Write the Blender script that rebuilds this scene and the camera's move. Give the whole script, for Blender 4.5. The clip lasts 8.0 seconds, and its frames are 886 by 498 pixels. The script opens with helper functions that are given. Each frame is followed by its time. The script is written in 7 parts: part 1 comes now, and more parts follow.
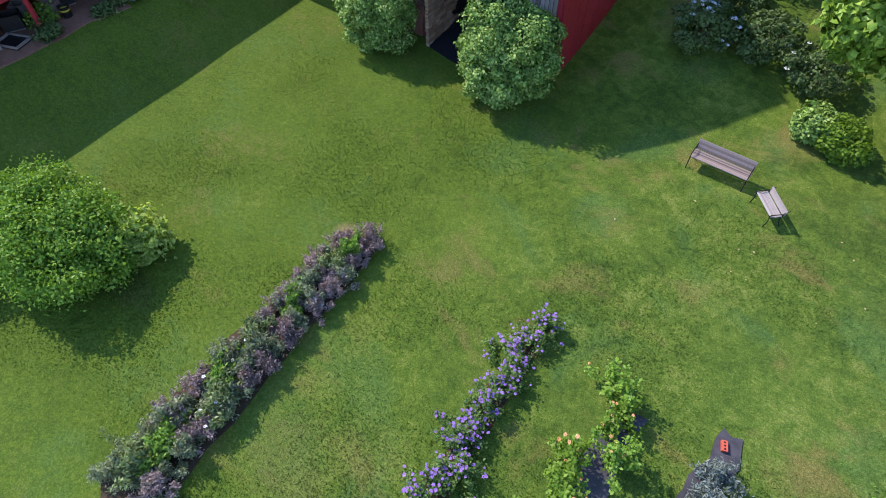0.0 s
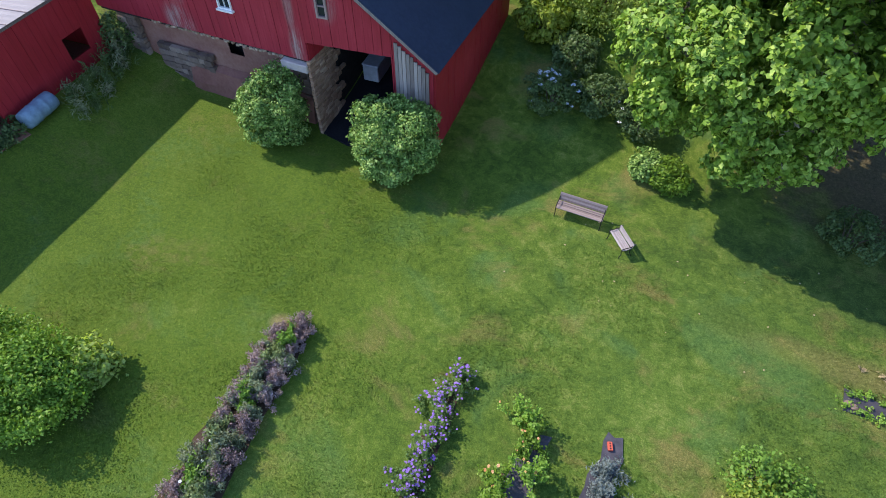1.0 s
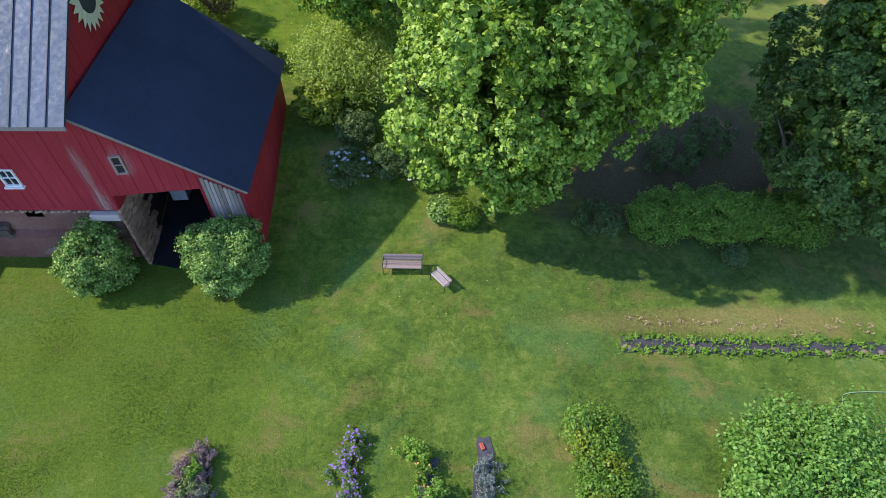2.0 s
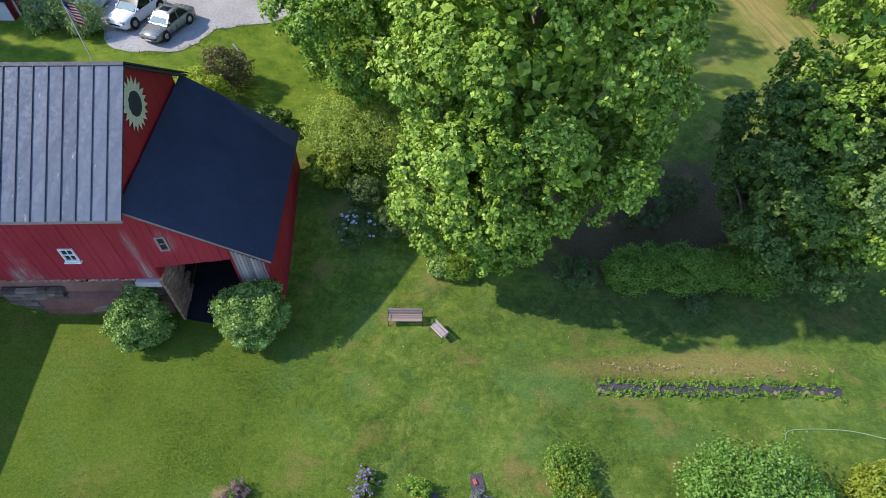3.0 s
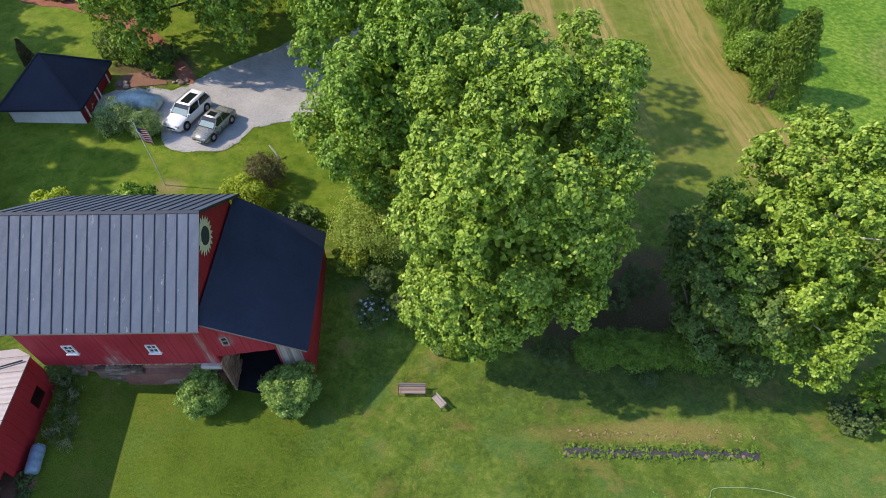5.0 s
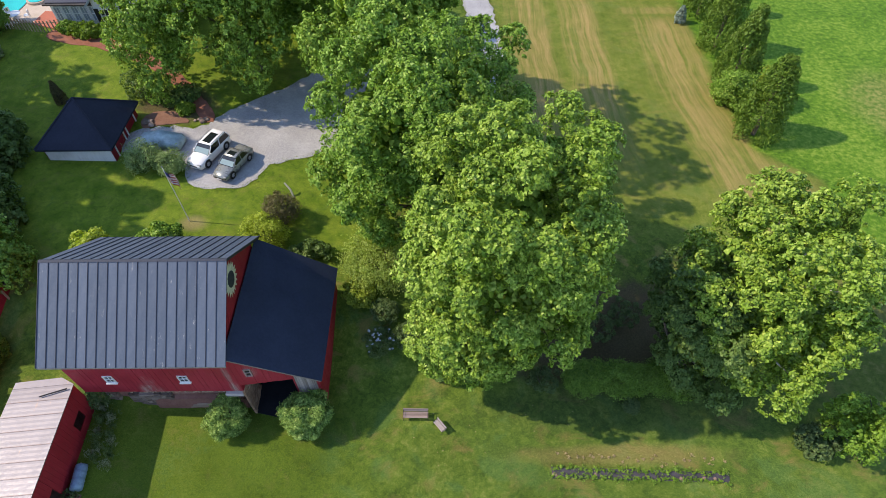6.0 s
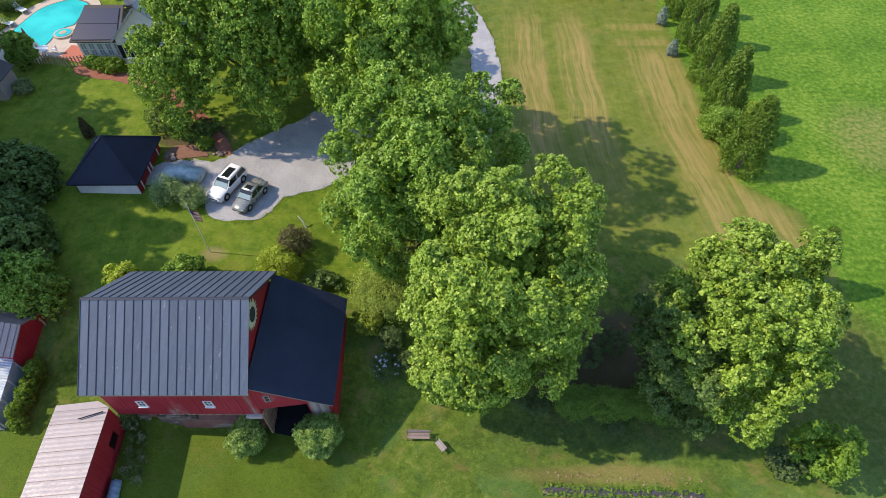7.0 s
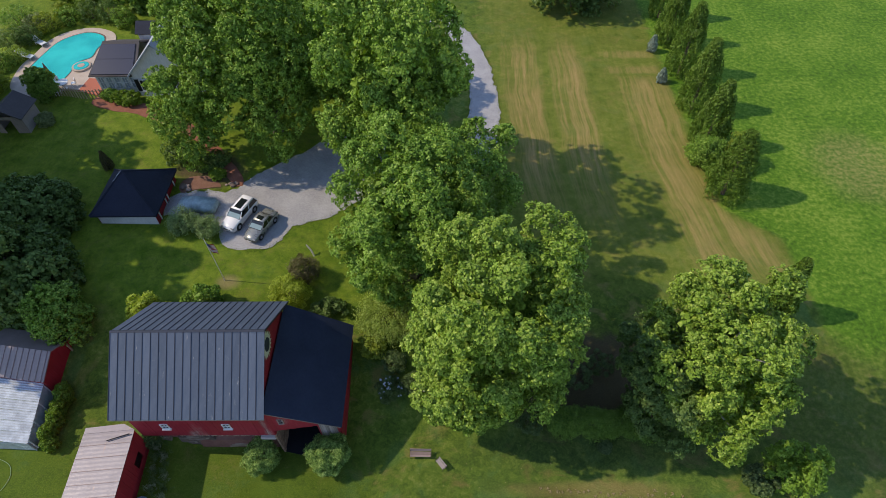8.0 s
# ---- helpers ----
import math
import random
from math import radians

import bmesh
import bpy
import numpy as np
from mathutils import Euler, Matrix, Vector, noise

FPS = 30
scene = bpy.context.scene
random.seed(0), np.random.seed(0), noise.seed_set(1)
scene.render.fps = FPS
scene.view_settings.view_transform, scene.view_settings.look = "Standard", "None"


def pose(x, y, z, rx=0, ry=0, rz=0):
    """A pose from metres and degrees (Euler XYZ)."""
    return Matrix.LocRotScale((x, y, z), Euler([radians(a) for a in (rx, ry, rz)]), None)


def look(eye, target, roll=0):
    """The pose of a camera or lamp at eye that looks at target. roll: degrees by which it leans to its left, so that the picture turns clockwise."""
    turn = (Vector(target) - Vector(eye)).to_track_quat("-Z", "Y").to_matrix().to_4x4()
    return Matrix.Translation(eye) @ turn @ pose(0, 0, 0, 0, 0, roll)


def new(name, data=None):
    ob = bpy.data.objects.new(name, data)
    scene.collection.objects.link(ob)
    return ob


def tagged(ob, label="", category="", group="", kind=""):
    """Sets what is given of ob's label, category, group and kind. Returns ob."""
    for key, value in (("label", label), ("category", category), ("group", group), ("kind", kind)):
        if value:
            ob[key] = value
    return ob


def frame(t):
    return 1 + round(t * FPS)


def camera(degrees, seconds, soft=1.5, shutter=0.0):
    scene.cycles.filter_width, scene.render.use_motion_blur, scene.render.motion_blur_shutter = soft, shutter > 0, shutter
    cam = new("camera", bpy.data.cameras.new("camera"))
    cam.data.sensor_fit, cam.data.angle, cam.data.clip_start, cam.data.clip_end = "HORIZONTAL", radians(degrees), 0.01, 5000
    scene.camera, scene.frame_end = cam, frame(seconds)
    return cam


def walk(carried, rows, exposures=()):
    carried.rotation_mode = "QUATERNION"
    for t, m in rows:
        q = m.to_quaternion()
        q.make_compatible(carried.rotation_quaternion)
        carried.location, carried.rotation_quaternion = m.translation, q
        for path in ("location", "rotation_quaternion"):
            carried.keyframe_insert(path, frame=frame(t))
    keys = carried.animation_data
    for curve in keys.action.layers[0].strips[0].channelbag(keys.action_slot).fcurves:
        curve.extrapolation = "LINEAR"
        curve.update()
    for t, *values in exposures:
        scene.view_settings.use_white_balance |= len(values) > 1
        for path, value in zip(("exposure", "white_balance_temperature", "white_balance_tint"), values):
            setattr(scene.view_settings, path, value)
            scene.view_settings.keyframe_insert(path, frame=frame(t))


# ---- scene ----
cam = camera(75.6, 8.0, soft=0.6)
METRES, EYE, TILT, LEAN, TURN = 36.48, 12.99, -50.879, 17.659, 12.315
ROWS = [
    (0.0, 0.0, 0.0, 0.0, 2.8, -5.79, -28.78),
    (0.5, -0.0106, -0.0328, 0.0221, -0.21, -3.87, -26.58),
    (1.0, -0.0231, -0.0795, 0.053, -6.97, -0.53, -19.85),
    (1.5, -0.0423, -0.1323, 0.0853, -15.88, 2.04, -9.98),
    (2.0, -0.0632, -0.1838, 0.1213, -23.06, 2.67, -0.98),
    (3.5, -0.1154, -0.3354, 0.2289, -22.47, 2.95, -0.2),
    (4.0, -0.1314, -0.386, 0.2668, -22.18, 2.87, -0.19),
    (4.5, -0.1478, -0.4366, 0.3041, -21.98, 2.8, -0.35),
    (6.0, -0.1997, -0.59, 0.4159, -21.36, 2.53, -0.77),
    (6.5, -0.2181, -0.6408, 0.4526, -21.19, 2.48, -0.89),
    (7.0, -0.2363, -0.6919, 0.4892, -21.03, 2.46, -1.05),
    (7.5, -0.2529, -0.7389, 0.5223, -20.95, 2.54, -0.94),
    (8.0, -0.2683, -0.7861, 0.5557, -20.86, 2.61, -0.84),
]
walk(cam, [(t, pose(0, 0, EYE, TILT, LEAN, TURN) @ pose(METRES * x, METRES * y, METRES * z, 90 + pitch, roll, yaw)) for t, x, y, z, yaw, pitch, roll in ROWS],
     exposures=[(0.0, 1.48, 6270, 20), (2.2, 1.43, 6270, 20), (3.5, 1.37, 6720, 20), (6.0, 1.28, 7200, 20), (6.8, 1.28, 7200, 20), (7.5, 1.26, 7200, 20), (8.0, 0.68, 7150, 20)])

# ---- light ----
world = bpy.data.worlds.new("sky")
scene.world = world
world.use_nodes = True
_n = world.node_tree.nodes
_sky = _n.new("ShaderNodeTexSky")
_sky.sky_type = "NISHITA"
_sky.sun_disc = False
_sky.sun_elevation = radians(45)
_sky.sun_rotation = radians(-87)
_sky.air_density, _sky.dust_density, _sky.ozone_density = 1.2, 0.2, 4.2
_n["Background"].inputs["Strength"].default_value = 0.138
world.node_tree.links.new(_sky.outputs[0], _n["Background"].inputs["Color"])

_sun = bpy.data.lights.new("sun", "SUN")
_sun.energy, _sun.angle, _sun.color = 2.16, radians(0.6), (1.0, 0.92, 0.71)
sun = new("sun", _sun)
sun.matrix_world = look((-60, 3.2, 60), (0, 0, 0))

# ---- materials ----
PLAN = 1.28  # the plan below is drawn at 1 : 1.28; all is brought to metres at the end


class Net:
    """A small wrapper to write node trees in a few words."""

    def __init__(self, name):
        self.mat = bpy.data.materials.new(name)
        self.mat.use_nodes = True
        self.t = self.mat.node_tree
        self.bsdf = self.t.nodes["Principled BSDF"]
        self.out = self.t.nodes["Material Output"]

    def node(self, kind, **sets):
        n = self.t.nodes.new(kind)
        for k, v in sets.items():
            if k == "operation":
                n.operation = v
            elif k == "blend":
                n.blend_type = v
            elif k == "data":
                n.data_type = v
            elif k == "dims":
                n.noise_dimensions = v
            elif k == "feature":
                n.feature = v
        return n

    def link(self, a, b):
        self.t.links.new(a, b)

    def put(self, sock, v):
        if hasattr(v, "is_output"):
            self.link(v, sock)
        else:
            sock.default_value = v

    def pos(self):
        return self.scaled(self.node("ShaderNodeNewGeometry").outputs["Position"], (1 / PLAN, 1 / PLAN, 1 / PLAN))

    def local(self):
        return self.node("ShaderNodeTexCoord").outputs["Object"]

    def island(self):
        return self.node("ShaderNodeNewGeometry").outputs["Random Per Island"]

    def rand(self):
        return self.node("ShaderNodeObjectInfo").outputs["Random"]

    def scaled(self, vec, s):
        n = self.node("ShaderNodeVectorMath", operation="MULTIPLY")
        self.link(vec, n.inputs[0])
        n.inputs[1].default_value = s
        return n.outputs[0]

    def noise(self, vec, scale, detail=4.0, rough=0.55, distort=0.0):
        n = self.node("ShaderNodeTexNoise")
        self.link(vec, n.inputs["Vector"])
        n.inputs["Scale"].default_value = scale
        n.inputs["Detail"].default_value = detail
        n.inputs["Roughness"].default_value = rough
        n.inputs["Distortion"].default_value = distort
        return n.outputs["Fac"]

    def voronoi(self, vec, scale, out="Distance", feature="F1"):
        n = self.node("ShaderNodeTexVoronoi", feature=feature)
        self.link(vec, n.inputs["Vector"])
        n.inputs["Scale"].default_value = scale
        return n.outputs[out]

    def math(self, op, a, b=0.0, c=None):
        n = self.node("ShaderNodeMath", operation=op)
        self.put(n.inputs[0], a)
        self.put(n.inputs[1], b)
        if c is not None:
            self.put(n.inputs[2], c)
        return n.outputs[0]

    def span(self, v, a, b, lo=0.0, hi=1.0, smooth=True):
        n = self.node("ShaderNodeMapRange")
        if smooth:
            n.interpolation_type = "SMOOTHSTEP"
        self.put(n.inputs[0], v)
        for i, k in enumerate((a, b, lo, hi)):
            self.put(n.inputs[i + 1], k)
        return n.outputs[0]

    def ramp(self, v, *stops):
        n = self.node("ShaderNodeValToRGB")
        self.put(n.inputs[0], v)
        e = n.color_ramp.elements
        while len(e) < len(stops):
            e.new(0.5)
        for k, (p, c) in zip(e, stops):
            k.position, k.color = p, (*c, 1)
        return n.outputs[0]

    def mix(self, f, a, b, blend="MIX"):
        n = self.node("ShaderNodeMix", data="RGBA", blend=blend)
        self.put(n.inputs[0], f)
        for s, v in ((n.inputs[6], a), (n.inputs[7], b)):
            self.put(s, (*v, 1) if isinstance(v, tuple) and len(v) == 3 else v)
        return n.outputs[2]

    def xyz(self, vec):
        n = self.node("ShaderNodeSeparateXYZ")
        self.link(vec, n.inputs[0])
        return n.outputs

    def bump(self, h, strength=0.4, dist=0.02):
        n = self.node("ShaderNodeBump")
        n.inputs["Strength"].default_value = strength
        n.inputs["Distance"].default_value = dist
        self.put(n.inputs["Height"], h)
        self.link(n.outputs[0], self.bsdf.inputs["Normal"])

    def done(self, color, rough=0.7, metal=0.0, spec=0.4):
        c = (*color, 1) if isinstance(color, tuple) and len(color) == 3 else color
        self.put(self.bsdf.inputs["Base Color"], c)
        self.put(self.bsdf.inputs["Roughness"], rough)
        self.put(self.bsdf.inputs["Metallic"], metal)
        self.put(self.bsdf.inputs["Specular IOR Level"], spec)
        return self.mat


def plain(name, color, rough=0.6, metal=0.0, vary=0.12, scale=6.0, bump=0.0, spec=0.4):
    """Paint, plastic or metal with faint dirt at two scales."""
    w = Net(name)
    p = w.local()
    a = w.noise(p, scale, 5)
    b = w.noise(p, scale * 9, 3)
    k = w.math("ADD", w.math("MULTIPLY", a, 0.65), w.math("MULTIPLY", b, 0.35))
    dark = tuple(c * (1 - vary * 1.6) for c in color)
    light = tuple(min(1, c * (1 + vary)) for c in color)
    col = w.ramp(k, (0.3, dark), (0.7, light))
    if bump:
        w.bump(b, bump, 0.01)
    return w.done(col, w.span(a, 0.3, 0.7, rough * 0.85, min(1, rough * 1.15)), metal, spec)


def leafy(name, shade, mid, bright, glow=0.26, hue=0.5, gloss=0.5, shine=0.25):
    """Leaves: a colour for each leaf, drifting over the crown, and light that comes through."""
    w = Net(name)
    r = w.island()
    drift = w.noise(w.pos(), 0.45, 2)
    spray = w.noise(w.pos(), 4.6, 2, 0.5)
    k = w.math("ADD", w.math("MULTIPLY", r, 0.46), w.math("ADD", w.math("MULTIPLY", w.span(spray, 0.34, 0.66), 0.54 - hue * 0.4), w.math("MULTIPLY", w.span(drift, 0.32, 0.68), hue * 0.4)))
    col = w.ramp(k, (0.05, tuple(0.75 * c for c in shade)), (0.45, mid), (0.75, tuple(0.65 * a + 0.35 * b for a, b in zip(mid, bright))), (1.0, bright))
    w.done(col, gloss, 0.0, shine)
    tr = w.node("ShaderNodeBsdfTranslucent")
    w.link(w.mix(1.0, col, (1.25, 1.3, 0.55), "MULTIPLY"), tr.inputs["Color"])
    m = w.node("ShaderNodeMixShader")
    m.inputs[0].default_value = glow
    w.link(w.bsdf.outputs[0], m.inputs[1])
    w.link(tr.outputs[0], m.inputs[2])
    w.link(m.outputs[0], w.out.inputs["Surface"])
    return w.mat


def blob(w, x, y, cx, cy, rx, ry, soft=0.35, wob=None):
    """A soft ellipse on the ground, 1 inside."""
    dx = w.math("DIVIDE", w.math("SUBTRACT", x, cx), rx)
    dy = w.math("DIVIDE", w.math("SUBTRACT", y, cy), ry)
    d = w.math("SQRT", w.math("ADD", w.math("MULTIPLY", dx, dx), w.math("MULTIPLY", dy, dy)))
    if wob is not None:
        d = w.math("ADD", d, wob)
    return w.span(d, 1 + soft, 1 - soft)


def lawn_colour(w):
    """Mown lawn, clover, dry patches, mowing stripes, the rough pasture, bare soil and painted tree shade, by place."""
    p = w.pos()
    x, y, _z = w.xyz(p)
    flat = w.scaled(p, (1, 1, 0))
    big = w.noise(flat, 0.16, 3, 0.6)
    mid = w.noise(flat, 0.9, 4, 0.6)
    fine = w.noise(flat, 9.0, 5, 0.7)
    vfine = w.noise(flat, 38.0, 3, 0.7)
    tufty = w.noise(flat, 3.2, 4, 0.65, 0.8)
    k = w.math("ADD", w.math("ADD", w.math("MULTIPLY", w.math("SUBTRACT", big, 0.162), 0.325), w.math("ADD", w.math("MULTIPLY", w.math("SUBTRACT", mid, 0.19), 0.36), w.math("MULTIPLY", w.math("SUBTRACT", tufty, 0.252), 0.42))),
               w.math("ADD", w.math("MULTIPLY", fine, 0.20), w.math("MULTIPLY", vfine, 0.16)))
    col = w.ramp(k, (0.38, (0.040, 0.078, 0.010)), (0.47, (0.071, 0.121, 0.015)), (0.54, (0.102, 0.158, 0.020)), (0.62, (0.172, 0.208, 0.044)))
    # blue-green clover drifts
    clover = w.span(w.noise(w.scaled(p, (1, 1, 0)), 0.33, 3, 0.6, 0.6), 0.52, 0.66)
    clover = w.math("MINIMUM", w.math("ADD", clover, w.math("MULTIPLY", w.math("MULTIPLY", w.span(x, -7.0, 7.0), w.span(y, 14.0, 11.0)), 0.36)), 1.0)
    col = w.mix(w.math("MULTIPLY", clover, 0.55), col, w.ramp(fine, (0.35, (0.048, 0.110, 0.028)), (0.65, (0.096, 0.186, 0.054))))
    # yellowed thin patches
    thin = w.span(w.noise(w.scaled(p, (0.8, 1.1, 0)), 0.50, 5, 0.65, 0.5), 0.52, 0.68)
    col = w.mix(w.math("MULTIPLY", thin, 0.75), col, w.ramp(vfine, (0.3, (0.140, 0.128, 0.034)), (0.7, (0.235, 0.190, 0.068))))
    # thinner, browner turf towards the west side
    west = w.math("MULTIPLY", w.span(x, 0.0, -9.0), w.span(y, 13.5, 12.0))
    col = w.mix(w.math("MULTIPLY", west, w.span(tufty, 0.4, 0.62, 0.45, 0.95)), col, w.ramp(fine, (0.35, (0.053, 0.104, 0.008)), (0.65, (0.100, 0.148, 0.016))))
    # dry strip beside the long planting bed
    wob = w.math("MULTIPLY", w.math("SUBTRACT", mid, 0.5), 0.9)
    strip = blob(w, x, y, 10.6, 9.95, 5.2, 0.55, 0.5, wob)
    col = w.mix(w.math("MULTIPLY", strip, 0.6), col, w.ramp(fine, (0.35, (0.16, 0.135, 0.045)), (0.65, (0.27, 0.22, 0.085))))
    # hay stripes on the far meadow
    fielded = w.math("MULTIPLY", w.span(y, 23.0, 29.0), w.span(x, 4.5, 7.5))
    bend = w.math("MULTIPLY", w.math("POWER", w.math("MAXIMUM", w.math("SUBTRACT", 44.0, y), 0.0), 2.0), 0.005)
    u = w.math("ADD", w.math("SUBTRACT", x, bend), w.math("MULTIPLY", w.math("SUBTRACT", w.noise(flat, 0.11, 2), 0.5), 1.6))
    comb = w.node("ShaderNodeCombineXYZ")
    w.link(w.math("MULTIPLY", u, 1.0), comb.inputs[0])
    w.link(w.math("MULTIPLY", y, 0.045), comb.inputs[1])
    rows = w.noise(comb.outputs[0], 2.6, 3, 0.65)
    wide = w.noise(comb.outputs[0], 0.55, 2, 0.5)
    lane_a = w.math("MAXIMUM", w.math("MULTIPLY", w.span(u, 7.2, 8.6), w.span(u, 12.3, 10.9)), w.math("MULTIPLY", w.span(u, 12.4, 13.6), w.span(u, 17.2, 15.7)))
    lane_a = w.math("MULTIPLY", w.math("MULTIPLY", lane_a, w.span(y, 64.0, 54.0)), w.span(y, 29.0, 41.0))
    lane_b = w.math("MULTIPLY", w.math("MULTIPLY", w.span(u, 19.6, 21.2), w.span(u, w.math("ADD", 26.2, w.span(y, 34.0, 29.0, 0.0, 2.6)), w.math("ADD", 24.6, w.span(y, 34.0, 29.0, 0.0, 2.0)))), w.span(y, 54.5, 52.0))
    swath = w.math("MULTIPLY", w.math("MULTIPLY", w.span(x, 18.5, 20.5), w.span(x, 25.6, 24.6)), w.math("MAXIMUM", w.math("MULTIPLY", w.span(y, 53.9, 54.6), w.span(y, 56.0, 55.2)), w.math("MULTIPLY", w.span(y, 57.0, 57.6), w.span(y, 59.0, 58.2))))
    streak = w.span(w.math("ADD", w.math("MULTIPLY", rows, 0.62), w.math("MULTIPLY", wide, 0.38)), 0.39, 0.62, 0.16, 1.0)
    hay = w.math("MULTIPLY", w.math("MULTIPLY", w.math("MAXIMUM", w.math("MAXIMUM", lane_a, w.math("MULTIPLY", lane_b, 0.8)), w.math("MULTIPLY", swath, 0.6)), fielded), streak)
    edge = w.math("ADD", 25.7, w.span(y, 34.5, 29.5, 0.0, 4.2))
    meadow = w.math("MULTIPLY", fielded, w.span(w.math("SUBTRACT", x, edge), 0.6, -0.6))
    col = w.mix(w.math("MULTIPLY", meadow, 0.6), col, w.ramp(w.math("ADD", w.math("MULTIPLY", mid, 0.6), w.math("MULTIPLY", rows, 0.4)), (0.36, (0.100, 0.140, 0.017)), (0.64, (0.180, 0.185, 0.038))))
    col = w.mix(w.math("MULTIPLY", hay, 0.74), col, w.ramp(fine, (0.3, (0.285, 0.190, 0.070)), (0.7, (0.430, 0.305, 0.135))))
    # lusher turf round the house drive
    yard = w.math("MULTIPLY", w.math("MULTIPLY", w.span(y, 20.5, 23.5), w.span(x, 2.0, -2.0)), w.span(tufty, 0.30, 0.60, 0.35, 0.85))
    col = w.mix(yard, col, w.ramp(mid, (0.35, (0.085, 0.158, 0.009)), (0.65, (0.168, 0.232, 0.022))))
    # rough pasture beyond the evergreens
    past = w.math("MULTIPLY", w.span(w.math("ADD", w.math("SUBTRACT", x, edge), w.math("MULTIPLY", w.math("SUBTRACT", mid, 0.5), 1.6)), -0.3, 0.7), w.span(y, 15.0, 21.0))
    tuft = w.noise(flat, 2.4, 5, 0.7)
    col = w.mix(past, col, w.ramp(w.math("ADD", w.math("MULTIPLY", tuft, 0.7), w.math("MULTIPLY", big, 0.3)),
                                  (0.38, (0.038, 0.100, 0.008)), (0.5, (0.078, 0.178, 0.013)), (0.62, (0.175, 0.262, 0.036))))
    weed = w.math("MULTIPLY", blob(w, x, y, 40.5, 39.0, 4.0, 4.5, 0.5, wob), past)
    col = w.mix(w.math("MULTIPLY", weed, 0.5), col, w.ramp(tuft, (0.4, (0.10, 0.16, 0.03)), (0.6, (0.30, 0.23, 0.10))))
    # rough east growth, darkened to deepen the tree shadow; a coarse tussock by the row
    rank_shade = blob(w, x, y, 28.3, 15.0, 5.6, 5.8, 0.4, wob)
    col = w.mix(w.math("MULTIPLY", rank_shade, 0.65), col, w.ramp(tuft, (0.36, (0.034, 0.058, 0.010)), (0.52, (0.070, 0.095, 0.020)), (0.66, (0.130, 0.120, 0.045))))
    tuss = blob(w, x, y, 4.1, 10.3, 0.9, 0.5, 0.5, wob)
    col = w.mix(w.math("MULTIPLY", tuss, 0.7), col, w.ramp(fine, (0.35, (0.040, 0.078, 0.010)), (0.65, (0.085, 0.130, 0.022))))
    # tree shade before the hedge, deepened by painting the ground darker
    hedge_shade = blob(w, x, y, 13.0, 13.0, 9.5, 1.9, 0.45, wob)
    col = w.mix(w.math("MULTIPLY", hedge_shade, 0.55), col, w.ramp(tufty, (0.38, (0.026, 0.048, 0.014)), (0.62, (0.062, 0.095, 0.026))))
    # soil of the shady beds
    soil = blob(w, x, y, 11.0, 17.6, 7.0, 3.6, 0.3, wob)
    soil = w.math("MAXIMUM", soil, blob(w, x, y, -19.7, 36.2, 3.0, 2.0, 0.3, wob))
    soil = w.math("MAXIMUM", soil, blob(w, x, y, 1.0, 24.0, 3.5, 3.5, 0.3, wob))
    soil = w.math("MAXIMUM", soil, w.math("MULTIPLY", blob(w, x, y, -9.8, 1.6, 1.0, 0.4, 0.4, wob), 0.25))
    col = w.mix(w.math("MULTIPLY", soil, 0.85), col, w.ramp(fine, (0.3, (0.050, 0.034, 0.022)), (0.7, (0.125, 0.088, 0.055))))
    for cx, cy, r in ((-6.75, 5.45, 0.3), (-15.6, 24.6, 0.8), (1.5, 21.6, 0.7)):
        col = w.mix(w.math("MULTIPLY", blob(w, x, y, cx, cy, r, r * 0.7, 0.6, wob), 0.6), col, (0.30, 0.22, 0.12))
    # blades and gaps in the sward
    grain = w.math("ADD", w.math("MULTIPLY", vfine, 0.45), w.math("MULTIPLY", w.noise(flat, 19.0, 3, 0.7, 0.5), 0.55))
    col = w.mix(1.0, col, w.ramp(grain, (0.36, (0.76, 0.78, 0.72)), (0.49, (0.95, 0.96, 0.94)), (0.62, (1.42, 1.36, 1.46))), "MULTIPLY")
    return col, fine, vfine


def make_lawn():
    w = Net("lawn")
    col, fine, vfine = lawn_colour(w)
    h = w.math("ADD", w.math("MULTIPLY", fine, 0.6), w.math("MULTIPLY", vfine, 0.5))
    w.bump(h, 0.9, 0.06)
    return w.done(col, 0.9, 0.0, 0.15)


def make_blades():
    w = Net("grass_blades")
    col, _a, _b = lawn_colour(w)
    v = w.ramp(w.island(), (0.0, (0.95, 0.97, 0.92)), (0.55, (1.15, 1.17, 1.12)), (1.0, (2.05, 1.95, 2.2)))
    tint = w.mix(1.0, col, v, "MULTIPLY")
    w.done(tint, 0.7, 0.0, 0.25)
    tr = w.node("ShaderNodeBsdfTranslucent")
    w.link(tint, tr.inputs["Color"])
    m = w.node("ShaderNodeMixShader")
    m.inputs[0].default_value = 0.55
    w.link(w.bsdf.outputs[0], m.inputs[1])
    w.link(tr.outputs[0], m.inputs[2])
    w.link(m.outputs[0], w.out.inputs["Surface"])
    return w.mat


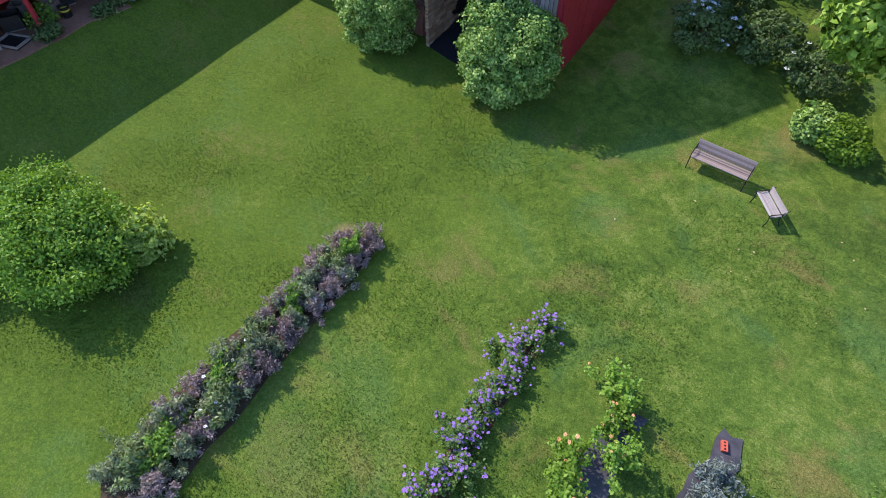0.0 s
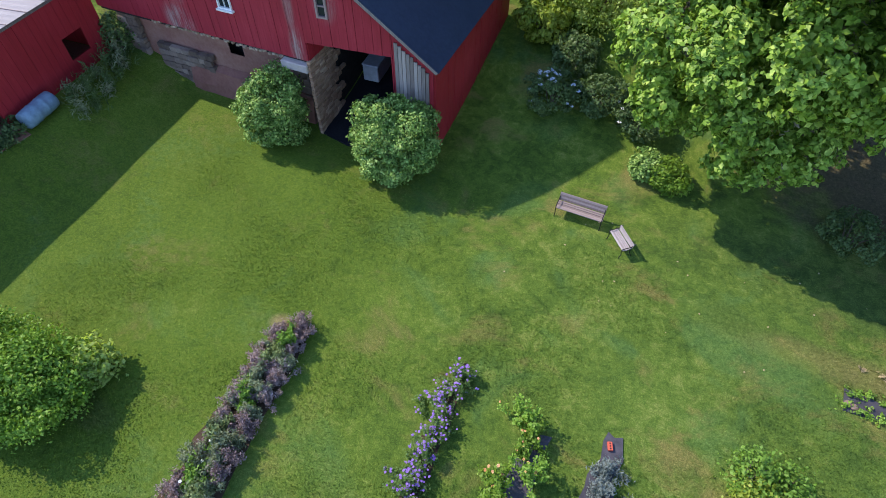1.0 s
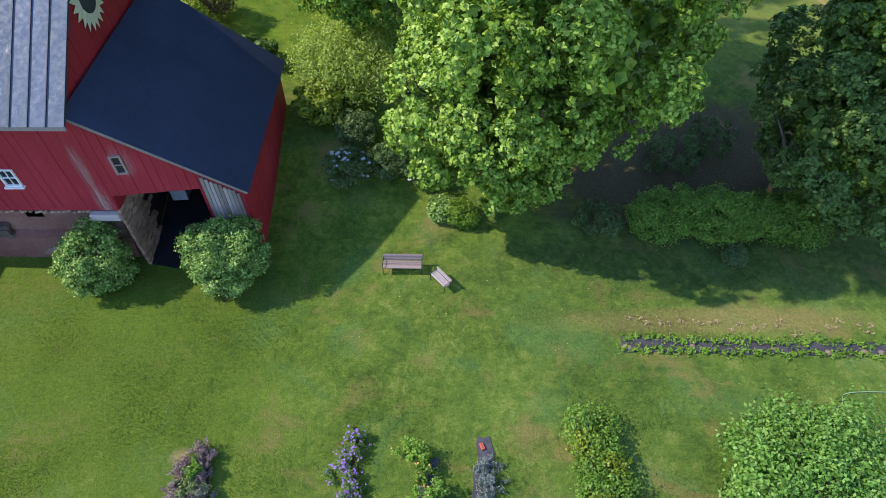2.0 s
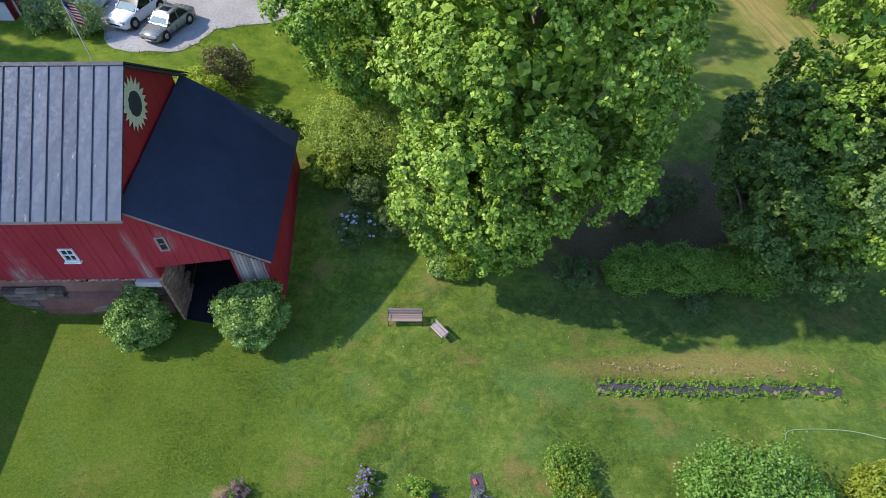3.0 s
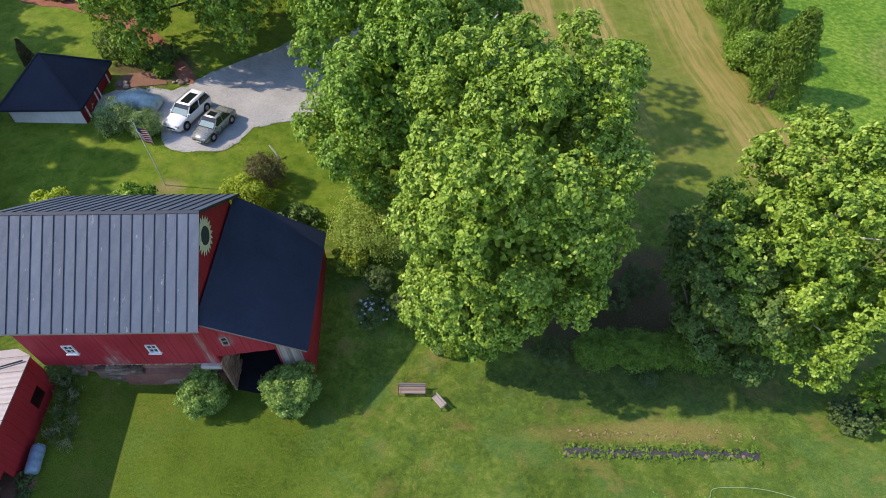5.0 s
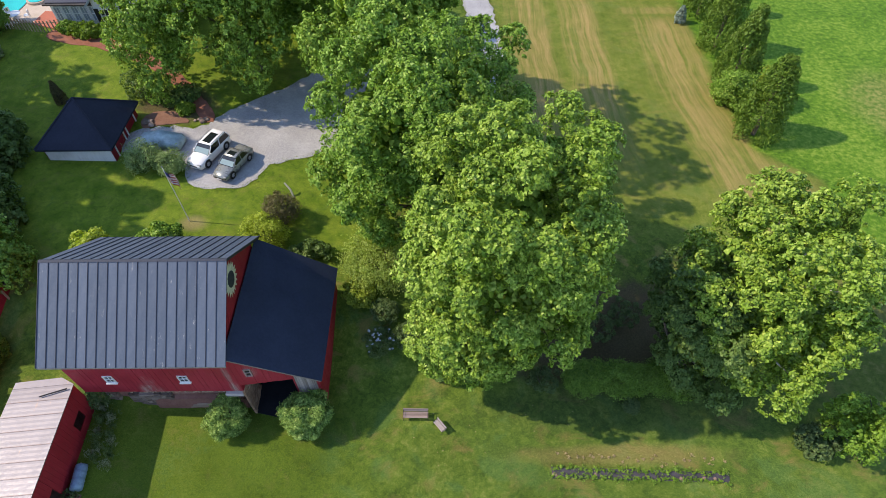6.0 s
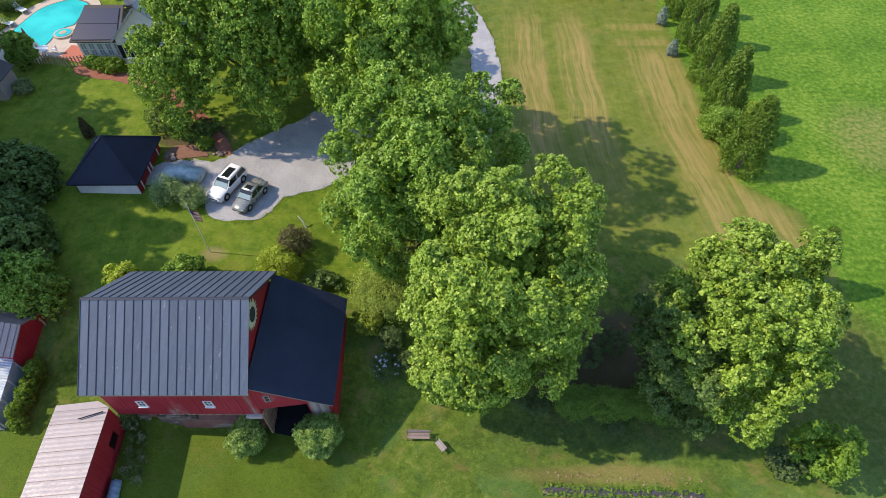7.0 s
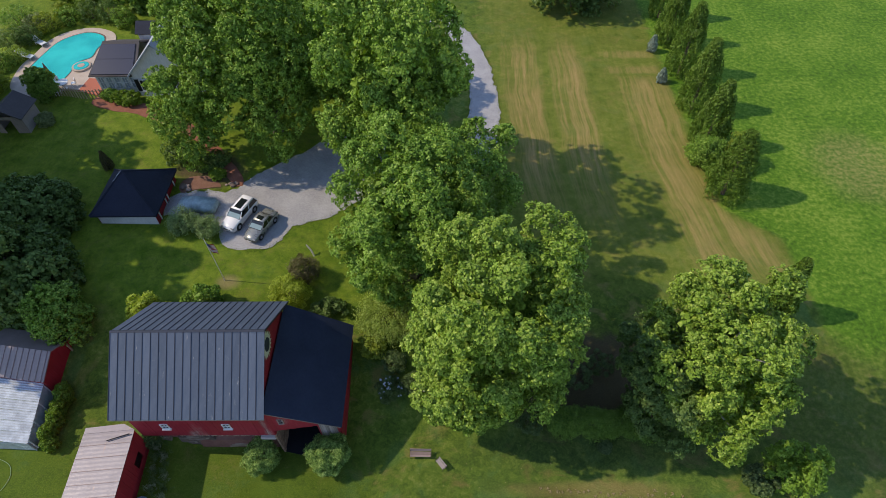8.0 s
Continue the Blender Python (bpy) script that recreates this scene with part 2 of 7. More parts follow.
def make_gravel():
    w = Net("gravel")
    p = w.pos()
    a = w.noise(p, 0.5, 4, 0.6)
    b = w.noise(p, 6.0, 5, 0.7)
    c = w.voronoi(p, 22.0, "Color")
    g = w.node("ShaderNodeRGBToBW")
    w.link(c, g.inputs[0])
    k = w.math("ADD", w.math("MULTIPLY", a, 0.4), w.math("ADD", w.math("MULTIPLY", b, 0.3), w.math("MULTIPLY", g.outputs[0], 0.3)))
    col = w.ramp(k, (0.3, (0.235, 0.236, 0.245)), (0.5, (0.350, 0.350, 0.360)), (0.72, (0.50, 0.495, 0.50)))
    w.bump(g.outputs[0], 0.6, 0.02)
    return w.done(col, 0.9, 0.0, 0.2)


def make_siding(name, base, worn, wear=0.12, rubbed=()):
    """Old painted boards: streaks down the grain, chalky fading, bare worn patches."""
    w = Net(name)
    p = w.pos()
    grain = w.noise(w.scaled(p, (9, 9, 0.7)), 2.0, 5, 0.65)
    fade = w.noise(p, 0.6, 4, 0.6)
    col = w.ramp(w.math("ADD", w.math("MULTIPLY", grain, 0.45), w.math("MULTIPLY", fade, 0.55)),
                 (0.3, tuple(c * 0.72 for c in base)), (0.52, base), (0.75, tuple(min(1, c * 1.25 + 0.015) for c in base)))
    rub = w.noise(w.scaled(p, (1.6, 1.6, 0.5)), 0.8, 6, 0.7)
    scuff = w.math("ADD", rub, w.math("MULTIPLY", w.math("SUBTRACT", grain, 0.5), 0.5))
    mask = w.span(scuff, 0.80 - wear, 0.90 - wear)
    if rubbed:
        x, _y, z = w.xyz(p)
        for cx, cz, rx, rz, amount in rubbed:
            place = blob(w, x, z, cx, cz, rx, rz, 0.55, w.math("MULTIPLY", w.math("SUBTRACT", rub, 0.5), 1.2))
            mask = w.math("MAXIMUM", mask, w.math("MULTIPLY", w.math("MULTIPLY", place, w.span(scuff, 0.34, 0.62)), amount))
    col = w.mix(mask, col, w.ramp(grain, (0.35, tuple(c * 0.6 for c in worn)), (0.65, worn)))
    w.bump(grain, 0.5, 0.012)
    return w.done(col, w.span(fade, 0.3, 0.7, 0.55, 0.8), 0.0, 0.3)


def make_board(name, dark, light):
    """Bare weathered boards, each with its own tone."""
    w = Net(name)
    p = w.local()
    grain = w.noise(w.scaled(p, (14, 14, 0.9)), 1.6, 6, 0.7)
    k = w.math("ADD", w.math("MULTIPLY", grain, 0.6), w.math("MULTIPLY", w.rand(), 0.4))
    w.bump(grain, 0.6, 0.01)
    return w.done(w.ramp(k, (0.25, dark), (0.75, light)), 0.85, 0.0, 0.2)


def make_metal_roof(name, dark, light, rough, metal, rust):
    w = Net(name)
    p = w.pos()
    a = w.noise(w.scaled(p, (1.6, 0.5, 0.5)), 0.9, 5, 0.65)
    b = w.noise(p, 7.0, 4, 0.7)
    r = w.rand()
    k = w.math("ADD", w.math("ADD", w.math("MULTIPLY", a, 0.5), w.math("MULTIPLY", b, 0.18)), w.math("MULTIPLY", r, 0.32))
    col = w.ramp(k, (0.25, dark), (0.75, light))
    spot = w.span(w.noise(w.scaled(p, (3.2, 0.8, 0.8)), 1.3, 6, 0.75, 0.3), 0.615, 0.70)
    col = w.mix(w.math("MULTIPLY", spot, 0.6), col, rust)
    w.bump(a, 0.25, 0.03)
    return w.done(col, w.span(b, 0.3, 0.7, rough * 0.85, min(1, rough * 1.2)), metal, 0.5)


def make_shingle(name, dark, light):
    w = Net(name)
    p = w.pos()
    a = w.noise(p, 0.45, 4, 0.6)
    b = w.noise(p, 14.0, 4, 0.7)
    rows = w.noise(w.scaled(p, (2.2, 2.2, 2.2)), 3.0, 3)
    k = w.math("ADD", w.math("MULTIPLY", a, 0.5), w.math("ADD", w.math("MULTIPLY", b, 0.25), w.math("MULTIPLY", rows, 0.25)))
    w.bump(b, 0.5, 0.01)
    return w.done(w.ramp(k, (0.3, dark), (0.7, light)), 0.85, 0.0, 0.3)


def make_stone(name, dark, mid, light):
    w = Net(name)
    p = w.pos()
    a = w.noise(p, 1.3, 5, 0.65)
    b = w.noise(p, 9.0, 5, 0.7)
    k = w.math("ADD", w.math("MULTIPLY", a, 0.45), w.math("ADD", w.math("MULTIPLY", b, 0.25), w.math("MULTIPLY", w.rand(), 0.3)))
    w.bump(b, 0.7, 0.03)
    return w.done(w.ramp(k, (0.28, dark), (0.5, mid), (0.72, light)), 0.9, 0.0, 0.2)


def make_glass(name, color, rough=0.05):
    w = Net(name)
    w.done(color, rough, 0.0, 0.5)
    w.bsdf.inputs["Coat Weight"].default_value = 0.15
    w.bsdf.inputs["Coat Roughness"].default_value = 0.03
    return w.mat


def make_water():
    w = Net("pool_water")
    p = w.pos()
    a = w.noise(p, 0.35, 3)
    n = w.noise(p, 3.0, 3, 0.6, 0.4)
    w.bump(n, 0.12, 0.05)
    return w.done(w.ramp(a, (0.35, (0.0, 0.40, 0.43)), (0.65, (0.005, 0.54, 0.54))), 0.2, 0.0, 0.06)


def make_soil(name, dark, light):
    w = Net(name)
    p = w.pos()
    a = w.noise(p, 1.2, 5, 0.7)
    b = w.noise(p, 16.0, 5, 0.7)
    w.bump(b, 0.8, 0.03)
    return w.done(w.ramp(w.math("ADD", w.math("MULTIPLY", a, 0.5), w.math("MULTIPLY", b, 0.5)), (0.3, dark), (0.7, light)), 0.95, 0.0, 0.1)


M_LAWN, M_BLADE, M_GRAVEL = make_lawn(), make_blades(), make_gravel()
M_RED = make_siding("red_boards", (0.300, 0.022, 0.036), (0.36, 0.27, 0.25), 0.08, ((-10.13, 4.6, 0.16, 0.95, 0.55), (-10.08, 3.2, 0.22, 0.65, 0.95), (-14.6, 3.05, 0.50, 0.55, 0.95), (-14.45, 4.0, 0.30, 0.45, 0.45), (-8.9, 4.8, 0.30, 0.50, 0.5)))
M_RED_PLAIN = make_siding("red_boards_sound", (0.33, 0.021, 0.030), (0.30, 0.12, 0.11), 0.02)
M_GREY = make_board("grey_boards", (0.13, 0.11, 0.10), (0.36, 0.32, 0.30))
M_TAN = make_board("tan_boards", (0.24, 0.17, 0.11), (0.48, 0.37, 0.27))
M_FADED = make_board("faded_boards", (0.20, 0.12, 0.11), (0.38, 0.30, 0.28))
M_ROOF = make_metal_roof("slate_blue_metal", (0.047, 0.070, 0.108), (0.080, 0.109, 0.160), 0.66, 0.1, (0.36, 0.36, 0.36))
M_SEAM = plain("roof_seam", (0.035, 0.042, 0.062), 0.6, 0.1)
M_TIN = make_metal_roof("pale_tin", (0.195, 0.182, 0.206), (0.272, 0.257, 0.284), 0.5, 0.2, (0.38, 0.26, 0.20))
M_TIN_SEAM = plain("tin_seam", (0.25, 0.20, 0.20), 0.6, 0.2)
M_ROLL = make_shingle("dark_roll_roofing", (0.016, 0.023, 0.046), (0.031, 0.044, 0.080))
M_SHINGLE = make_shingle("dark_shingle", (0.012, 0.016, 0.029), (0.026, 0.034, 0.056))
M_BROWNROOF = make_shingle("brown_shingle", (0.050, 0.048, 0.052), (0.105, 0.098, 0.100))
M_PALEROOF = make_metal_roof("pale_grey_metal", (0.36, 0.40, 0.46), (0.46, 0.50, 0.56), 0.5, 0.1, (0.30, 0.30, 0.31))
# sunroom panes, paler than the other window glass
M_SUNPANE = make_glass("pale_sunroom_pane", (0.30, 0.34, 0.38), 0.08)
M_SOLAR = make_glass("solar_panel", (0.026, 0.030, 0.054), 0.2)
M_STONE = make_stone("field_stone", (0.09, 0.066, 0.055), (0.20, 0.150, 0.125), (0.35, 0.28, 0.24))
M_PLASTER = make_stone("pink_plaster", (0.15, 0.055, 0.044), (0.24, 0.102, 0.082), (0.35, 0.20, 0.165))
M_BLACKFLOOR = make_soil("black_floor", (0.008, 0.009, 0.012), (0.020, 0.021, 0.026))
M_TANBRICK = make_stone("tan_brick", (0.20, 0.120, 0.080), (0.34, 0.215, 0.145), (0.47, 0.34, 0.245))
M_WHITE = plain("white_paint", (0.72, 0.73, 0.74), 0.5)
M_WALLWHITE = make_siding("white_boards", (0.70, 0.71, 0.73), (0.45, 0.43, 0.40), 0.02)
# near-black that puts the shade of interiors into the colour; some crate sides too
M_DARK = plain("interior_shade_black", (0.020, 0.018, 0.018), 0.9)
M_GLASS = make_glass("window_glass", (0.02, 0.025, 0.03))
M_BARK = make_stone("bark", (0.055, 0.042, 0.032), (0.115, 0.092, 0.072), (0.21, 0.18, 0.15))
M_PALEBARK = make_stone("pale_bark", (0.16, 0.14, 0.11), (0.34, 0.31, 0.26), (0.55, 0.52, 0.47))
M_SOIL = make_soil("garden_soil", (0.035, 0.024, 0.016), (0.110, 0.078, 0.050))
M_REDEARTH = make_soil("red_earth", (0.130, 0.062, 0.042), (0.290, 0.165, 0.118))
M_BRICKPATH = make_soil("brick_path", (0.19, 0.075, 0.050), (0.34, 0.150, 0.105))
M_MULCHMAT = plain("black_fabric", (0.060, 0.056, 0.070), 0.6, 0, 0.35, 3.0, 0.4)
M_DECK = make_stone("pool_deck", (0.30, 0.24, 0.19), (0.42, 0.35, 0.29), (0.52, 0.45, 0.39))
M_TERRA = plain("terracotta", (0.42, 0.13, 0.08), 0.8)
M_WATER = make_water()
M_BLACK = plain("black_iron", (0.018, 0.018, 0.020), 0.45, 0.3)
M_RUBBER = plain("tyre_rubber", (0.018, 0.018, 0.018), 0.85)
M_CHROME = plain("alloy", (0.50, 0.51, 0.53), 0.3, 0.9)
M_CARWHITE = plain("white_car_paint", (0.80, 0.80, 0.81), 0.18, 0.0, 0.04, 2.0, 0, 0.6)
M_CARGOLD = plain("champagne_car_paint", (0.26, 0.275, 0.265), 0.28, 0.4, 0.06, 2.0, 0, 0.6)
M_CARGLASS = make_glass("car_glass", (0.012, 0.016, 0.018))
M_SCREEN = make_glass("windscreen_glass", (0.20, 0.29, 0.31), 0.02)
M_LAMP = make_glass("clear_lamp", (0.30, 0.31, 0.32), 0.03)
M_REDLAMP = make_glass("red_lamp", (0.30, 0.01, 0.01), 0.1)
M_COVER = plain("pale_blue_car_cover", (0.30, 0.42, 0.45), 0.45, 0, 0.35, 1.6, 0.5)
M_POLY = plain("clear_corrugated_sheet", (0.50, 0.56, 0.60), 0.25, 0.0, 0.25, 1.4)
M_TANK = plain("blue_plastic_barrel", (0.17, 0.27, 0.36), 0.45, 0, 0.2)
M_FLAGRED = plain("flag_red", (0.42, 0.03, 0.05), 0.8)
M_FLAGBLUE = plain("flag_blue", (0.03, 0.045, 0.16), 0.8)
M_STRAW = plain("dry_straw", (0.46, 0.36, 0.20), 0.9, 0, 0.3)
M_HOSE = plain("green_hose", (0.26, 0.40, 0.24), 0.5)
M_BENCH = make_board("bench_slats", (0.17, 0.125, 0.115), (0.31, 0.245, 0.23))
M_CHAIR = make_board("grey_slats", (0.20, 0.17, 0.17), (0.42, 0.37, 0.375))

L_SYC = leafy("sycamore_leaves", (0.052, 0.114, 0.011), (0.178, 0.308, 0.034), (0.550, 0.680, 0.155), 0.2, 0.42, 0.45, 0.22)
L_MAPLE = leafy("maple_leaves", (0.043, 0.106, 0.010), (0.147, 0.290, 0.033), (0.455, 0.615, 0.138), 0.2, 0.5, 0.45, 0.22)
L_WALNUT = leafy("walnut_leaves", (0.056, 0.130, 0.014), (0.172, 0.315, 0.040), (0.440, 0.600, 0.125), 0.2, 0.5, 0.45, 0.22)
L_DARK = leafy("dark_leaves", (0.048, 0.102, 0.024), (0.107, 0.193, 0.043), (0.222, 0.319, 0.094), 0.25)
L_SNOW = leafy("snowball_leaves", (0.052, 0.122, 0.022), (0.166, 0.298, 0.062), (0.540, 0.670, 0.220), 0.15, 0.2, 0.5, 0.2)
L_BRIGHT = leafy("bright_leaves", (0.070, 0.150, 0.012), (0.150, 0.265, 0.026), (0.270, 0.390, 0.062), 0.35)
L_YELLOW = leafy("yellow_green_leaves", (0.110, 0.165, 0.014), (0.230, 0.310, 0.034), (0.400, 0.450, 0.085), 0.35)
L_GREYGREEN = leafy("grey_green_leaves", (0.095, 0.140, 0.050), (0.195, 0.255, 0.100), (0.320, 0.380, 0.180), 0.25)
L_CONIFER = leafy("conifer_sprays", (0.052, 0.118, 0.014), (0.122, 0.228, 0.032), (0.250, 0.370, 0.075), 0.2)
L_BLUESPRUCE = leafy("blue_spruce_sprays", (0.136, 0.196, 0.168), (0.264, 0.348, 0.304), (0.432, 0.544, 0.480), 0.1)
L_PURPLE = leafy("purple_leaves", (0.066, 0.060, 0.026), (0.135, 0.122, 0.054), (0.235, 0.225, 0.100), 0.2)
L_LAV = leafy("lavender_spikes", (0.135, 0.094, 0.098), (0.280, 0.200, 0.208), (0.470, 0.370, 0.380), 0.2)
L_BERRY = leafy("fruit_bush_leaves", (0.086, 0.182, 0.018), (0.178, 0.325, 0.038), (0.325, 0.475, 0.090), 0.3)
L_SAGE = leafy("sage_leaves", (0.095, 0.125, 0.115), (0.175, 0.215, 0.200), (0.320, 0.365, 0.345), 0.15)
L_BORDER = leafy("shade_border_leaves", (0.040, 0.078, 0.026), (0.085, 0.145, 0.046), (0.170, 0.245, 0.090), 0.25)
L_LAVLEAF = leafy("lavender_leaves", (0.107, 0.139, 0.076), (0.197, 0.235, 0.132), (0.320, 0.361, 0.224), 0.2)
L_FLOWER = leafy("violet_petals", (0.190, 0.090, 0.380), (0.310, 0.160, 0.560), (0.520, 0.330, 0.740), 0.25)
L_WHITEFL = leafy("white_petals", (0.550, 0.580, 0.620), (0.700, 0.720, 0.750), (0.850, 0.850, 0.850), 0.2)
L_BLUEFL = leafy("pale_blue_petals", (0.380, 0.460, 0.620), (0.520, 0.580, 0.720), (0.680, 0.720, 0.820), 0.2)
L_ORANGE = leafy("orange_petals", (0.600, 0.200, 0.070), (0.780, 0.360, 0.160), (0.850, 0.600, 0.350), 0.25)
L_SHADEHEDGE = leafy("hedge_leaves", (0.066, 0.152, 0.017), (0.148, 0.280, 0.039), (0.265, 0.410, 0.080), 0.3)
L_PALE = leafy("pale_leaves", (0.150, 0.235, 0.042), (0.345, 0.460, 0.110), (0.560, 0.650, 0.230), 0.45)
L_WILLOW = leafy("willow_leaves", (0.115, 0.170, 0.080), (0.215, 0.325, 0.115), (0.390, 0.510, 0.230), 0.25)
L_FRUIT = leafy("broad_fruit_leaves", (0.062, 0.150, 0.020), (0.140, 0.295, 0.048), (0.360, 0.520, 0.165), 0.3)
L_LIME = leafy("lime_green_leaves", (0.150, 0.225, 0.016), (0.310, 0.410, 0.042), (0.500, 0.580, 0.110), 0.35)

# ---- building blocks ----
def land(x, y):
    """Height of the ground: level garden, a bank behind the barn, a rise towards the long shed."""
    x, y = np.asarray(x, float), np.asarray(y, float)
    s = np.clip((y - 12.0) / 13.0, 0, 1)
    s = s * s * (3 - 2 * s)
    f = 3.5 * s + np.clip(y - 25, 0, 60) * 0.06
    f = f * (0.3 + 0.75 / (1 + np.exp(np.clip((x + 8) / 6, -30, 30))))
    w = np.clip((-14.7 - x) / 3.3, 0, 1)
    return np.maximum(f, 1.0 * w * w * (3 - 2 * w) * np.clip((20 - y) / 6, 0, 1))


def gz(x, y):
    return float(land(x, y))


def thing(name, x, y, z, label, category, group="", kind="", turn=0.0):
    ob = new(name)
    ob.empty_display_size = 0.2
    ob.matrix_basis = pose(x, y, z, 0, 0, turn)
    return tagged(ob, label, category, group, kind)


def settle(ob, parent):
    if parent is not None:
        ob.parent = parent
    return ob


def part(name, bm, material, parent, label="", smooth=False):
    """Links a bmesh as one mesh object, in the parent's own axes."""
    me = bpy.data.meshes.new(name)
    bm.normal_update()
    bm.to_mesh(me)
    bm.free()
    for m in material if isinstance(material, (list, tuple)) else (material,):
        me.materials.append(m)
    if smooth:
        me.polygons.foreach_set("use_smooth", [True] * len(me.polygons))
    ob = settle(new(name, me), parent)
    return tagged(ob, label)


def quick(name, co, faces, material, parent=None, label="", smooth=False):
    """A mesh object from arrays of corners and of faces with equally many corners."""
    co, faces = np.ascontiguousarray(co, dtype=np.float32), np.ascontiguousarray(faces, dtype=np.int32)
    me = bpy.data.meshes.new(name)
    m, k = faces.shape
    me.vertices.add(len(co))
    me.vertices.foreach_set("co", co.ravel())
    me.loops.add(m * k)
    me.loops.foreach_set("vertex_index", faces.ravel())
    me.polygons.add(m)
    me.polygons.foreach_set("loop_start", np.arange(0, m * k, k, dtype=np.int32))
    me.update(calc_edges=True)
    me.materials.append(material)
    if smooth:
        me.polygons.foreach_set("use_smooth", [True] * m)
    ob = settle(new(name, me), parent)
    return tagged(ob, label)


def box(bm, x0, x1, y0, y1, z0, z1, bevel=0.0, m=None, mat=0):
    vs = [bm.verts.new((x, y, z)) for z in (z0, z1) for x, y in ((x0, y0), (x1, y0), (x1, y1), (x0, y1))]
    fs = [bm.faces.new([vs[i] for i in q]) for q in ((3, 2, 1, 0), (4, 5, 6, 7), (0, 1, 5, 4), (1, 2, 6, 5), (2, 3, 7, 6), (3, 0, 4, 7))]
    for f in fs:
        f.material_index = mat
    if bevel:
        es = list({e for f in fs for e in f.edges})
        r = bmesh.ops.bevel(bm, geom=es, offset=bevel, segments=1, affect="EDGES")
        vs = list({v for f in r["faces"] for v in f.verts} | {v for v in vs if v.is_valid})
    if m is not None:
        bmesh.ops.transform(bm, matrix=m, verts=[v for v in vs if v.is_valid])
    return vs


def boxed(name, dims, material, parent, label="", bevel=0.0, m=None):
    bm = bmesh.new()
    box(bm, *dims, bevel=bevel, m=m)
    return part(name, bm, material, parent, label)


def prism(bm, outline, axis, a, b):
    """A closed outline (pairs) drawn out along an axis from a to b."""
    def at(p, q):
        return {"x": (q, p[0], p[1]), "y": (p[0], q, p[1]), "z": (p[0], p[1], q)}[axis]
    lo = [bm.verts.new(at(p, a)) for p in outline]
    hi = [bm.verts.new(at(p, b)) for p in outline]
    n = len(outline)
    bm.faces.new(lo)
    bm.faces.new(hi[::-1])
    for i in range(n):
        bm.faces.new((lo[i], hi[i], hi[(i + 1) % n], lo[(i + 1) % n]))
    bmesh.ops.recalc_face_normals(bm, faces=bm.faces)


def slab(bm, corners, thick):
    """A flat plate: four upper corners, thickness downwards."""
    up = [bm.verts.new(c) for c in corners]
    n = (Vector(corners[1]) - Vector(corners[0])).cross(Vector(corners[3]) - Vector(corners[0])).normalized()
    if n.z < 0:
        n = -n
    lo = [bm.verts.new(Vector(c) - n * thick) for c in corners]
    bm.faces.new(up)
    bm.faces.new(lo[::-1])
    for i in range(4):
        bm.faces.new((up[i], lo[i], lo[(i + 1) % 4], up[(i + 1) % 4]))
    bmesh.ops.recalc_face_normals(bm, faces=bm.faces)


def tube(bm, pts, radii, sides=7, cap=True):
    """A tapered tube along points."""
    rings = []
    for i, p in enumerate(pts):
        p = Vector(p)
        d = (Vector(pts[min(i + 1, len(pts) - 1)]) - Vector(pts[max(i - 1, 0)])).normalized()
        u = d.orthogonal().normalized()
        v = d.cross(u)
        rings.append([bm.verts.new(p + (u * math.cos(a) + v * math.sin(a)) * radii[i]) for a in (2 * math.pi * k / sides for k in range(sides))])
    for a, b in zip(rings, rings[1:]):
        # match the nearest corner, so that the tube does not twist
        s = min(range(sides), key=lambda k: sum((b[(j + k) % sides].co - a[j].co).length for j in range(sides)))
        b[:] = b[s:] + b[:s]
        for k in range(sides):
            bm.faces.new((a[k], a[(k + 1) % sides], b[(k + 1) % sides], b[k]))
    if cap:
        bm.faces.new(rings[0][::-1])
        bm.faces.new(rings[-1])
    bmesh.ops.recalc_face_normals(bm, faces=bm.faces)


def lathe(bm, profile, sides=16, m=None):
    """Turned body: (radius, height) pairs about z."""
    rings = [[bm.verts.new((r * math.cos(2 * math.pi * k / sides), r * math.sin(2 * math.pi * k / sides), z)) for k in range(sides)] for r, z in profile]
    for a, b in zip(rings, rings[1:]):
        for k in range(sides):
            bm.faces.new((a[k], a[(k + 1) % sides], b[(k + 1) % sides], b[k]))
    bm.faces.new(rings[0][::-1])
    bm.faces.new(rings[-1])
    bmesh.ops.recalc_face_normals(bm, faces=bm.faces)
    if m is not None:
        bmesh.ops.transform(bm, matrix=m, verts=[v for r in rings for v in r])


def smooth_loop(pts, n=6):
    """A closed rounded line through points."""
    out = []
    k = len(pts)
    for i in range(k):
        p0, p1, p2, p3 = (np.array(pts[(i + j) % k], float) for j in (-1, 0, 1, 2))
        for s in range(n):
            t = s / n
            out.append(tuple(0.5 * (2 * p1 + (p2 - p0) * t + (2 * p0 - 5 * p1 + 4 * p2 - p3) * t * t + (3 * p1 - p0 - 3 * p2 + p3) * t ** 3)))
    return out


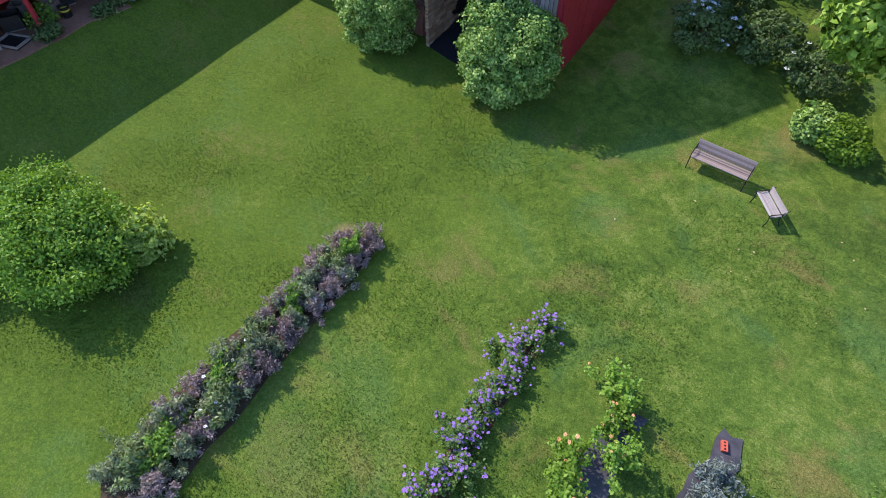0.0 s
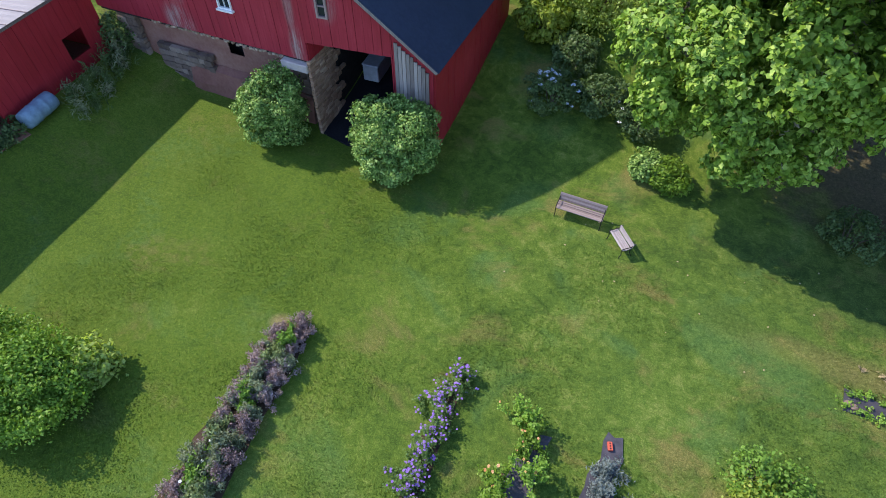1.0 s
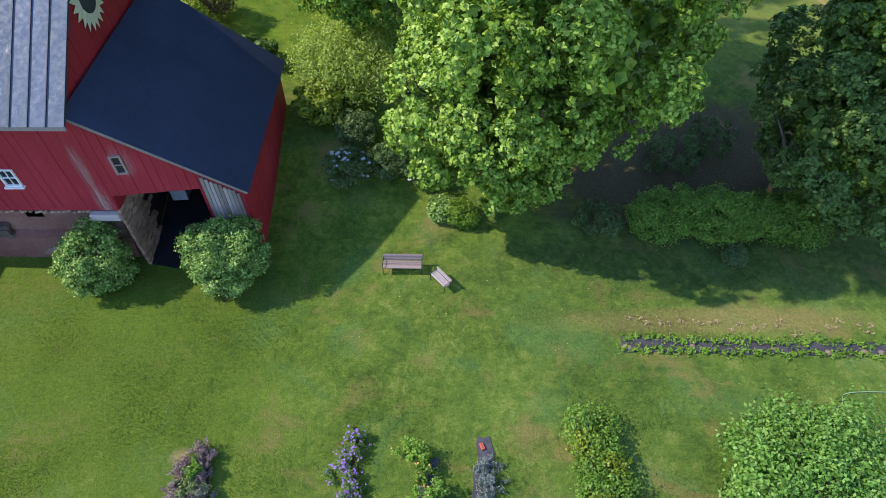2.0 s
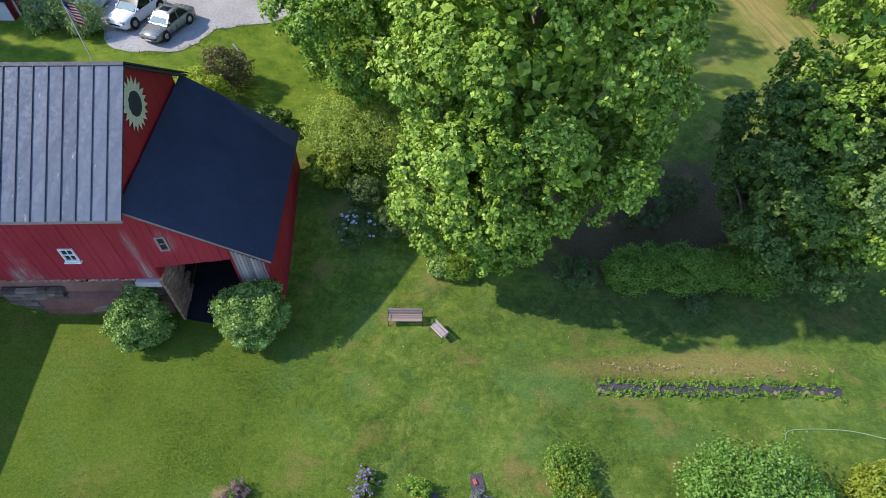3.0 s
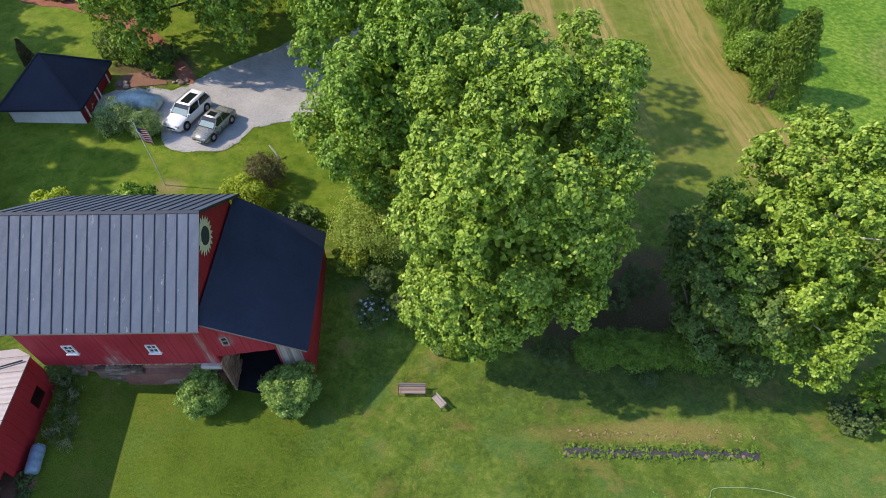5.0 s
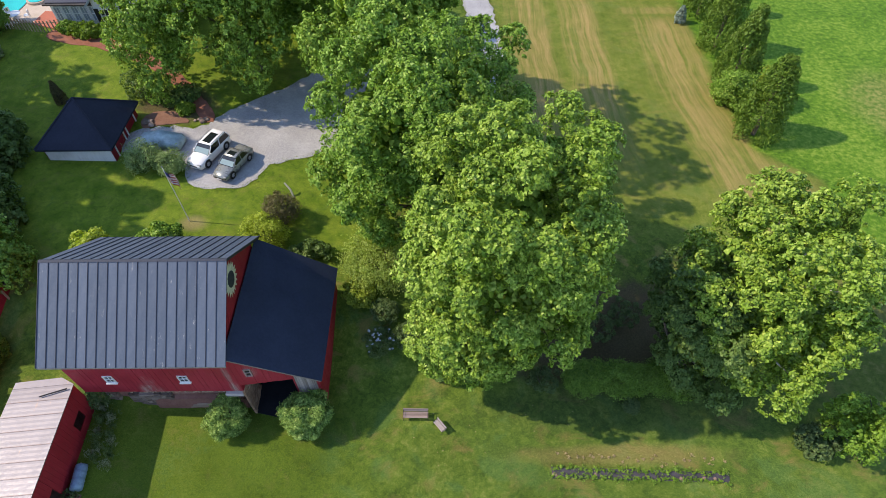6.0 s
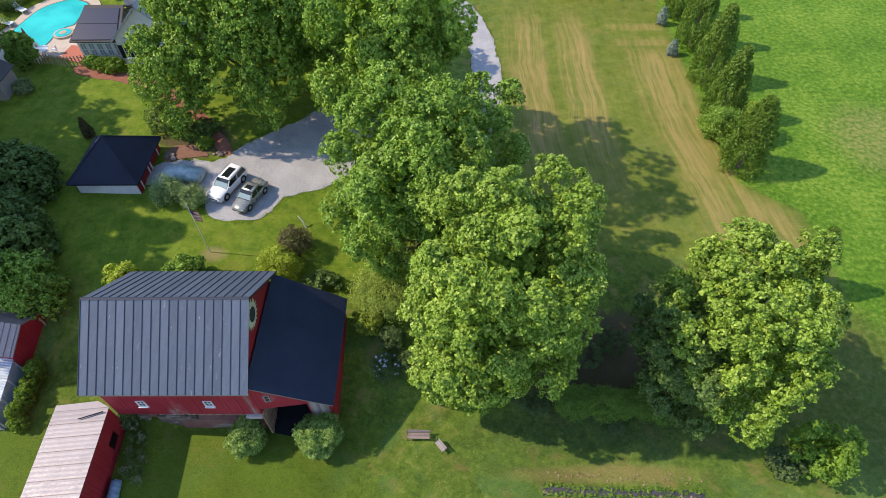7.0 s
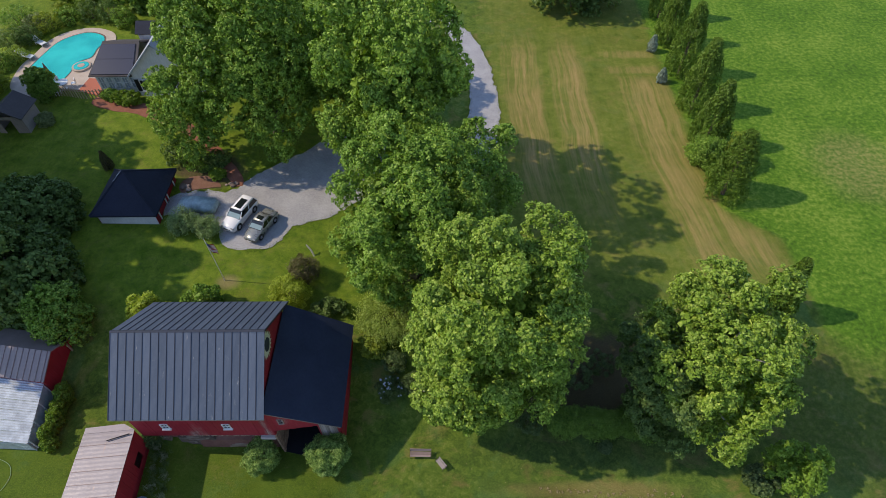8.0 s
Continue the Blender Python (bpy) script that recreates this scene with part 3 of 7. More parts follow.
def draped(name, outline, lift, material, step=0.8, wobble=0.0, depth=0.25, parent=None):
    """A sheet within an outline, laid on the ground, with a skirt down into it."""
    from mathutils.geometry import delaunay_2d_cdt
    rng = np.random.default_rng(len(outline) + int(abs(outline[0][0]) * 10))
    ring = []
    for i, p in enumerate(outline):
        q = outline[(i + 1) % len(outline)]
        d = math.dist(p, q)
        for s in range(max(1, int(d / 0.4))):
            t = s / max(1, int(d / 0.4))
            ring.append((p[0] + (q[0] - p[0]) * t + rng.normal() * wobble, p[1] + (q[1] - p[1]) * t + rng.normal() * wobble))
    xs, ys = [p[0] for p in ring], [p[1] for p in ring]
    inner = [(x, y) for x in np.arange(min(xs), max(xs), step) for y in np.arange(min(ys), max(ys), step)]
    n = len(ring)
    vs, _e, fs, _a, _b, _c = delaunay_2d_cdt([Vector(p) for p in ring + inner], [(i, (i + 1) % n) for i in range(n)], [], 1, 1e-4)
    bm = bmesh.new()
    top = [bm.verts.new((v.x, v.y, gz(v.x, v.y) + lift)) for v in vs]
    for f in fs:
        bm.faces.new([top[i] for i in f])
    edge = [e for e in bm.edges if len(e.link_faces) == 1]
    r = bmesh.ops.extrude_edge_only(bm, edges=edge)
    for v in r["geom"]:
        if isinstance(v, bmesh.types.BMVert):
            v.co.z -= depth
    bmesh.ops.recalc_face_normals(bm, faces=bm.faces)
    loose = [v for v in bm.verts if not v.link_faces]
    bmesh.ops.delete(bm, geom=loose, context="VERTS")
    return part(name, bm, material, parent)


# ---- leaves ----
def unit(a):
    return a / np.maximum(np.linalg.norm(a, axis=1, keepdims=True), 1e-9)


def leaf_quads(p, out, size, rng, wide=0.62, up=0.45, loose=0.6, fold=0.12, hang=0.0):
    """Corners and faces of one small folded leaf at every point."""
    n = len(p)
    nrm = unit(out * 0.8 + np.array((0, 0, up)) + rng.normal(size=(n, 3)) * loose)
    t = unit(np.cross(nrm, rng.normal(size=(n, 3))))
    if hang:
        t = unit(t + np.array((0, 0, -hang)))
        nrm = unit(nrm - t * np.sum(nrm * t, axis=1, keepdims=True))
    b = np.cross(nrm, t)
    s = (size * rng.uniform(0.65, 1.3, n))[:, None]
    co = np.empty((n, 4, 3))
    co[:, 0] = p - t * s * 0.5
    co[:, 1] = p + b * s * wide * 0.5 + nrm * s * fold
    co[:, 2] = p + t * s * 0.5 - nrm * s * fold
    co[:, 3] = p - b * s * wide * 0.5 + nrm * s * fold
    return co.reshape(-1, 3), np.arange(4 * n).reshape(n, 4)


def lobes(rng, n, centre, radii, inner=0.62, low=-0.75, squash=1.0, bumpy=0.16, square=2.0):
    """Centres of leaf clumps over an uneven crown, and the directions in which they face."""
    i = np.arange(n) + 0.5
    z = 1 - 2 * i / n
    a = math.pi * (1 + 5 ** 0.5) * i + rng.uniform(0, 6)
    d = np.stack([np.sqrt(1 - z * z) * np.cos(a), np.sqrt(1 - z * z) * np.sin(a), z], 1)
    d = unit(d + rng.normal(size=d.shape) * 0.10)
    d = d[d[:, 2] > low]
    wave = 1 + bumpy * np.sin(d[:, 0] * 3.1 + rng.uniform(0, 6)) * np.sin(d[:, 1] * 2.7 + rng.uniform(0, 6)) + bumpy * 0.7 * rng.normal(size=len(d)).clip(-1.6, 1.6)
    wave = wave * np.sum(np.abs(d) ** square, axis=1) ** (-1 / square)
    r = rng.uniform(inner, 0.92, len(d)) * wave
    r = np.minimum(r, 0.98 * np.sum(np.abs(d) ** square, axis=1) ** (-1 / square))
    low_part = d[:, 2] < -0.1
    r[low_part] *= squash
    return np.array(centre) + d * np.array(radii) * r[:, None], d


def clumped(rng, centres, dirs, clump, per, core=0.12, flat=0.8, ragged=0.0):
    """Points over the outer side of each clump, with their outward directions."""
    n = len(centres) * per
    c = np.repeat(centres, per, 0)
    o = np.repeat(dirs, per, 0)
    rad = np.repeat(clump * rng.uniform(0.7, 1.3, len(centres)), per)
    v = unit(rng.normal(size=(n, 3)) + o * 0.75 + np.array((0, 0, 0.25)))
    f = np.where(rng.random(n) < core, rng.uniform(0.1, 0.7, n), rng.uniform(0.72, 1.08, n))
    f = f * (1 + ragged * np.abs(rng.normal(size=n)) * 0.5) * np.repeat(rng.uniform(1 - 0.4 * ragged, 1 + 0.4 * ragged, len(centres)), per)
    q = v * (rad * f)[:, None]
    q[:, 2] *= flat
    return c + q, v


def branchwork(bm, base, top, spread, rng, r0, tips, sides=7):
    """A trunk and limbs that reach towards some of the clumps."""
    b, t = Vector(base), Vector(top)
    n = 6
    pts = [b.lerp(t, i / n) + Vector((rng.normal() * 0.12 * min(i, 3), rng.normal() * 0.12 * min(i, 3), 0)) for i in range(n + 1)]
    tube(bm, [b - Vector((0, 0, 0.3))] + pts, [r0 * 1.5] + [r0 * (1.15 - 0.95 * i / n) for i in range(n + 1)], sides)
    made = []
    for tip in tips:
        tip = Vector(tip)
        bm = bmesh.new()
        made.append(bm)
        k = min(max((tip.z - b.z) / max(t.z - b.z, 0.1) - 0.28, 0.18), 0.9)
        a = b.lerp(t, k)
        mid = a.lerp(tip, 0.5) + Vector((0, 0, 0.06 * (tip - a).length))
        r = r0 * (1.0 - 0.85 * k) * 0.5
        tube(bm, [a, mid, a.lerp(tip, 0.85)], [r, r * 0.6, r * 0.18], 5)
    return made


def tree(name, label, base, centre, radii, leaves, leaf, clumps, clump, per, seed, bark=None, trunk=0.3, group="", low=-0.8, hang=0.0, category="tree", limbs=8, extra=(), square=2.5, loose=0.45, sprays=10, share=4.6, tall=1.3, bough=1.36):
    rng = np.random.default_rng(seed)
    top = thing(name, base[0], base[1], base[2], label, category, group)
    off = np.array(base)
    boughs, reach = max(16, int(clumps / share)), clump * bough
    trim = np.array(radii) - 0.48 * reach
    cs, ds = lobes(rng, boughs, np.array(centre) - off, trim, 0.70, low, bumpy=0.11, square=square)
    for cen, rad, k in extra:
        c2, d2 = lobes(rng, max(6, int(k / share)), np.array(cen) - off, np.array(rad) - 0.48 * reach, 0.70, low, bumpy=0.11)
        cs, ds = np.concatenate([cs, c2]), np.concatenate([ds, d2])
    bm = bmesh.new()
    pick = rng.choice(len(cs), min(limbs, len(cs)), replace=False)
    peak = np.array(centre) - off + np.array((0, 0, radii[2] * 0.55))
    limb_list = branchwork(bm, (0, 0, 0), peak, 1, rng, trunk, cs[pick])
    part("trunk", bm, bark or M_BARK, top)
    for b in limb_list:
        part("branch", b, bark or M_BARK, top)
    # sprays on each bough, leaves on each spray
    sc, sd = clumped(rng, cs, unit(ds + np.array((0, 0, 0.35))), reach, int(sprays * share), 0.0, tall, 0.05)
    p, o = clumped(rng, sc, unit(sd + np.array((0, 0, 0.5))), clump * 0.27, per // sprays, 0.25, 0.9, 0.3)
    o = unit(0.45 * o + np.repeat(sd, per // sprays, 0))
    co, fs = leaf_quads(p, o, leaf, rng, hang=hang, loose=loose)
    # oversized leaves hidden inside the crown, added to block light and deepen its shadow
    ci, di = lobes(rng, max(12, clumps // 3), np.array(centre) - off, (np.array(radii) - reach) * 0.74, 0.35, low, square=square)
    pi, oi = clumped(rng, ci, di, clump * 1.1, 40, 0.4)
    pb, ob = clumped(rng, cs, ds, reach * 0.62, 95, 0.5, tall)
    c2, f2 = leaf_quads(pb, ob, leaf * 1.5, rng)
    c3, f3 = leaf_quads(pi, oi, clump * 0.7, rng, wide=0.8)
    quick("crown", np.concatenate([co, c2, c3]), np.concatenate([fs, f2 + len(co), f3 + len(co) + len(c2)]), leaves, top)
    return top


def shrub(name, label, x, y, r, h, leaves, leaf, seed, per=90, clumps=40, clump=None, group="", flower=None, category="shrub", lean=1.0, z=None, flowers=0, fsize=0.07, wide=0.62, hang=0.0, loose=0.6, ragged=0.0):
    """A rounded bush on short stems; petals are a part of their own."""
    rng = np.random.default_rng(seed)
    rx, ry = r if isinstance(r, tuple) else (r, r)
    z = gz(x, y) if z is None else z
    top = thing(name, x, y, z, label, category, group)
    cl = clump or 0.3 * min(rx, ry, h)
    cs, ds = lobes(rng, clumps, (0, 0, h * 0.46), (rx, ry, h * 0.52), 0.6, -0.85, 1.0, 0.12)
    cs[:, 2] = np.maximum(cs[:, 2], cl * 0.5)
    bm = bmesh.new()
    for k in range(5):
        a = 2 * math.pi * k / 5 + rng.uniform(0, 1)
        tube(bm, [(0.12 * rx * math.cos(a), 0.12 * ry * math.sin(a), -0.1), (0.3 * rx * math.cos(a), 0.3 * ry * math.sin(a), h * 0.4), (0.55 * rx * math.cos(a), 0.55 * ry * math.sin(a), h * 0.75)],
             [0.025 * h, 0.018 * h, 0.006 * h], 5)
    part("stems", bm, M_BARK, top)
    p, o = clumped(rng, cs, ds, cl, per, ragged=ragged)
    p[:, 2] = np.maximum(p[:, 2], 0.03)
    co, fs = leaf_quads(p, o, leaf, rng, wide=wide, hang=hang, loose=loose)
    quick("foliage", co, fs, leaves, top)
    if flower is not None:
        d = unit(rng.normal(size=(flowers, 3)) + np.array((0, 0, 0.9)))
        q = np.array((0, 0, h * 0.46)) + d * np.array((rx, ry, h * 0.55)) * rng.uniform(0.95, 1.1, (flowers, 1))
        ring = np.stack([np.cos(np.arange(5) * 1.257), np.sin(np.arange(5) * 1.257), np.full(5, 0.1)], 1) * fsize * 0.5
        co, fs = leaf_quads(ring, np.tile((0.0, 0.0, 1.0), (5, 1)), fsize, rng, 0.9, 0.6, 0.3)
        first = quick("bloom", co, fs, flower, top)
        for k, c in enumerate(q):
            o = first if k == 0 else tagged(settle(new("bloom", first.data), top))
            o.matrix_basis = Matrix.Translation(c) @ Matrix.Rotation(rng.uniform(0, 6), 4, "Z") @ Matrix.Scale(rng.uniform(0.8, 1.3), 4)
    return top


def column_tree(name, label, x, y, h, r, leaves, seed, group="", leaf=0.3, n=5200):
    """A dense upright evergreen, broad below, with many rising sprays."""
    rng = np.random.default_rng(seed)
    top = thing(name, x, y, gz(x, y), label, "tree", group)
    bm = bmesh.new()
    tube(bm, [(0, 0, -0.3), (0, 0, h * 0.5), (0, 0, h * 0.93)], [0.2, 0.12, 0.03], 7)
    part("trunk", bm, M_BARK, top)
    m = 260
    zz = rng.uniform(0.03, 0.97, m) ** 0.9
    ang = rng.uniform(0, 2 * math.pi, m)
    prof = np.minimum(1, 0.66 + zz * 1.5) * np.clip(1 - zz ** 1.45, 0.02, 1) ** 0.85
    rr = r * prof * rng.uniform(0.55, 0.98, m)
    cs = np.stack([rr * np.cos(ang), rr * np.sin(ang), zz * h], 1)
    ds = unit(np.stack([np.cos(ang), np.sin(ang), np.full(m, 0.5)], 1))
    per = n // m
    c, o = np.repeat(cs, per, 0), np.repeat(ds, per, 0)
    v = unit(rng.normal(size=c.shape) + o * 0.6)
    p = c + v * np.array((0.15 * r, 0.15 * r, 0.40 * r)) * rng.uniform(0.5, 1.05, (len(c), 1))
    p[:, 2] = np.clip(p[:, 2], 0.05, h)
    co, fs = leaf_quads(p, v, leaf, rng, wide=0.4, up=0.2, loose=0.5, hang=-1.2)
    quick("crown", co, fs, leaves, top)
    return top

# ---- ground ----
def chain(ob):
    m = Matrix.Identity(4)
    while ob is not None:
        m = ob.matrix_basis @ m
        ob = ob.parent
    return m


def wpart(name, bm, material, parent, label="", smooth=False):
    """Like part, for a bmesh laid out in the world's axes."""
    bmesh.ops.transform(bm, matrix=chain(parent).inverted(), verts=bm.verts)
    return part(name, bm, material, parent, label, smooth)


def piece(name, me, parent, m):
    """One of many alike pieces on a shared mesh, placed in the world."""
    ob = new(name, me)
    ob.parent = parent
    ob.matrix_basis = chain(parent).inverted() @ m
    return ob


def piece_mesh(name, bm, *materials):
    me = bpy.data.meshes.new(name)
    bm.normal_update()
    bm.to_mesh(me)
    bm.free()
    for k in materials:
        me.materials.append(k)
    return me


def axis_lines(lo, hi, a, b, step):
    mid = np.arange(a, b + step / 2, step)
    grow = np.cumsum(step * 1.22 ** np.arange(1, 40))
    left = (a - grow)[(a - grow) > lo][::-1]
    right = (b + grow)[(b + grow) < hi]
    return np.concatenate([[lo], left, mid, right, [hi]])


gx, gy = axis_lines(-1600, 1600, -46, 50, 0.5), axis_lines(-1600, 1600, -6, 70, 0.5)
GX, GY = np.meshgrid(gx, gy)
rough = 0.02 * np.sin(GX * 0.9 + np.sin(GY * 0.7)) * np.sin(GY * 1.1)
idx = np.arange(GX.size).reshape(GX.shape)
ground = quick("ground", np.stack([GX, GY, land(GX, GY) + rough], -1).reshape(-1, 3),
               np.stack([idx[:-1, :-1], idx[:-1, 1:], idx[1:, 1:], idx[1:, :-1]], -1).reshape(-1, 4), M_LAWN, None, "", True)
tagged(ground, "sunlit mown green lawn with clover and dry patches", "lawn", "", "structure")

drive = [(-8.2, 32.2), (-9.7, 31.2), (-11.5, 30.3), (-12.3, 28.9), (-13.2, 28.0), (-15.1, 27.6), (-16.9, 28.3), (-17.8, 29.9), (-18.6, 30.8), (-21.6, 31.0), (-22.4, 31.4),
         (-22.4, 33.0), (-20.2, 33.8), (-17.8, 33.9), (-16.6, 34.9), (-15.0, 36.6), (-13.2, 38.2), (-11.0, 40.2), (-8.0, 44.0), (-4.0, 47.0), (-1.0, 46.0), (0.5, 42.5), (-1.5, 38.5), (-5.0, 35.0)]
tagged(draped("driveway", smooth_loop(drive, 3), 0.03, M_GRAVEL, 0.8, 0.11), "pale grey gravel parking area with tree shade", "driveway", "", "structure")
lane = [(-14.0, 67.8), (-6.3, 67.5), (-0.7, 67.0), (1.5, 65.7), (4.1, 62.1), (5.9, 57.4), (6.8, 50.0), (6.6, 44.5), (5.2, 39.0), (2.5, 34.5), (-0.5, 37.0), (2.6, 40.0), (3.4, 44.5), (3.9, 51.5), (2.5, 59.0), (0.7, 62.5),
        (-2.2, 64.7), (-6.0, 65.6), (-14.0, 65.6)]
tagged(draped("road", smooth_loop(lane, 3), 0.03, M_GRAVEL, 0.8, 0.10), "curving pale gravel lane through the meadow", "road", "", "structure")
walkway = [(-16.5, 34.6), (-17.4, 34.6), (-18.3, 36.0), (-19.3, 37.8), (-20.8, 38.9), (-22.6, 40.4), (-25.5, 42.2), (-28.5, 43.4), (-31.8, 44.2), (-33.4, 45.1), (-33.0, 46.2), (-30.5, 45.6), (-27.2, 44.7), (-24.0, 42.9), (-21.4, 41.0), (-19.4, 39.0), (-18.0, 37.2), (-17.0, 36.0)]
tagged(draped("garden_path", smooth_loop(walkway, 3), 0.04, M_BRICKPATH, 0.6, 0.04), "worn reddish brick garden path", "path", "", "structure")
strip = [(-21.6, 33.5), (-20.4, 33.95), (-18.4, 34.3), (-18.9, 35.0), (-20.0, 35.6), (-21.8, 35.0)]
tagged(draped("mulch_bed", smooth_loop(strip, 3), 0.05, M_REDEARTH, 0.6, 0.04), "red mulch bed beside the garage", "garden bed", "", "structure")


# ---- barn ----
def siding(parent, name, material, x0, x1, y, z0, top, openings=(), width=0.26, seed=1, face=-1, m=None, label="", split=True):
    """A wall along x at y, cut at openings (xa, xb, za, zb), with upright boards on its face; top is a height or a function of x."""
    rng = np.random.default_rng(seed)
    m = Matrix.Identity(4) if m is None else m
    cuts = sorted({x0, x1, *(c for o in openings for c in o[:2])})
    core, planks = bmesh.new(), []

    def block(bm, xa, xb, y0, y1, lo, ta, tb):
        vs = [bm.verts.new(v) for v in ((xa, y0, lo), (xb, y0, lo), (xb, y0, tb), (xa, y0, ta), (xa, y1, lo), (xb, y1, lo), (xb, y1, tb), (xa, y1, ta))]
        for q in ((0, 1, 2, 3), (5, 4, 7, 6), (4, 0, 3, 7), (1, 5, 6, 2), (3, 2, 6, 7), (4, 5, 1, 0)):
            bm.faces.new([vs[k] for k in q])

    for a, b in zip(cuts, cuts[1:]):
        n = max(1, round((b - a) / width))
        for i in range(n):
            xa, xb = a + (b - a) * i / n, a + (b - a) * (i + 1) / n
            runs, base = [], z0(0.5 * (xa + xb)) if callable(z0) else z0
            for o in sorted((o for o in openings if o[0] < 0.5 * (xa + xb) < o[1]), key=lambda o: o[2]):
                runs.append((base, o[2]))
                base = o[3]
            runs.append((base, None))
            for lo, hi in runs:
                ta, tb = (top(xa), top(xb)) if callable(top) else (top, top)
                if hi is not None:
                    ta = tb = hi
                if min(ta, tb) - lo < 0.02:
                    continue
                block(core, xa, xb, *((y, y + 0.03) if face < 0 else (y - 0.03, y)), lo, ta, tb)
                planks.append((xa, xb, lo, ta, tb))
    bmesh.ops.remove_doubles(core, verts=core.verts, dist=0.0005)
    turned(core, m)
    wall = wpart(name, core, material, parent, label)
    if split:
        for xa, xb, lo, ta, tb in planks:
            b = bmesh.new()
            d, g = rng.uniform(0.018, 0.034), 0.005
            block(b, xa + g, xb - g, *((y - d, y - 0.002) if face < 0 else (y + 0.002, y + d)), lo, ta, tb)
            turned(b, m)
            bmesh.ops.recalc_face_normals(b, faces=b.faces)
            wpart("board", b, material, wall)
    return wall


def turned(bm, m):
    bmesh.ops.transform(bm, matrix=m, verts=bm.verts)


def window(parent, name, x, y, z, w, h, cols=2, rows=2, m=None, sill=True, paint=None, t=0.06, glass=None):
    """A sash window facing -y with its frame, sill, bars and panes; x, z its centre."""
    fr = bmesh.new()
    box(fr, x - w / 2, x + w / 2, y - 0.05, y + 0.03, z + h / 2 - t, z + h / 2)
    box(fr, x - w / 2, x + w / 2, y - 0.05, y + 0.03, z - h / 2, z - h / 2 + t)
    box(fr, x - w / 2, x - w / 2 + t, y - 0.05, y + 0.03, z - h / 2 + t, z + h / 2 - t)
    box(fr, x + w / 2 - t, x + w / 2, y - 0.05, y + 0.03, z - h / 2 + t, z + h / 2 - t)
    for i in range(1, cols):
        xc = x - w / 2 + w * i / cols
        box(fr, xc - 0.2 * t, xc + 0.2 * t, y - 0.03, y + 0.01, z - h / 2 + t, z + h / 2 - t)
    for i in range(1, rows):
        zc = z - h / 2 + h * i / rows
        box(fr, x - w / 2 + t, x + w / 2 - t, y - 0.035, y + 0.015, zc - 0.25 * t, zc + 0.25 * t)
    if m is not None:
        turned(fr, m)
    win = wpart(name, fr, paint or M_WHITE, parent, "white painted sash window" if paint is None else "faded small window")
    pn = bmesh.new()
    box(pn, x - w / 2 + t / 2, x + w / 2 - t / 2, y + 0.016, y + 0.022, z - h / 2 + t / 2, z + h / 2 - t / 2)
    if m is not None:
        turned(pn, m)
    wpart("pane", pn, glass or M_GLASS, win)
    if sill:
        sl = bmesh.new()
        box(sl, x - w / 2 - 0.05, x + w / 2 + 0.05, y - 0.11, y + 0.02, z - h / 2 - 0.06, z - h / 2 - 0.003)
        if m is not None:
            turned(sl, m)
        wpart("window_sill", sl, M_WHITE, win)
    return win


X0, X1 = -18.55, -9.42           # barn roof ends
EY, EZ, RY, RZ = 11.98, 6.72, 16.10, 9.78
BY = 2 * RY - EY
WX0, WX1, WY0, WY1, WZ = -18.30, -9.75, 12.60, 19.50, 2.80
barn = thing("barn", -14.0, 16.0, 0.0, "old red board barn with blue-grey seamed metal roof on stone base", "barn")


def roof_at(y):
    return RZ - abs(y - RY) * (RZ - EZ) / (RY - EY)


def lean_z(x):
    return 6.70 + (x + 9.42) * (3.42 - 6.70) / 3.92


wins = [(-12.48, 4.27), (-16.32, 4.30)]
front = siding(barn, "front_wall", M_RED, WX0, WX1, WY0, WZ, roof_at(WY0) - 0.10, [(x - 0.24, x + 0.24, z - 0.33, z + 0.33) for x, z in wins], seed=3, label="faded red boards with worn bare patches")
for x, z in wins:
    window(front, "window", x, WY0 - 0.03, z, 0.50, 0.68, t=0.045)
siding(barn, "back_wall", M_RED_PLAIN, WX0, WX1, WY1, 1.2, roof_at(WY1) - 0.10, seed=5, face=1, split=False)
for name, xx, face, seed in (("east_gable_wall", WX1, 1, 7), ("west_gable_wall", WX0, -1, 9)):
    siding(barn, name, M_RED_PLAIN, WY0 + 0.01, WY1 - 0.01, 0, WZ, lambda y: roof_at(y) - 0.09, seed=seed, split=face > 0,
           m=Matrix.Translation((xx, 0, 0)) @ Matrix.Rotation(radians(90), 4, "Z"))
# near-black floor and solid fill, standing for the barn's unlit inside
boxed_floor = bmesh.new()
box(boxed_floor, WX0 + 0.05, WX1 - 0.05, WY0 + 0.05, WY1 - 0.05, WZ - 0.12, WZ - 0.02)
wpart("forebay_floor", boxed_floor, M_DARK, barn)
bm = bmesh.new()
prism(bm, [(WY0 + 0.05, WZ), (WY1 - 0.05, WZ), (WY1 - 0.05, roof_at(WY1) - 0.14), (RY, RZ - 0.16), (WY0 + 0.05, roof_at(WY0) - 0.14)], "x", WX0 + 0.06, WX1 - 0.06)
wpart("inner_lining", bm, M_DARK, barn)
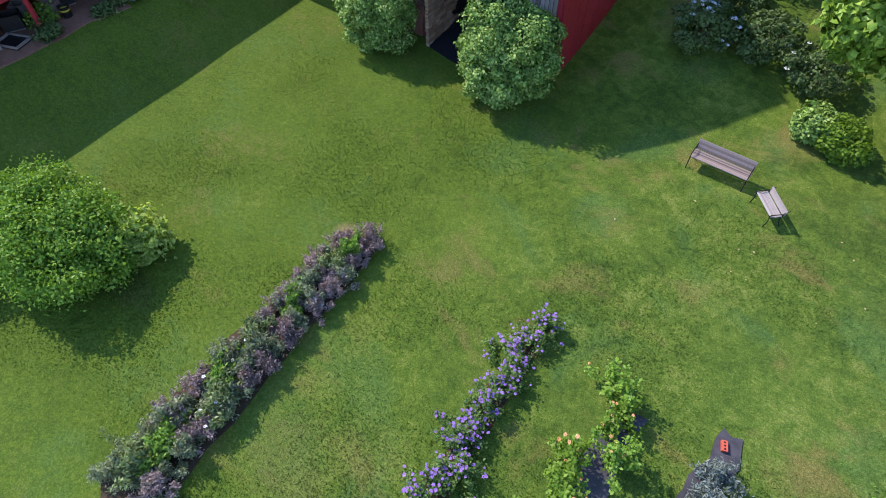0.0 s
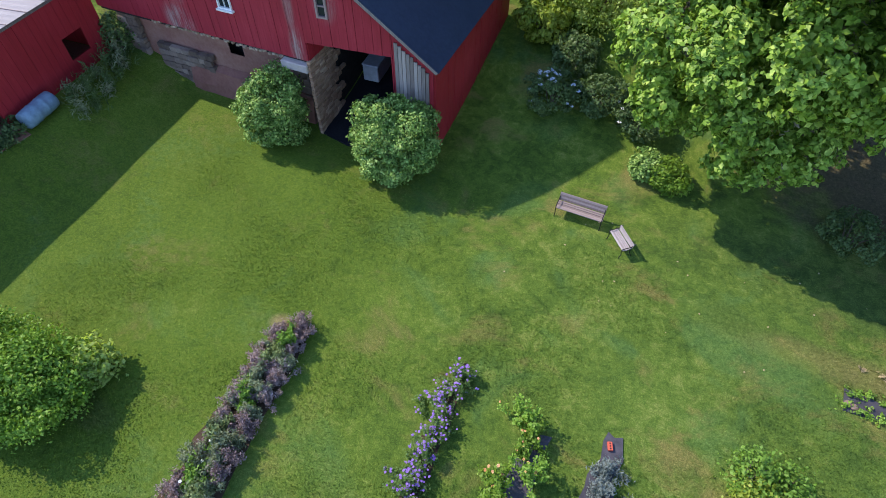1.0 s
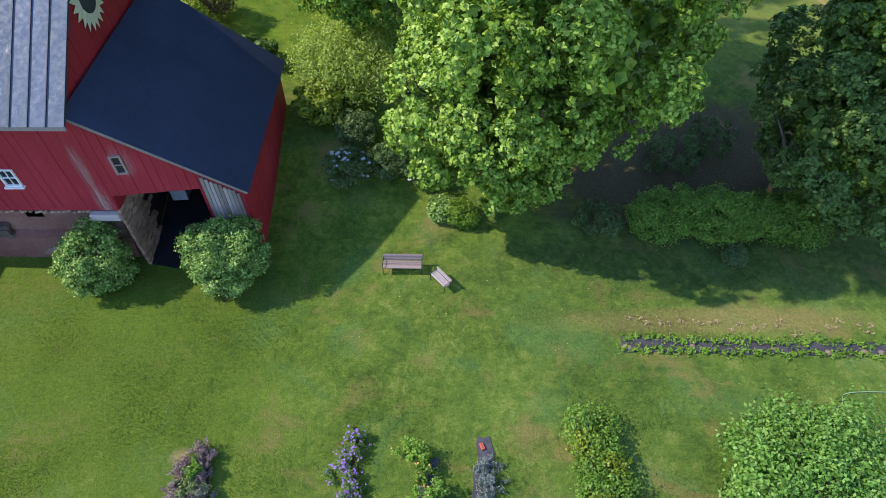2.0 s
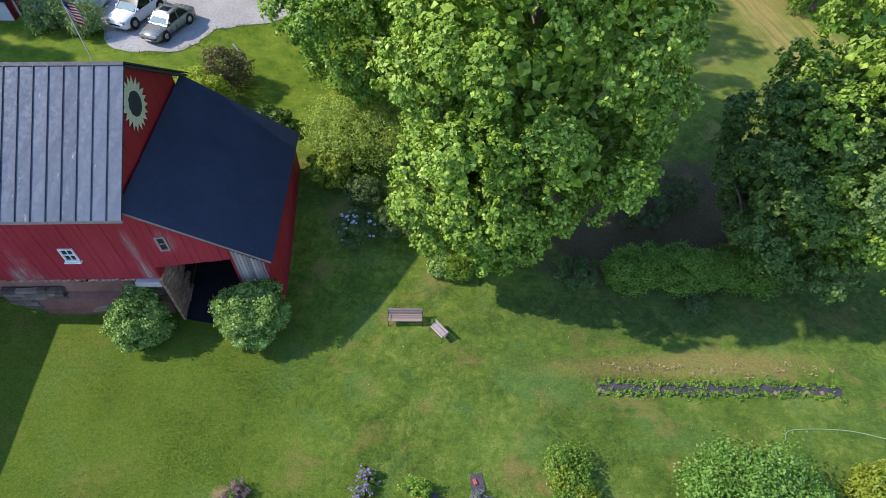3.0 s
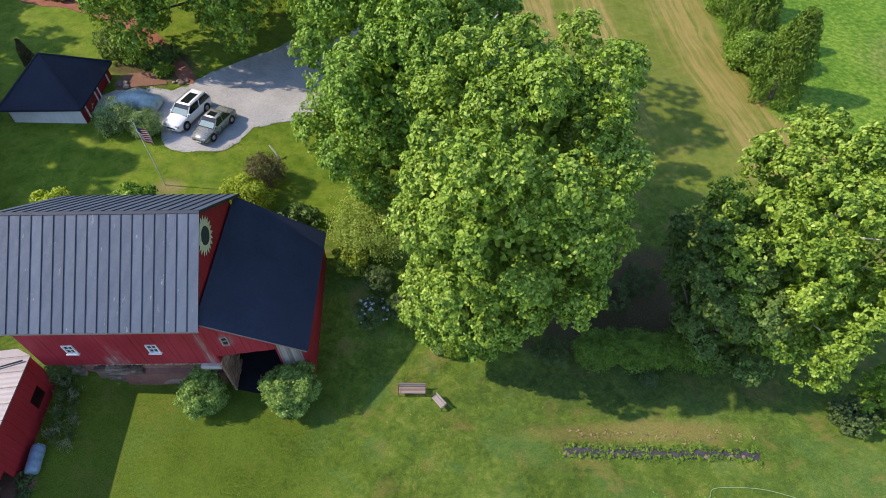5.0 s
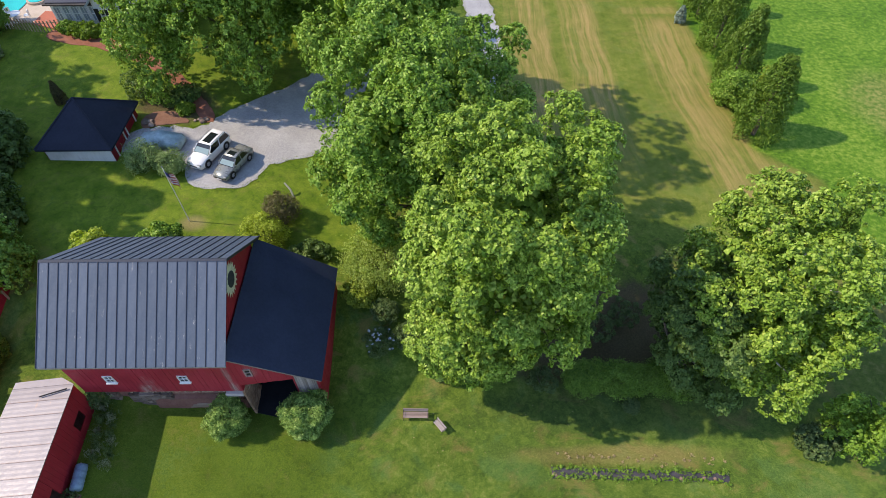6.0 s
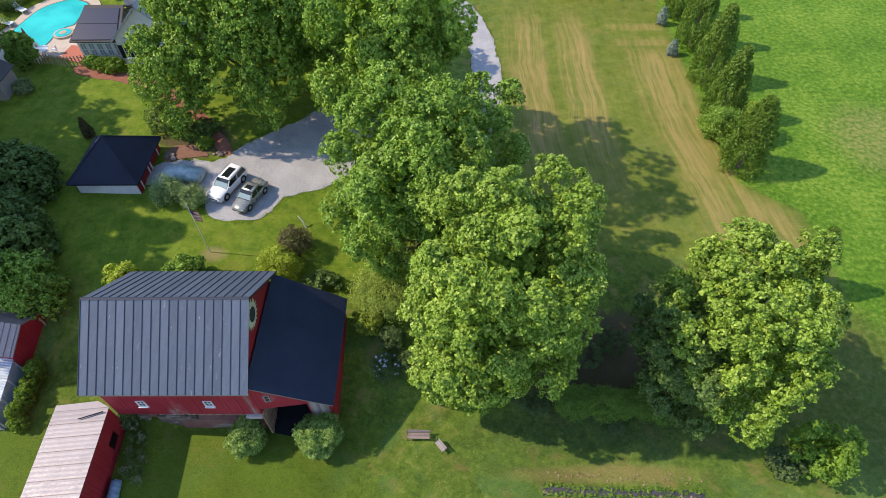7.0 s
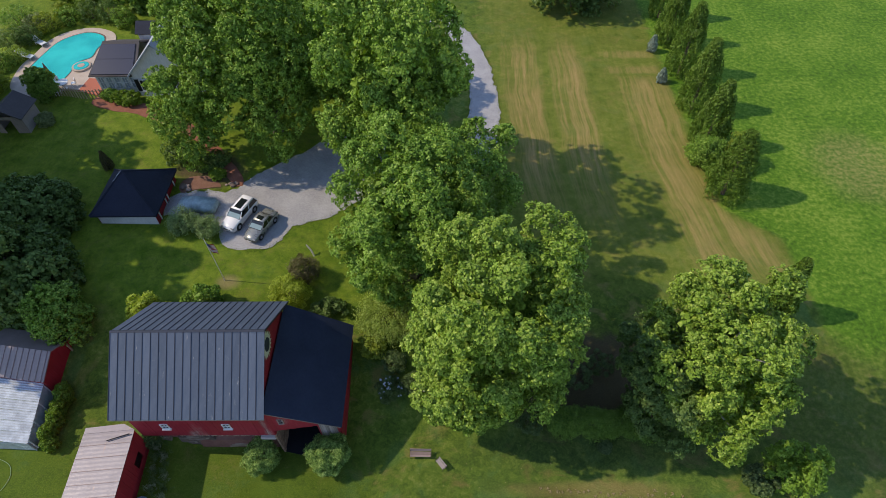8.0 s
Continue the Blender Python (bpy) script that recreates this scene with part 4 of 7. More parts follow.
# corner trim, fascia and ridge cap
bm = bmesh.new()
box(bm, X0, X1, EY - 0.03, EY + 0.02, EZ - 0.16, EZ - 0.03)
wpart("fascia", bm, M_GREY, barn, "pale weathered eave board")
bm = bmesh.new()
for s in (1, -1):
    slab(bm, [(X0 - 0.01, RY, RZ + 0.055), (X1 + 0.01, RY, RZ + 0.055), (X1 + 0.01, RY - s * 0.10, RZ - 0.020), (X0 - 0.01, RY - s * 0.10, RZ - 0.020)], 0.02)
wpart("ridge_cap", bm, M_SEAM, barn)
for s, nm in ((-1, "south"), (1, "north")):
    bm = bmesh.new()
    ye = EY if s < 0 else BY
    slab(bm, [(X0 + 0.03, RY, RZ - 0.045), (X1 - 0.03, RY, RZ - 0.045), (X1 - 0.03, ye, EZ - 0.045), (X0 + 0.03, ye, EZ - 0.045)], 0.09)
    wpart("roof_deck", bm, M_SEAM, barn)
N = 19
PW = (X1 - X0) / N
L = math.hypot(RY - EY, RZ - EZ)
ANG = math.atan2(RZ - EZ, RY - EY)
bm = bmesh.new()
for k in range(8):
    # a slightly buckled pan, eight strips long
    a, b = k / 8 * (L + 0.05), (k + 1) / 8 * (L + 0.05)
    da, db = 0.008 * math.sin(k * 1.9), 0.008 * math.sin((k + 1) * 1.9)
    v = [bm.verts.new(c) for c in ((0, a, 0), (PW / 2, a, da), (PW, a, 0), (PW, b, 0), (PW / 2, b, db), (0, b, 0))]
    bm.faces.new((v[0], v[1], v[4], v[5]))
    bm.faces.new((v[1], v[2], v[3], v[4]))
box(bm, -0.013, 0.013, 0, L + 0.05, -0.02, 0.036, mat=1)
pan = piece_mesh("roof_panel", bm, M_ROOF, M_SEAM)
for i in range(N):
    piece("roof_panel", pan, barn, Matrix.Translation((X0 + PW * i, EY - 0.04, EZ - 0.02)) @ Matrix.Rotation(ANG, 4, "X"))
    piece("roof_panel", pan, barn, Matrix.Translation((X0 + PW * (i + 1), BY + 0.04, EZ - 0.02)) @ Matrix.Rotation(math.pi, 4, "Z") @ Matrix.Rotation(ANG, 4, "X"))

# stone basement
siding(barn, "basement_wall", M_PLASTER, -18.1, -9.75, 13.25, -0.15, 2.7, [(-13.55, -12.95, 1.75, 2.35)], 0.9, seed=11, label="crumbling pink plastered stone", split=False)
# dark block behind the basement opening, standing for the unlit room
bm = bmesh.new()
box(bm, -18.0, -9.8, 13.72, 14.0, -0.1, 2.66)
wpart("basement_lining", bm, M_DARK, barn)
bm = bmesh.new()
prism(bm, [(13.24, -0.2), (12.84, -0.2), (12.88, 0.42), (13.00, 0.95), (13.24, 1.10)], "x", -15.4, -10.2)
bmesh.ops.subdivide_edges(bm, edges=[e for e in bm.edges if abs(e.verts[0].co.x - e.verts[1].co.x) > 1], cuts=26)
for v in bm.verts:
    v.co.y += 0.09 * noise.noise(Vector((v.co.x * 1.3, v.co.z * 2.0, 3.0))) * (v.co.y < 13.2)
    v.co.z += 0.10 * noise.noise(Vector((v.co.x * 0.9, 7.0, 0.0))) * (v.co.z > 0)
wpart("plaster_skirt", bm, make_stone("pale_pink_plaster", (0.17, 0.072, 0.058), (0.26, 0.128, 0.104), (0.36, 0.21, 0.175)), barn, "pale pink bulging plaster skirt")
rngp = np.random.default_rng(17)
for i in range(34):
    # lath ends and rubble showing under the lowest boards
    xx = -15.9 + 0.155 * i + rngp.normal() * 0.03
    bm = bmesh.new()
    box(bm, -0.05, 0.05, -0.16, 0.10, -0.03, 0.03, m=Matrix.Translation((xx, 12.72, WZ - 0.06 - 0.05 * rngp.random())) @ Matrix.Rotation(rngp.normal() * 0.3, 4, "Z") @ Matrix.Rotation(rngp.normal() * 0.15, 4, "X"))
    wpart("lath", bm, M_TAN, barn)


def stones(parent, x0, x1, y, z0, z1, seed, m=None, skip=()):
    """Uneven stones laid in rows on the face of a wall."""
    rng = np.random.default_rng(seed)
    kinds = []
    for k in range(5):
        b = bmesh.new()
        box(b, -0.5, 0.5, -0.5, 0.5, -0.5, 0.5)
        for v in b.verts:
            v.co += Vector(rng.uniform(-0.10, 0.10, 3))
        bmesh.ops.bevel(b, geom=list(b.edges), offset=0.09, segments=1, affect="EDGES")
        kinds.append(piece_mesh("stone", b, M_STONE))
    z = z0
    while z < z1 - 0.1:
        h = min(rng.uniform(0.17, 0.32), z1 - z)
        x = x0
        while x < x1 - 0.08:
            w = min(rng.uniform(0.24, 0.62), x1 - x)
            if not any(a < x + w / 2 < b and c < z + h / 2 < d for a, b, c, d in skip):
                t = Matrix.Translation((x + w / 2, y + rng.uniform(-0.03, 0.03), z + h / 2)) @ Matrix.Diagonal((w * 0.97, 0.2, h * 0.96, 1))
                piece("stone", kinds[rng.integers(5)], parent, (m @ t) if m is not None else t)
            x += w
        z += h


stones(barn, -18.15, -17.30, 13.10, 0.0, 2.7, 21)
stones(barn, -16.7, -14.3, 13.08, 0.0, 1.6, 22)
stones(barn, -10.9, -9.9, 13.20, 0.0, 2.7, 24)

# worn board strips on the front
def boards(parent, x0, x1, y, z0, top, width, material, seed, m=None, name="board"):
    rng = np.random.default_rng(seed)
    n = max(1, round((x1 - x0) / width))
    for i in range(n):
        xa, xb = x0 + (x1 - x0) * i / n, x0 + (x1 - x0) * (i + 1) / n
        b = bmesh.new()
        hi = (top((xa + xb) / 2) if callable(top) else top) - rng.uniform(0, 0.06)
        d = rng.uniform(0, 0.015)
        box(b, xa + 0.006, xb - 0.006, y - 0.03 - d, y, z0 + rng.uniform(0, 0.05), hi)
        if m is not None:
            turned(b, m)
        wpart(name, b, material, parent)



# lean-to on the east side
LA = math.atan2(0.50, 4.0)
LM = Matrix.Translation((-9.75, 12.60, 0)) @ Matrix.Rotation(LA, 4, "Z")


def lean_top(u):
    return lean_z(-9.75 + u * math.cos(LA)) - 0.14


lean_front = siding(barn, "lean_to_front_wall", M_RED, 0.0, 4.03, 0, lambda u: 3.45 if u < 2.76 else -0.1, lean_top, [(0.55, 0.90, 4.35, 5.08), (2.74, 2.78, -0.2, -0.15)], seed=13, m=LM)
window(lean_front, "window", 0.725, -0.03, 4.715, 0.35, 0.73, 1, 2, LM, False, M_FADED)
boards(barn, 2.86, 3.92, -0.05, 0.0, lambda u: lean_top(u) - 0.42, 0.12, M_GREY, 33, LM)
siding(barn, "lean_to_east_wall", M_RED_PLAIN, 13.15, 20.15, 0, lambda y: gz(-5.8, y) - 0.25, 3.32, seed=15, m=Matrix.Translation((-5.74, 0, 0)) @ Matrix.Rotation(radians(90), 4, "Z"))
siding(barn, "lean_to_back_wall", M_RED_PLAIN, -9.7, -5.8, 20.0, 0.6, lambda x: lean_z(x) - 0.16, seed=16, face=1, split=False)
bm = bmesh.new()
box(bm, -0.5, 0.5, -0.5, 0.5, -0.5, 0.5, 0.06)
brick_mesh = piece_mesh("brick", bm, M_TANBRICK)
rngj = np.random.default_rng(19)
for row in range(24):
    yy = 12.50
    while yy < 13.9 + 0.3 * math.sin(row * 1.1):
        # courses of uneven length, flush at the front corner
        ln = rngj.uniform(0.20, 0.36)
        piece("brick", brick_mesh, barn, Matrix.Translation((-9.76 + rngj.uniform(-0.014, 0.014), yy + ln / 2, 0.06 + 0.118 * row)) @ Matrix.Diagonal((0.12, ln - 0.02, 0.104, 1)))
        yy += ln
bm = bmesh.new()
box(bm, -10.75, -9.78, 12.42, 12.78, 2.42, 2.70, 0.03)
wpart("corner_block", bm, make_stone("grey_plaster", (0.22, 0.18, 0.165), (0.33, 0.28, 0.26), (0.44, 0.39, 0.37)), barn, "pale grey plastered corner block")
# inner wall in near-black: the lean-to's inside shade is in its colour
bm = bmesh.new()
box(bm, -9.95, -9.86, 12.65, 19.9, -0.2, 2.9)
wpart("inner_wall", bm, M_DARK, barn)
cor = [(-9.60, 12.25), (-5.48, 12.82), (-5.48, 20.42), (-9.60, 19.95)]
bm = bmesh.new()
slab(bm, [(x, y, lean_z(x) - 0.03) for x, y in cor], 0.10)
wpart("lean_to_roof_deck", bm, M_GREY, barn)
for i in range(8):
    a, b = i / 8, (i + 1) / 8 + 0.006
    bm = bmesh.new()
    q = [np.array(cor[0]) + (np.array(cor[3]) - cor[0]) * a, np.array(cor[1]) + (np.array(cor[2]) - cor[1]) * a, np.array(cor[1]) + (np.array(cor[2]) - cor[1]) * min(b, 1.0), np.array(cor[0]) + (np.array(cor[3]) - cor[0]) * min(b, 1.0)]
    z = 0.004 * (i % 2)
    slab(bm, [(q[0][0], q[0][1], lean_z(q[0][0]) + z), (q[1][0] + 0.03, q[1][1], lean_z(q[1][0] + 0.03) + z), (q[2][0] + 0.03, q[2][1], lean_z(q[2][0] + 0.03) + z), (q[3][0], q[3][1], lean_z(q[3][0]) + z)], 0.025)
    wpart("roofing_strip", bm, M_ROLL, barn)
# near-black floor sheet, from the back wall to just past the doorway
floor_pad = draped("lean_to_floor", [(-9.78, 12.55), (-8.6, 12.30), (-6.6, 12.75), (-5.85, 13.2), (-5.85, 19.9), (-9.78, 19.6)], 0.05, M_BLACKFLOOR, 0.6)
tagged(floor_pad, "black floor of the lean-to reaching the doorway", "floor", "", "structure")

# painted flower on the gable
flower = thing("flower_sign", WX1 + 0.06, RY - 0.02, 8.2, "cream wooden sunflower with a dark centre on the gable", "sign")
bm = bmesh.new()
v = [bm.verts.new(c) for c in ((0, -0.10, 0.34), (0, 0.10, 0.34), (0, 0.135, 0.62), (0, 0.0, 0.96), (0, -0.135, 0.62), (0.02, 0, 0.5))]
for a in range(5):
    bm.faces.new((v[a], v[(a + 1) % 5], v[5]))
bm.faces.new(v[4::-1])
petal = piece_mesh("petal", bm, plain("cream_paint", (0.62, 0.60, 0.42), 0.7))
for k in range(20):
    piece("petal", petal, flower, chain(flower) @ Matrix.Translation((0.012 * (k % 2), 0, 0)) @ Matrix.Rotation(2 * math.pi * k / 20, 4, "X"))
bm = bmesh.new()
lathe(bm, [(0.44, 0.0), (0.44, 0.045), (0.32, 0.065), (0.1, 0.075)], 20, Matrix.Rotation(radians(90), 4, "Y"))
part("centre", bm, plain("flower_centre", (0.035, 0.042, 0.045), 0.8), flower)


# ---- long shed west of the lawn ----
SD = Matrix.Translation((-18.62, 12.62, 0)) @ Matrix.Rotation(math.atan2(1, 16.5), 4, "Z")
shed = thing("pole_shed", -20.0, 6.0, 0.0, "open red pole shed with pale corrugated tin roof", "shed")
SL, SWD = 15.2, 3.12


def shed_z(u):
    return 3.66 + u * 0.07


bm = bmesh.new()
slab(bm, [(0.05, 0.02, shed_z(0) - 0.035), (0.05, -SL, shed_z(0) - 0.035), (-SWD, -SL, shed_z(-SWD) - 0.035), (-SWD, 0.02, shed_z(-SWD) - 0.035)], 0.08)
turned(bm, SD)
wpart("roof_deck", bm, M_GREY, shed)
bm = bmesh.new()
slab(bm, [(0.08, 0.015, shed_z(0.08)), (-0.70, 0.46, shed_z(-0.7)), (-SWD - 0.06, 0.40, shed_z(-SWD - 0.06)), (-SWD - 0.06, 0.015, shed_z(-SWD - 0.06))], 0.03)
turned(bm, SD)
wpart("end_sheet", bm, M_TIN, shed)
bm = bmesh.new()
PN, SP = 19, SL / 19
for i in range(6):
    a, b = SP * i / 6, SP * (i + 1) / 6
    za, zb = (0.004 if i % 2 else 0.0), (0.0 if i % 2 else 0.004)
    w = [bm.verts.new(c) for c in ((0.1, a, za), (0.1, b, zb), (-SWD - 0.06, b, zb - 0.07 * (SWD + 0.16)), (-SWD - 0.06, a, za - 0.07 * (SWD + 0.16)))]
    bm.faces.new(w)
nz = 0.07 * (SWD + 0.16)
vs = box(bm, -SWD - 0.06, 0.1, -0.016, 0.016, -0.005, 0.030, mat=1)
for q in vs:
    q.co.z += (q.co.x - 0.1) * 0.07
tin = piece_mesh("tin_sheet", bm, M_TIN, M_TIN_SEAM)
for i in range(PN):
    piece("tin_sheet", tin, shed, SD @ Matrix.Translation((0, -SP * (i + 1), shed_z(0.1))))
siding(shed, "east_wall", M_RED_PLAIN, -SL, 0.0, 0, lambda u: -0.1 if u > -4.9 else 2.22, 3.55, [(-1.75, -0.85, 1.55, 2.35), (-4.91, -4.9, -0.3, -0.2)], seed=41, m=SD @ Matrix.Rotation(radians(90), 4, "Z"), label="deep red boards above open bays")
siding(shed, "north_wall", M_RED_PLAIN, -SWD + 0.1, -0.02, 0.0, -0.1, lambda u: shed_z(u) - 0.1, seed=43, face=1, m=SD @ Matrix.Translation((0, -0.1, 0)), split=False)
bm = bmesh.new()
box(bm, -SWD + 0.02, -SWD + 0.08, -SL, -0.1, -0.2, shed_z(-SWD) - 0.1)
turned(bm, SD)
wpart("west_wall", bm, M_RED_PLAIN, shed)
for k in range(5):
    bm = bmesh.new()
    yy = -7.2 - 2.5 * k
    tube(bm, [(-0.10, yy, -0.2), (-0.10 + 0.02 * (k % 2), yy, 2.2)], [0.085, 0.075], 8)
    turned(bm, SD)
    wpart("post", bm, M_RED_PLAIN, shed)
q = [SD @ Vector(c) for c in ((0.75, -4.9, 0), (0.55, -6.6, 0), (0.35, -9.0, 0), (0.5, -SL, 0), (-SWD, -SL, 0), (-SWD, -0.2, 0), (-0.1, -0.2, 0), (-0.05, -4.6, 0))]
tagged(draped("shed_floor", [(p.x, p.y) for p in q], 0.03, M_REDEARTH, 0.8, 0.05), "bare reddish earth floor of the shed", "floor", "", "structure")
bm = bmesh.new()
tube(bm, [(-0.1, -0.30, shed_z(0) + 0.1), (-1.45, -0.62, shed_z(-1.4) + 0.1)], [0.04, 0.035], 6)
turned(bm, SD)
pipe = thing("roof_pole", -19.4, 12.3, 3.6, "dark pole lying on the tin roof", "pole")
wpart("pole", bm, M_BLACK, pipe)

# ---- garage ----
def garage():
    x0, x1, y0, y1 = -27.5, -22.1, 29.75, 35.3
    base, eave = 3.6, 5.1
    g = thing("garage", (x0 + x1) / 2, (y0 + y1) / 2, base, "small garage with dark hipped roof, white and red walls", "garage")
    a = (x0 + x1) / 2, (y0 + y1) / 2, eave + 2.35
    c = [(x0, y0, eave), (x1, y0, eave), (x1, y1, eave), (x0, y1, eave)]
    bm = bmesh.new()
    top = bm.verts.new(a)
    up = [bm.verts.new(q) for q in c]
    lo = [bm.verts.new((q[0], q[1], q[2] - 0.14)) for q in c]
    for i in range(4):
        bm.faces.new((up[i], up[(i + 1) % 4], top))
        bm.faces.new((lo[i], lo[(i + 1) % 4], up[(i + 1) % 4], up[i]))
    bm.faces.new(lo[::-1])
    bmesh.ops.recalc_face_normals(bm, faces=bm.faces)
    roof = wpart("roof", bm, M_SHINGLE, g)
    for i in range(4):
        bm = bmesh.new()
        p, q = Vector(c[i]), Vector(a)
        tube(bm, [p + Vector((0, 0, 0.02)), q + Vector((0, 0, 0.02))], [0.07, 0.06], 5)
        wpart("hip_cap", bm, M_SHINGLE, roof)
    for k, (dx, dy) in enumerate(((-0.55, 0.05), (-0.30, 0.12), (-0.75, -0.35), (-0.45, -0.28))):
        bm = bmesh.new()
        box(bm, -0.26, 0.26, -0.03, 0.03, 0, 0.03, m=Matrix.Translation((a[0] + dx, a[1] + dy, a[2] + dx * 0.87 + 0.03)) @ Matrix.Rotation(radians(-41), 4, "Y"))
        wpart("snow_guard", bm, M_WHITE, roof, "pale metal strip on the shingles")
    i = 0.32
    siding(g, "south_wall", M_WALLWHITE, x0 + i, x1 - i, y0 + i, base - 0.5, eave - 0.08, width=0.4, seed=51, split=False)
    siding(g, "east_wall", M_RED_PLAIN, y0 + i, y1 - i, 0, base - 0.5, eave - 0.08, [(30.7, 32.2, base - 0.5, eave - 0.25), (32.8, 34.3, base - 0.5, eave - 0.25)], width=0.3, seed=52, m=Matrix.Translation((x1 - i, 0, 0)) @ Matrix.Rotation(radians(90), 4, "Z"))
    for yy in (30.7, 32.8):
        bm = bmesh.new()
        box(bm, x1 - i - 0.10, x1 - i - 0.05, yy, yy + 1.5, base - 0.4, eave - 0.26)
        door = wpart("door", bm, M_RED_PLAIN, g)
        bm = bmesh.new()
        for q in ((yy - 0.1, yy), (yy + 1.5, yy + 1.6)):
            box(bm, x1 - i + 0.02, x1 - i + 0.09, q[0], q[1], base - 0.4, eave - 0.15)
        box(bm, x1 - i + 0.02, x1 - i + 0.09, yy, yy + 1.5, eave - 0.25, eave - 0.15)
        wpart("door_trim", bm, M_WHITE, door)
    bm = bmesh.new()
    box(bm, x0 + i, x0 + i + 0.06, y0 + i, y1 - i, base - 0.5, eave - 0.08)
    box(bm, x0 + i, x1 - i, y1 - i - 0.06, y1 - i, base - 0.5, eave - 0.08)
    wpart("rear_walls", bm, M_RED_PLAIN, g)
    return g


garage()


# ---- house and pool ----
def house():
    h = thing("house", -28.0, 50.0, 4.9, "white board house with grey shingle roof and sunroom", "house")
    # sunroom wing: ridge along x, solar panels on the south slope
    wall = siding(h, "sunroom_wall", M_WALLWHITE, -32.9, -28.9, 46.8, 4.4, 7.15, width=0.4, seed=61, split=False)
    for k in range(5):
        window(wall, "window", -32.40 + 0.78 * k, 46.74, 6.1, 0.60, 1.3, 2, 2, None, False, glass=M_SUNPANE)
    bm = bmesh.new()
    box(bm, -32.2, -32.12, 46.85, 52.4, 4.4, 7.1)
    box(bm, -32.1, -28.9, 52.3, 52.4, 4.4, 7.1)
    wpart("sunroom_side", bm, M_WALLWHITE, h)
    bm = bmesh.new()
    slab(bm, [(-33.2, 46.3, 7.1), (-28.6, 46.3, 7.1), (-28.6, 49.6, 8.9), (-32.2, 49.6, 8.9)], 0.14)
    slab(bm, [(-32.4, 52.8, 7.2), (-28.6, 52.8, 7.2), (-28.6, 49.6, 8.9), (-32.2, 49.6, 8.9)], 0.14)
    roof = wpart("sunroom_roof", bm, M_BROWNROOF, h)
    for k in range(2):
        a, b = 0.04 + 0.43 * k, 0.46 + 0.43 * k
        bm = bmesh.new()
        slab(bm, [(-33.0 + 0.9 * a, 46.3 + 3.3 * a, 7.1 + 1.8 * a + 0.09), (-28.9, 46.3 + 3.3 * a, 7.1 + 1.8 * a + 0.09), (-28.9, 46.3 + 3.3 * b, 7.1 + 1.8 * b + 0.09), (-33.0 + 0.9 * b, 46.3 + 3.3 * b, 7.1 + 1.8 * b + 0.09)], 0.05)
        wpart("solar_panel", bm, M_SOLAR, roof)
    # main wing: gable to the south
    wall = siding(h, "gable_wall", M_WALLWHITE, -28.85, -22.6, 46.2, 4.3, lambda x: 10.6 - abs(x + 25.7) * 0.95, width=0.4, seed=62, split=False)
    for xx, zz in ((-28.0, 6.2), (-26.4, 6.2), (-24.6, 6.2)):
        win = window(wall, "window", xx, 46.13, zz, 0.8, 1.25, 2, 2)
        for s in (-1, 1):
            bm = bmesh.new()
            box(bm, xx + s * 0.62 - 0.19, xx + s * 0.62 + 0.19, 46.08, 46.14, zz - 0.64, zz + 0.64)
            wpart("shutter", bm, M_BLACK, win)
    bm = bmesh.new()
    box(bm, -28.85, -28.77, 46.3, 56.0, 4.3, 7.5)
    box(bm, -22.7, -22.6, 46.3, 56.0, 4.3, 7.5)
    box(bm, -28.85, -22.6, 55.9, 56.0, 4.3, 7.5)
    wpart("side_walls", bm, M_WALLWHITE, h)
    bm = bmesh.new()
    slab(bm, [(-29.3, 45.8, 7.22), (-29.3, 56.4, 7.22), (-25.7, 56.4, 10.7), (-25.7, 45.8, 10.7)], 0.14)
    slab(bm, [(-22.1, 45.8, 7.22), (-22.1, 56.4, 7.22), (-25.7, 56.4, 10.7), (-25.7, 45.8, 10.7)], 0.14)
    wpart("main_roof", bm, M_PALEROOF, h, "pale grey metal roof")
    bm = bmesh.new()
    box(bm, -30.2, -28.6, 52.6, 54.6, 4.6, 8.0)
    wpart("rear_wall", bm, M_WALLWHITE, h)
    bm = bmesh.new()
    slab(bm, [(-30.4, 52.4, 8.0), (-28.4, 52.4, 8.0), (-28.4, 53.6, 8.8), (-30.4, 53.6, 8.8)], 0.12)
    slab(bm, [(-30.4, 54.8, 8.0), (-28.4, 54.8, 8.0), (-28.4, 53.6, 8.8), (-30.4, 53.6, 8.8)], 0.12)
    wpart("rear_roof", bm, M_SHINGLE, h)


house()
deck_line = smooth_loop([(-42.6, 47.6), (-40.6, 46.3), (-38.6, 46.3), (-36.4, 47.2), (-33.3, 46.9), (-33.2, 50.4), (-34.3, 54.5), (-35.0, 56.6), (-36.8, 57.6), (-38.7, 57.7), (-40.7, 56.8), (-41.9, 55.2), (-42.4, 53.0), (-43.0, 50.8)], 4)
tagged(draped("pool_deck", deck_line, 0.06, M_DECK, 0.7), "pale tan paved pool deck", "patio", "", "structure")
pool_line = smooth_loop([(-41.8, 50.6), (-41.2, 48.8), (-39.6, 47.9), (-38.0, 48.1), (-37.4, 49.6), (-37.2, 51.5), (-36.1, 52.4), (-36.0, 53.8), (-35.7, 55.1), (-36.2, 56.2), (-37.8, 56.8), (-39.3, 56.3), (-40.6, 55.1), (-41.3, 53.1)], 5)
tagged(draped("pool_rim", [(x + (x + 38.6) * 0.045, y + (y - 52.6) * 0.045) for x, y in pool_line], 0.075, M_STONE, 0.7), "stone coping round the pool", "coping", "", "structure")
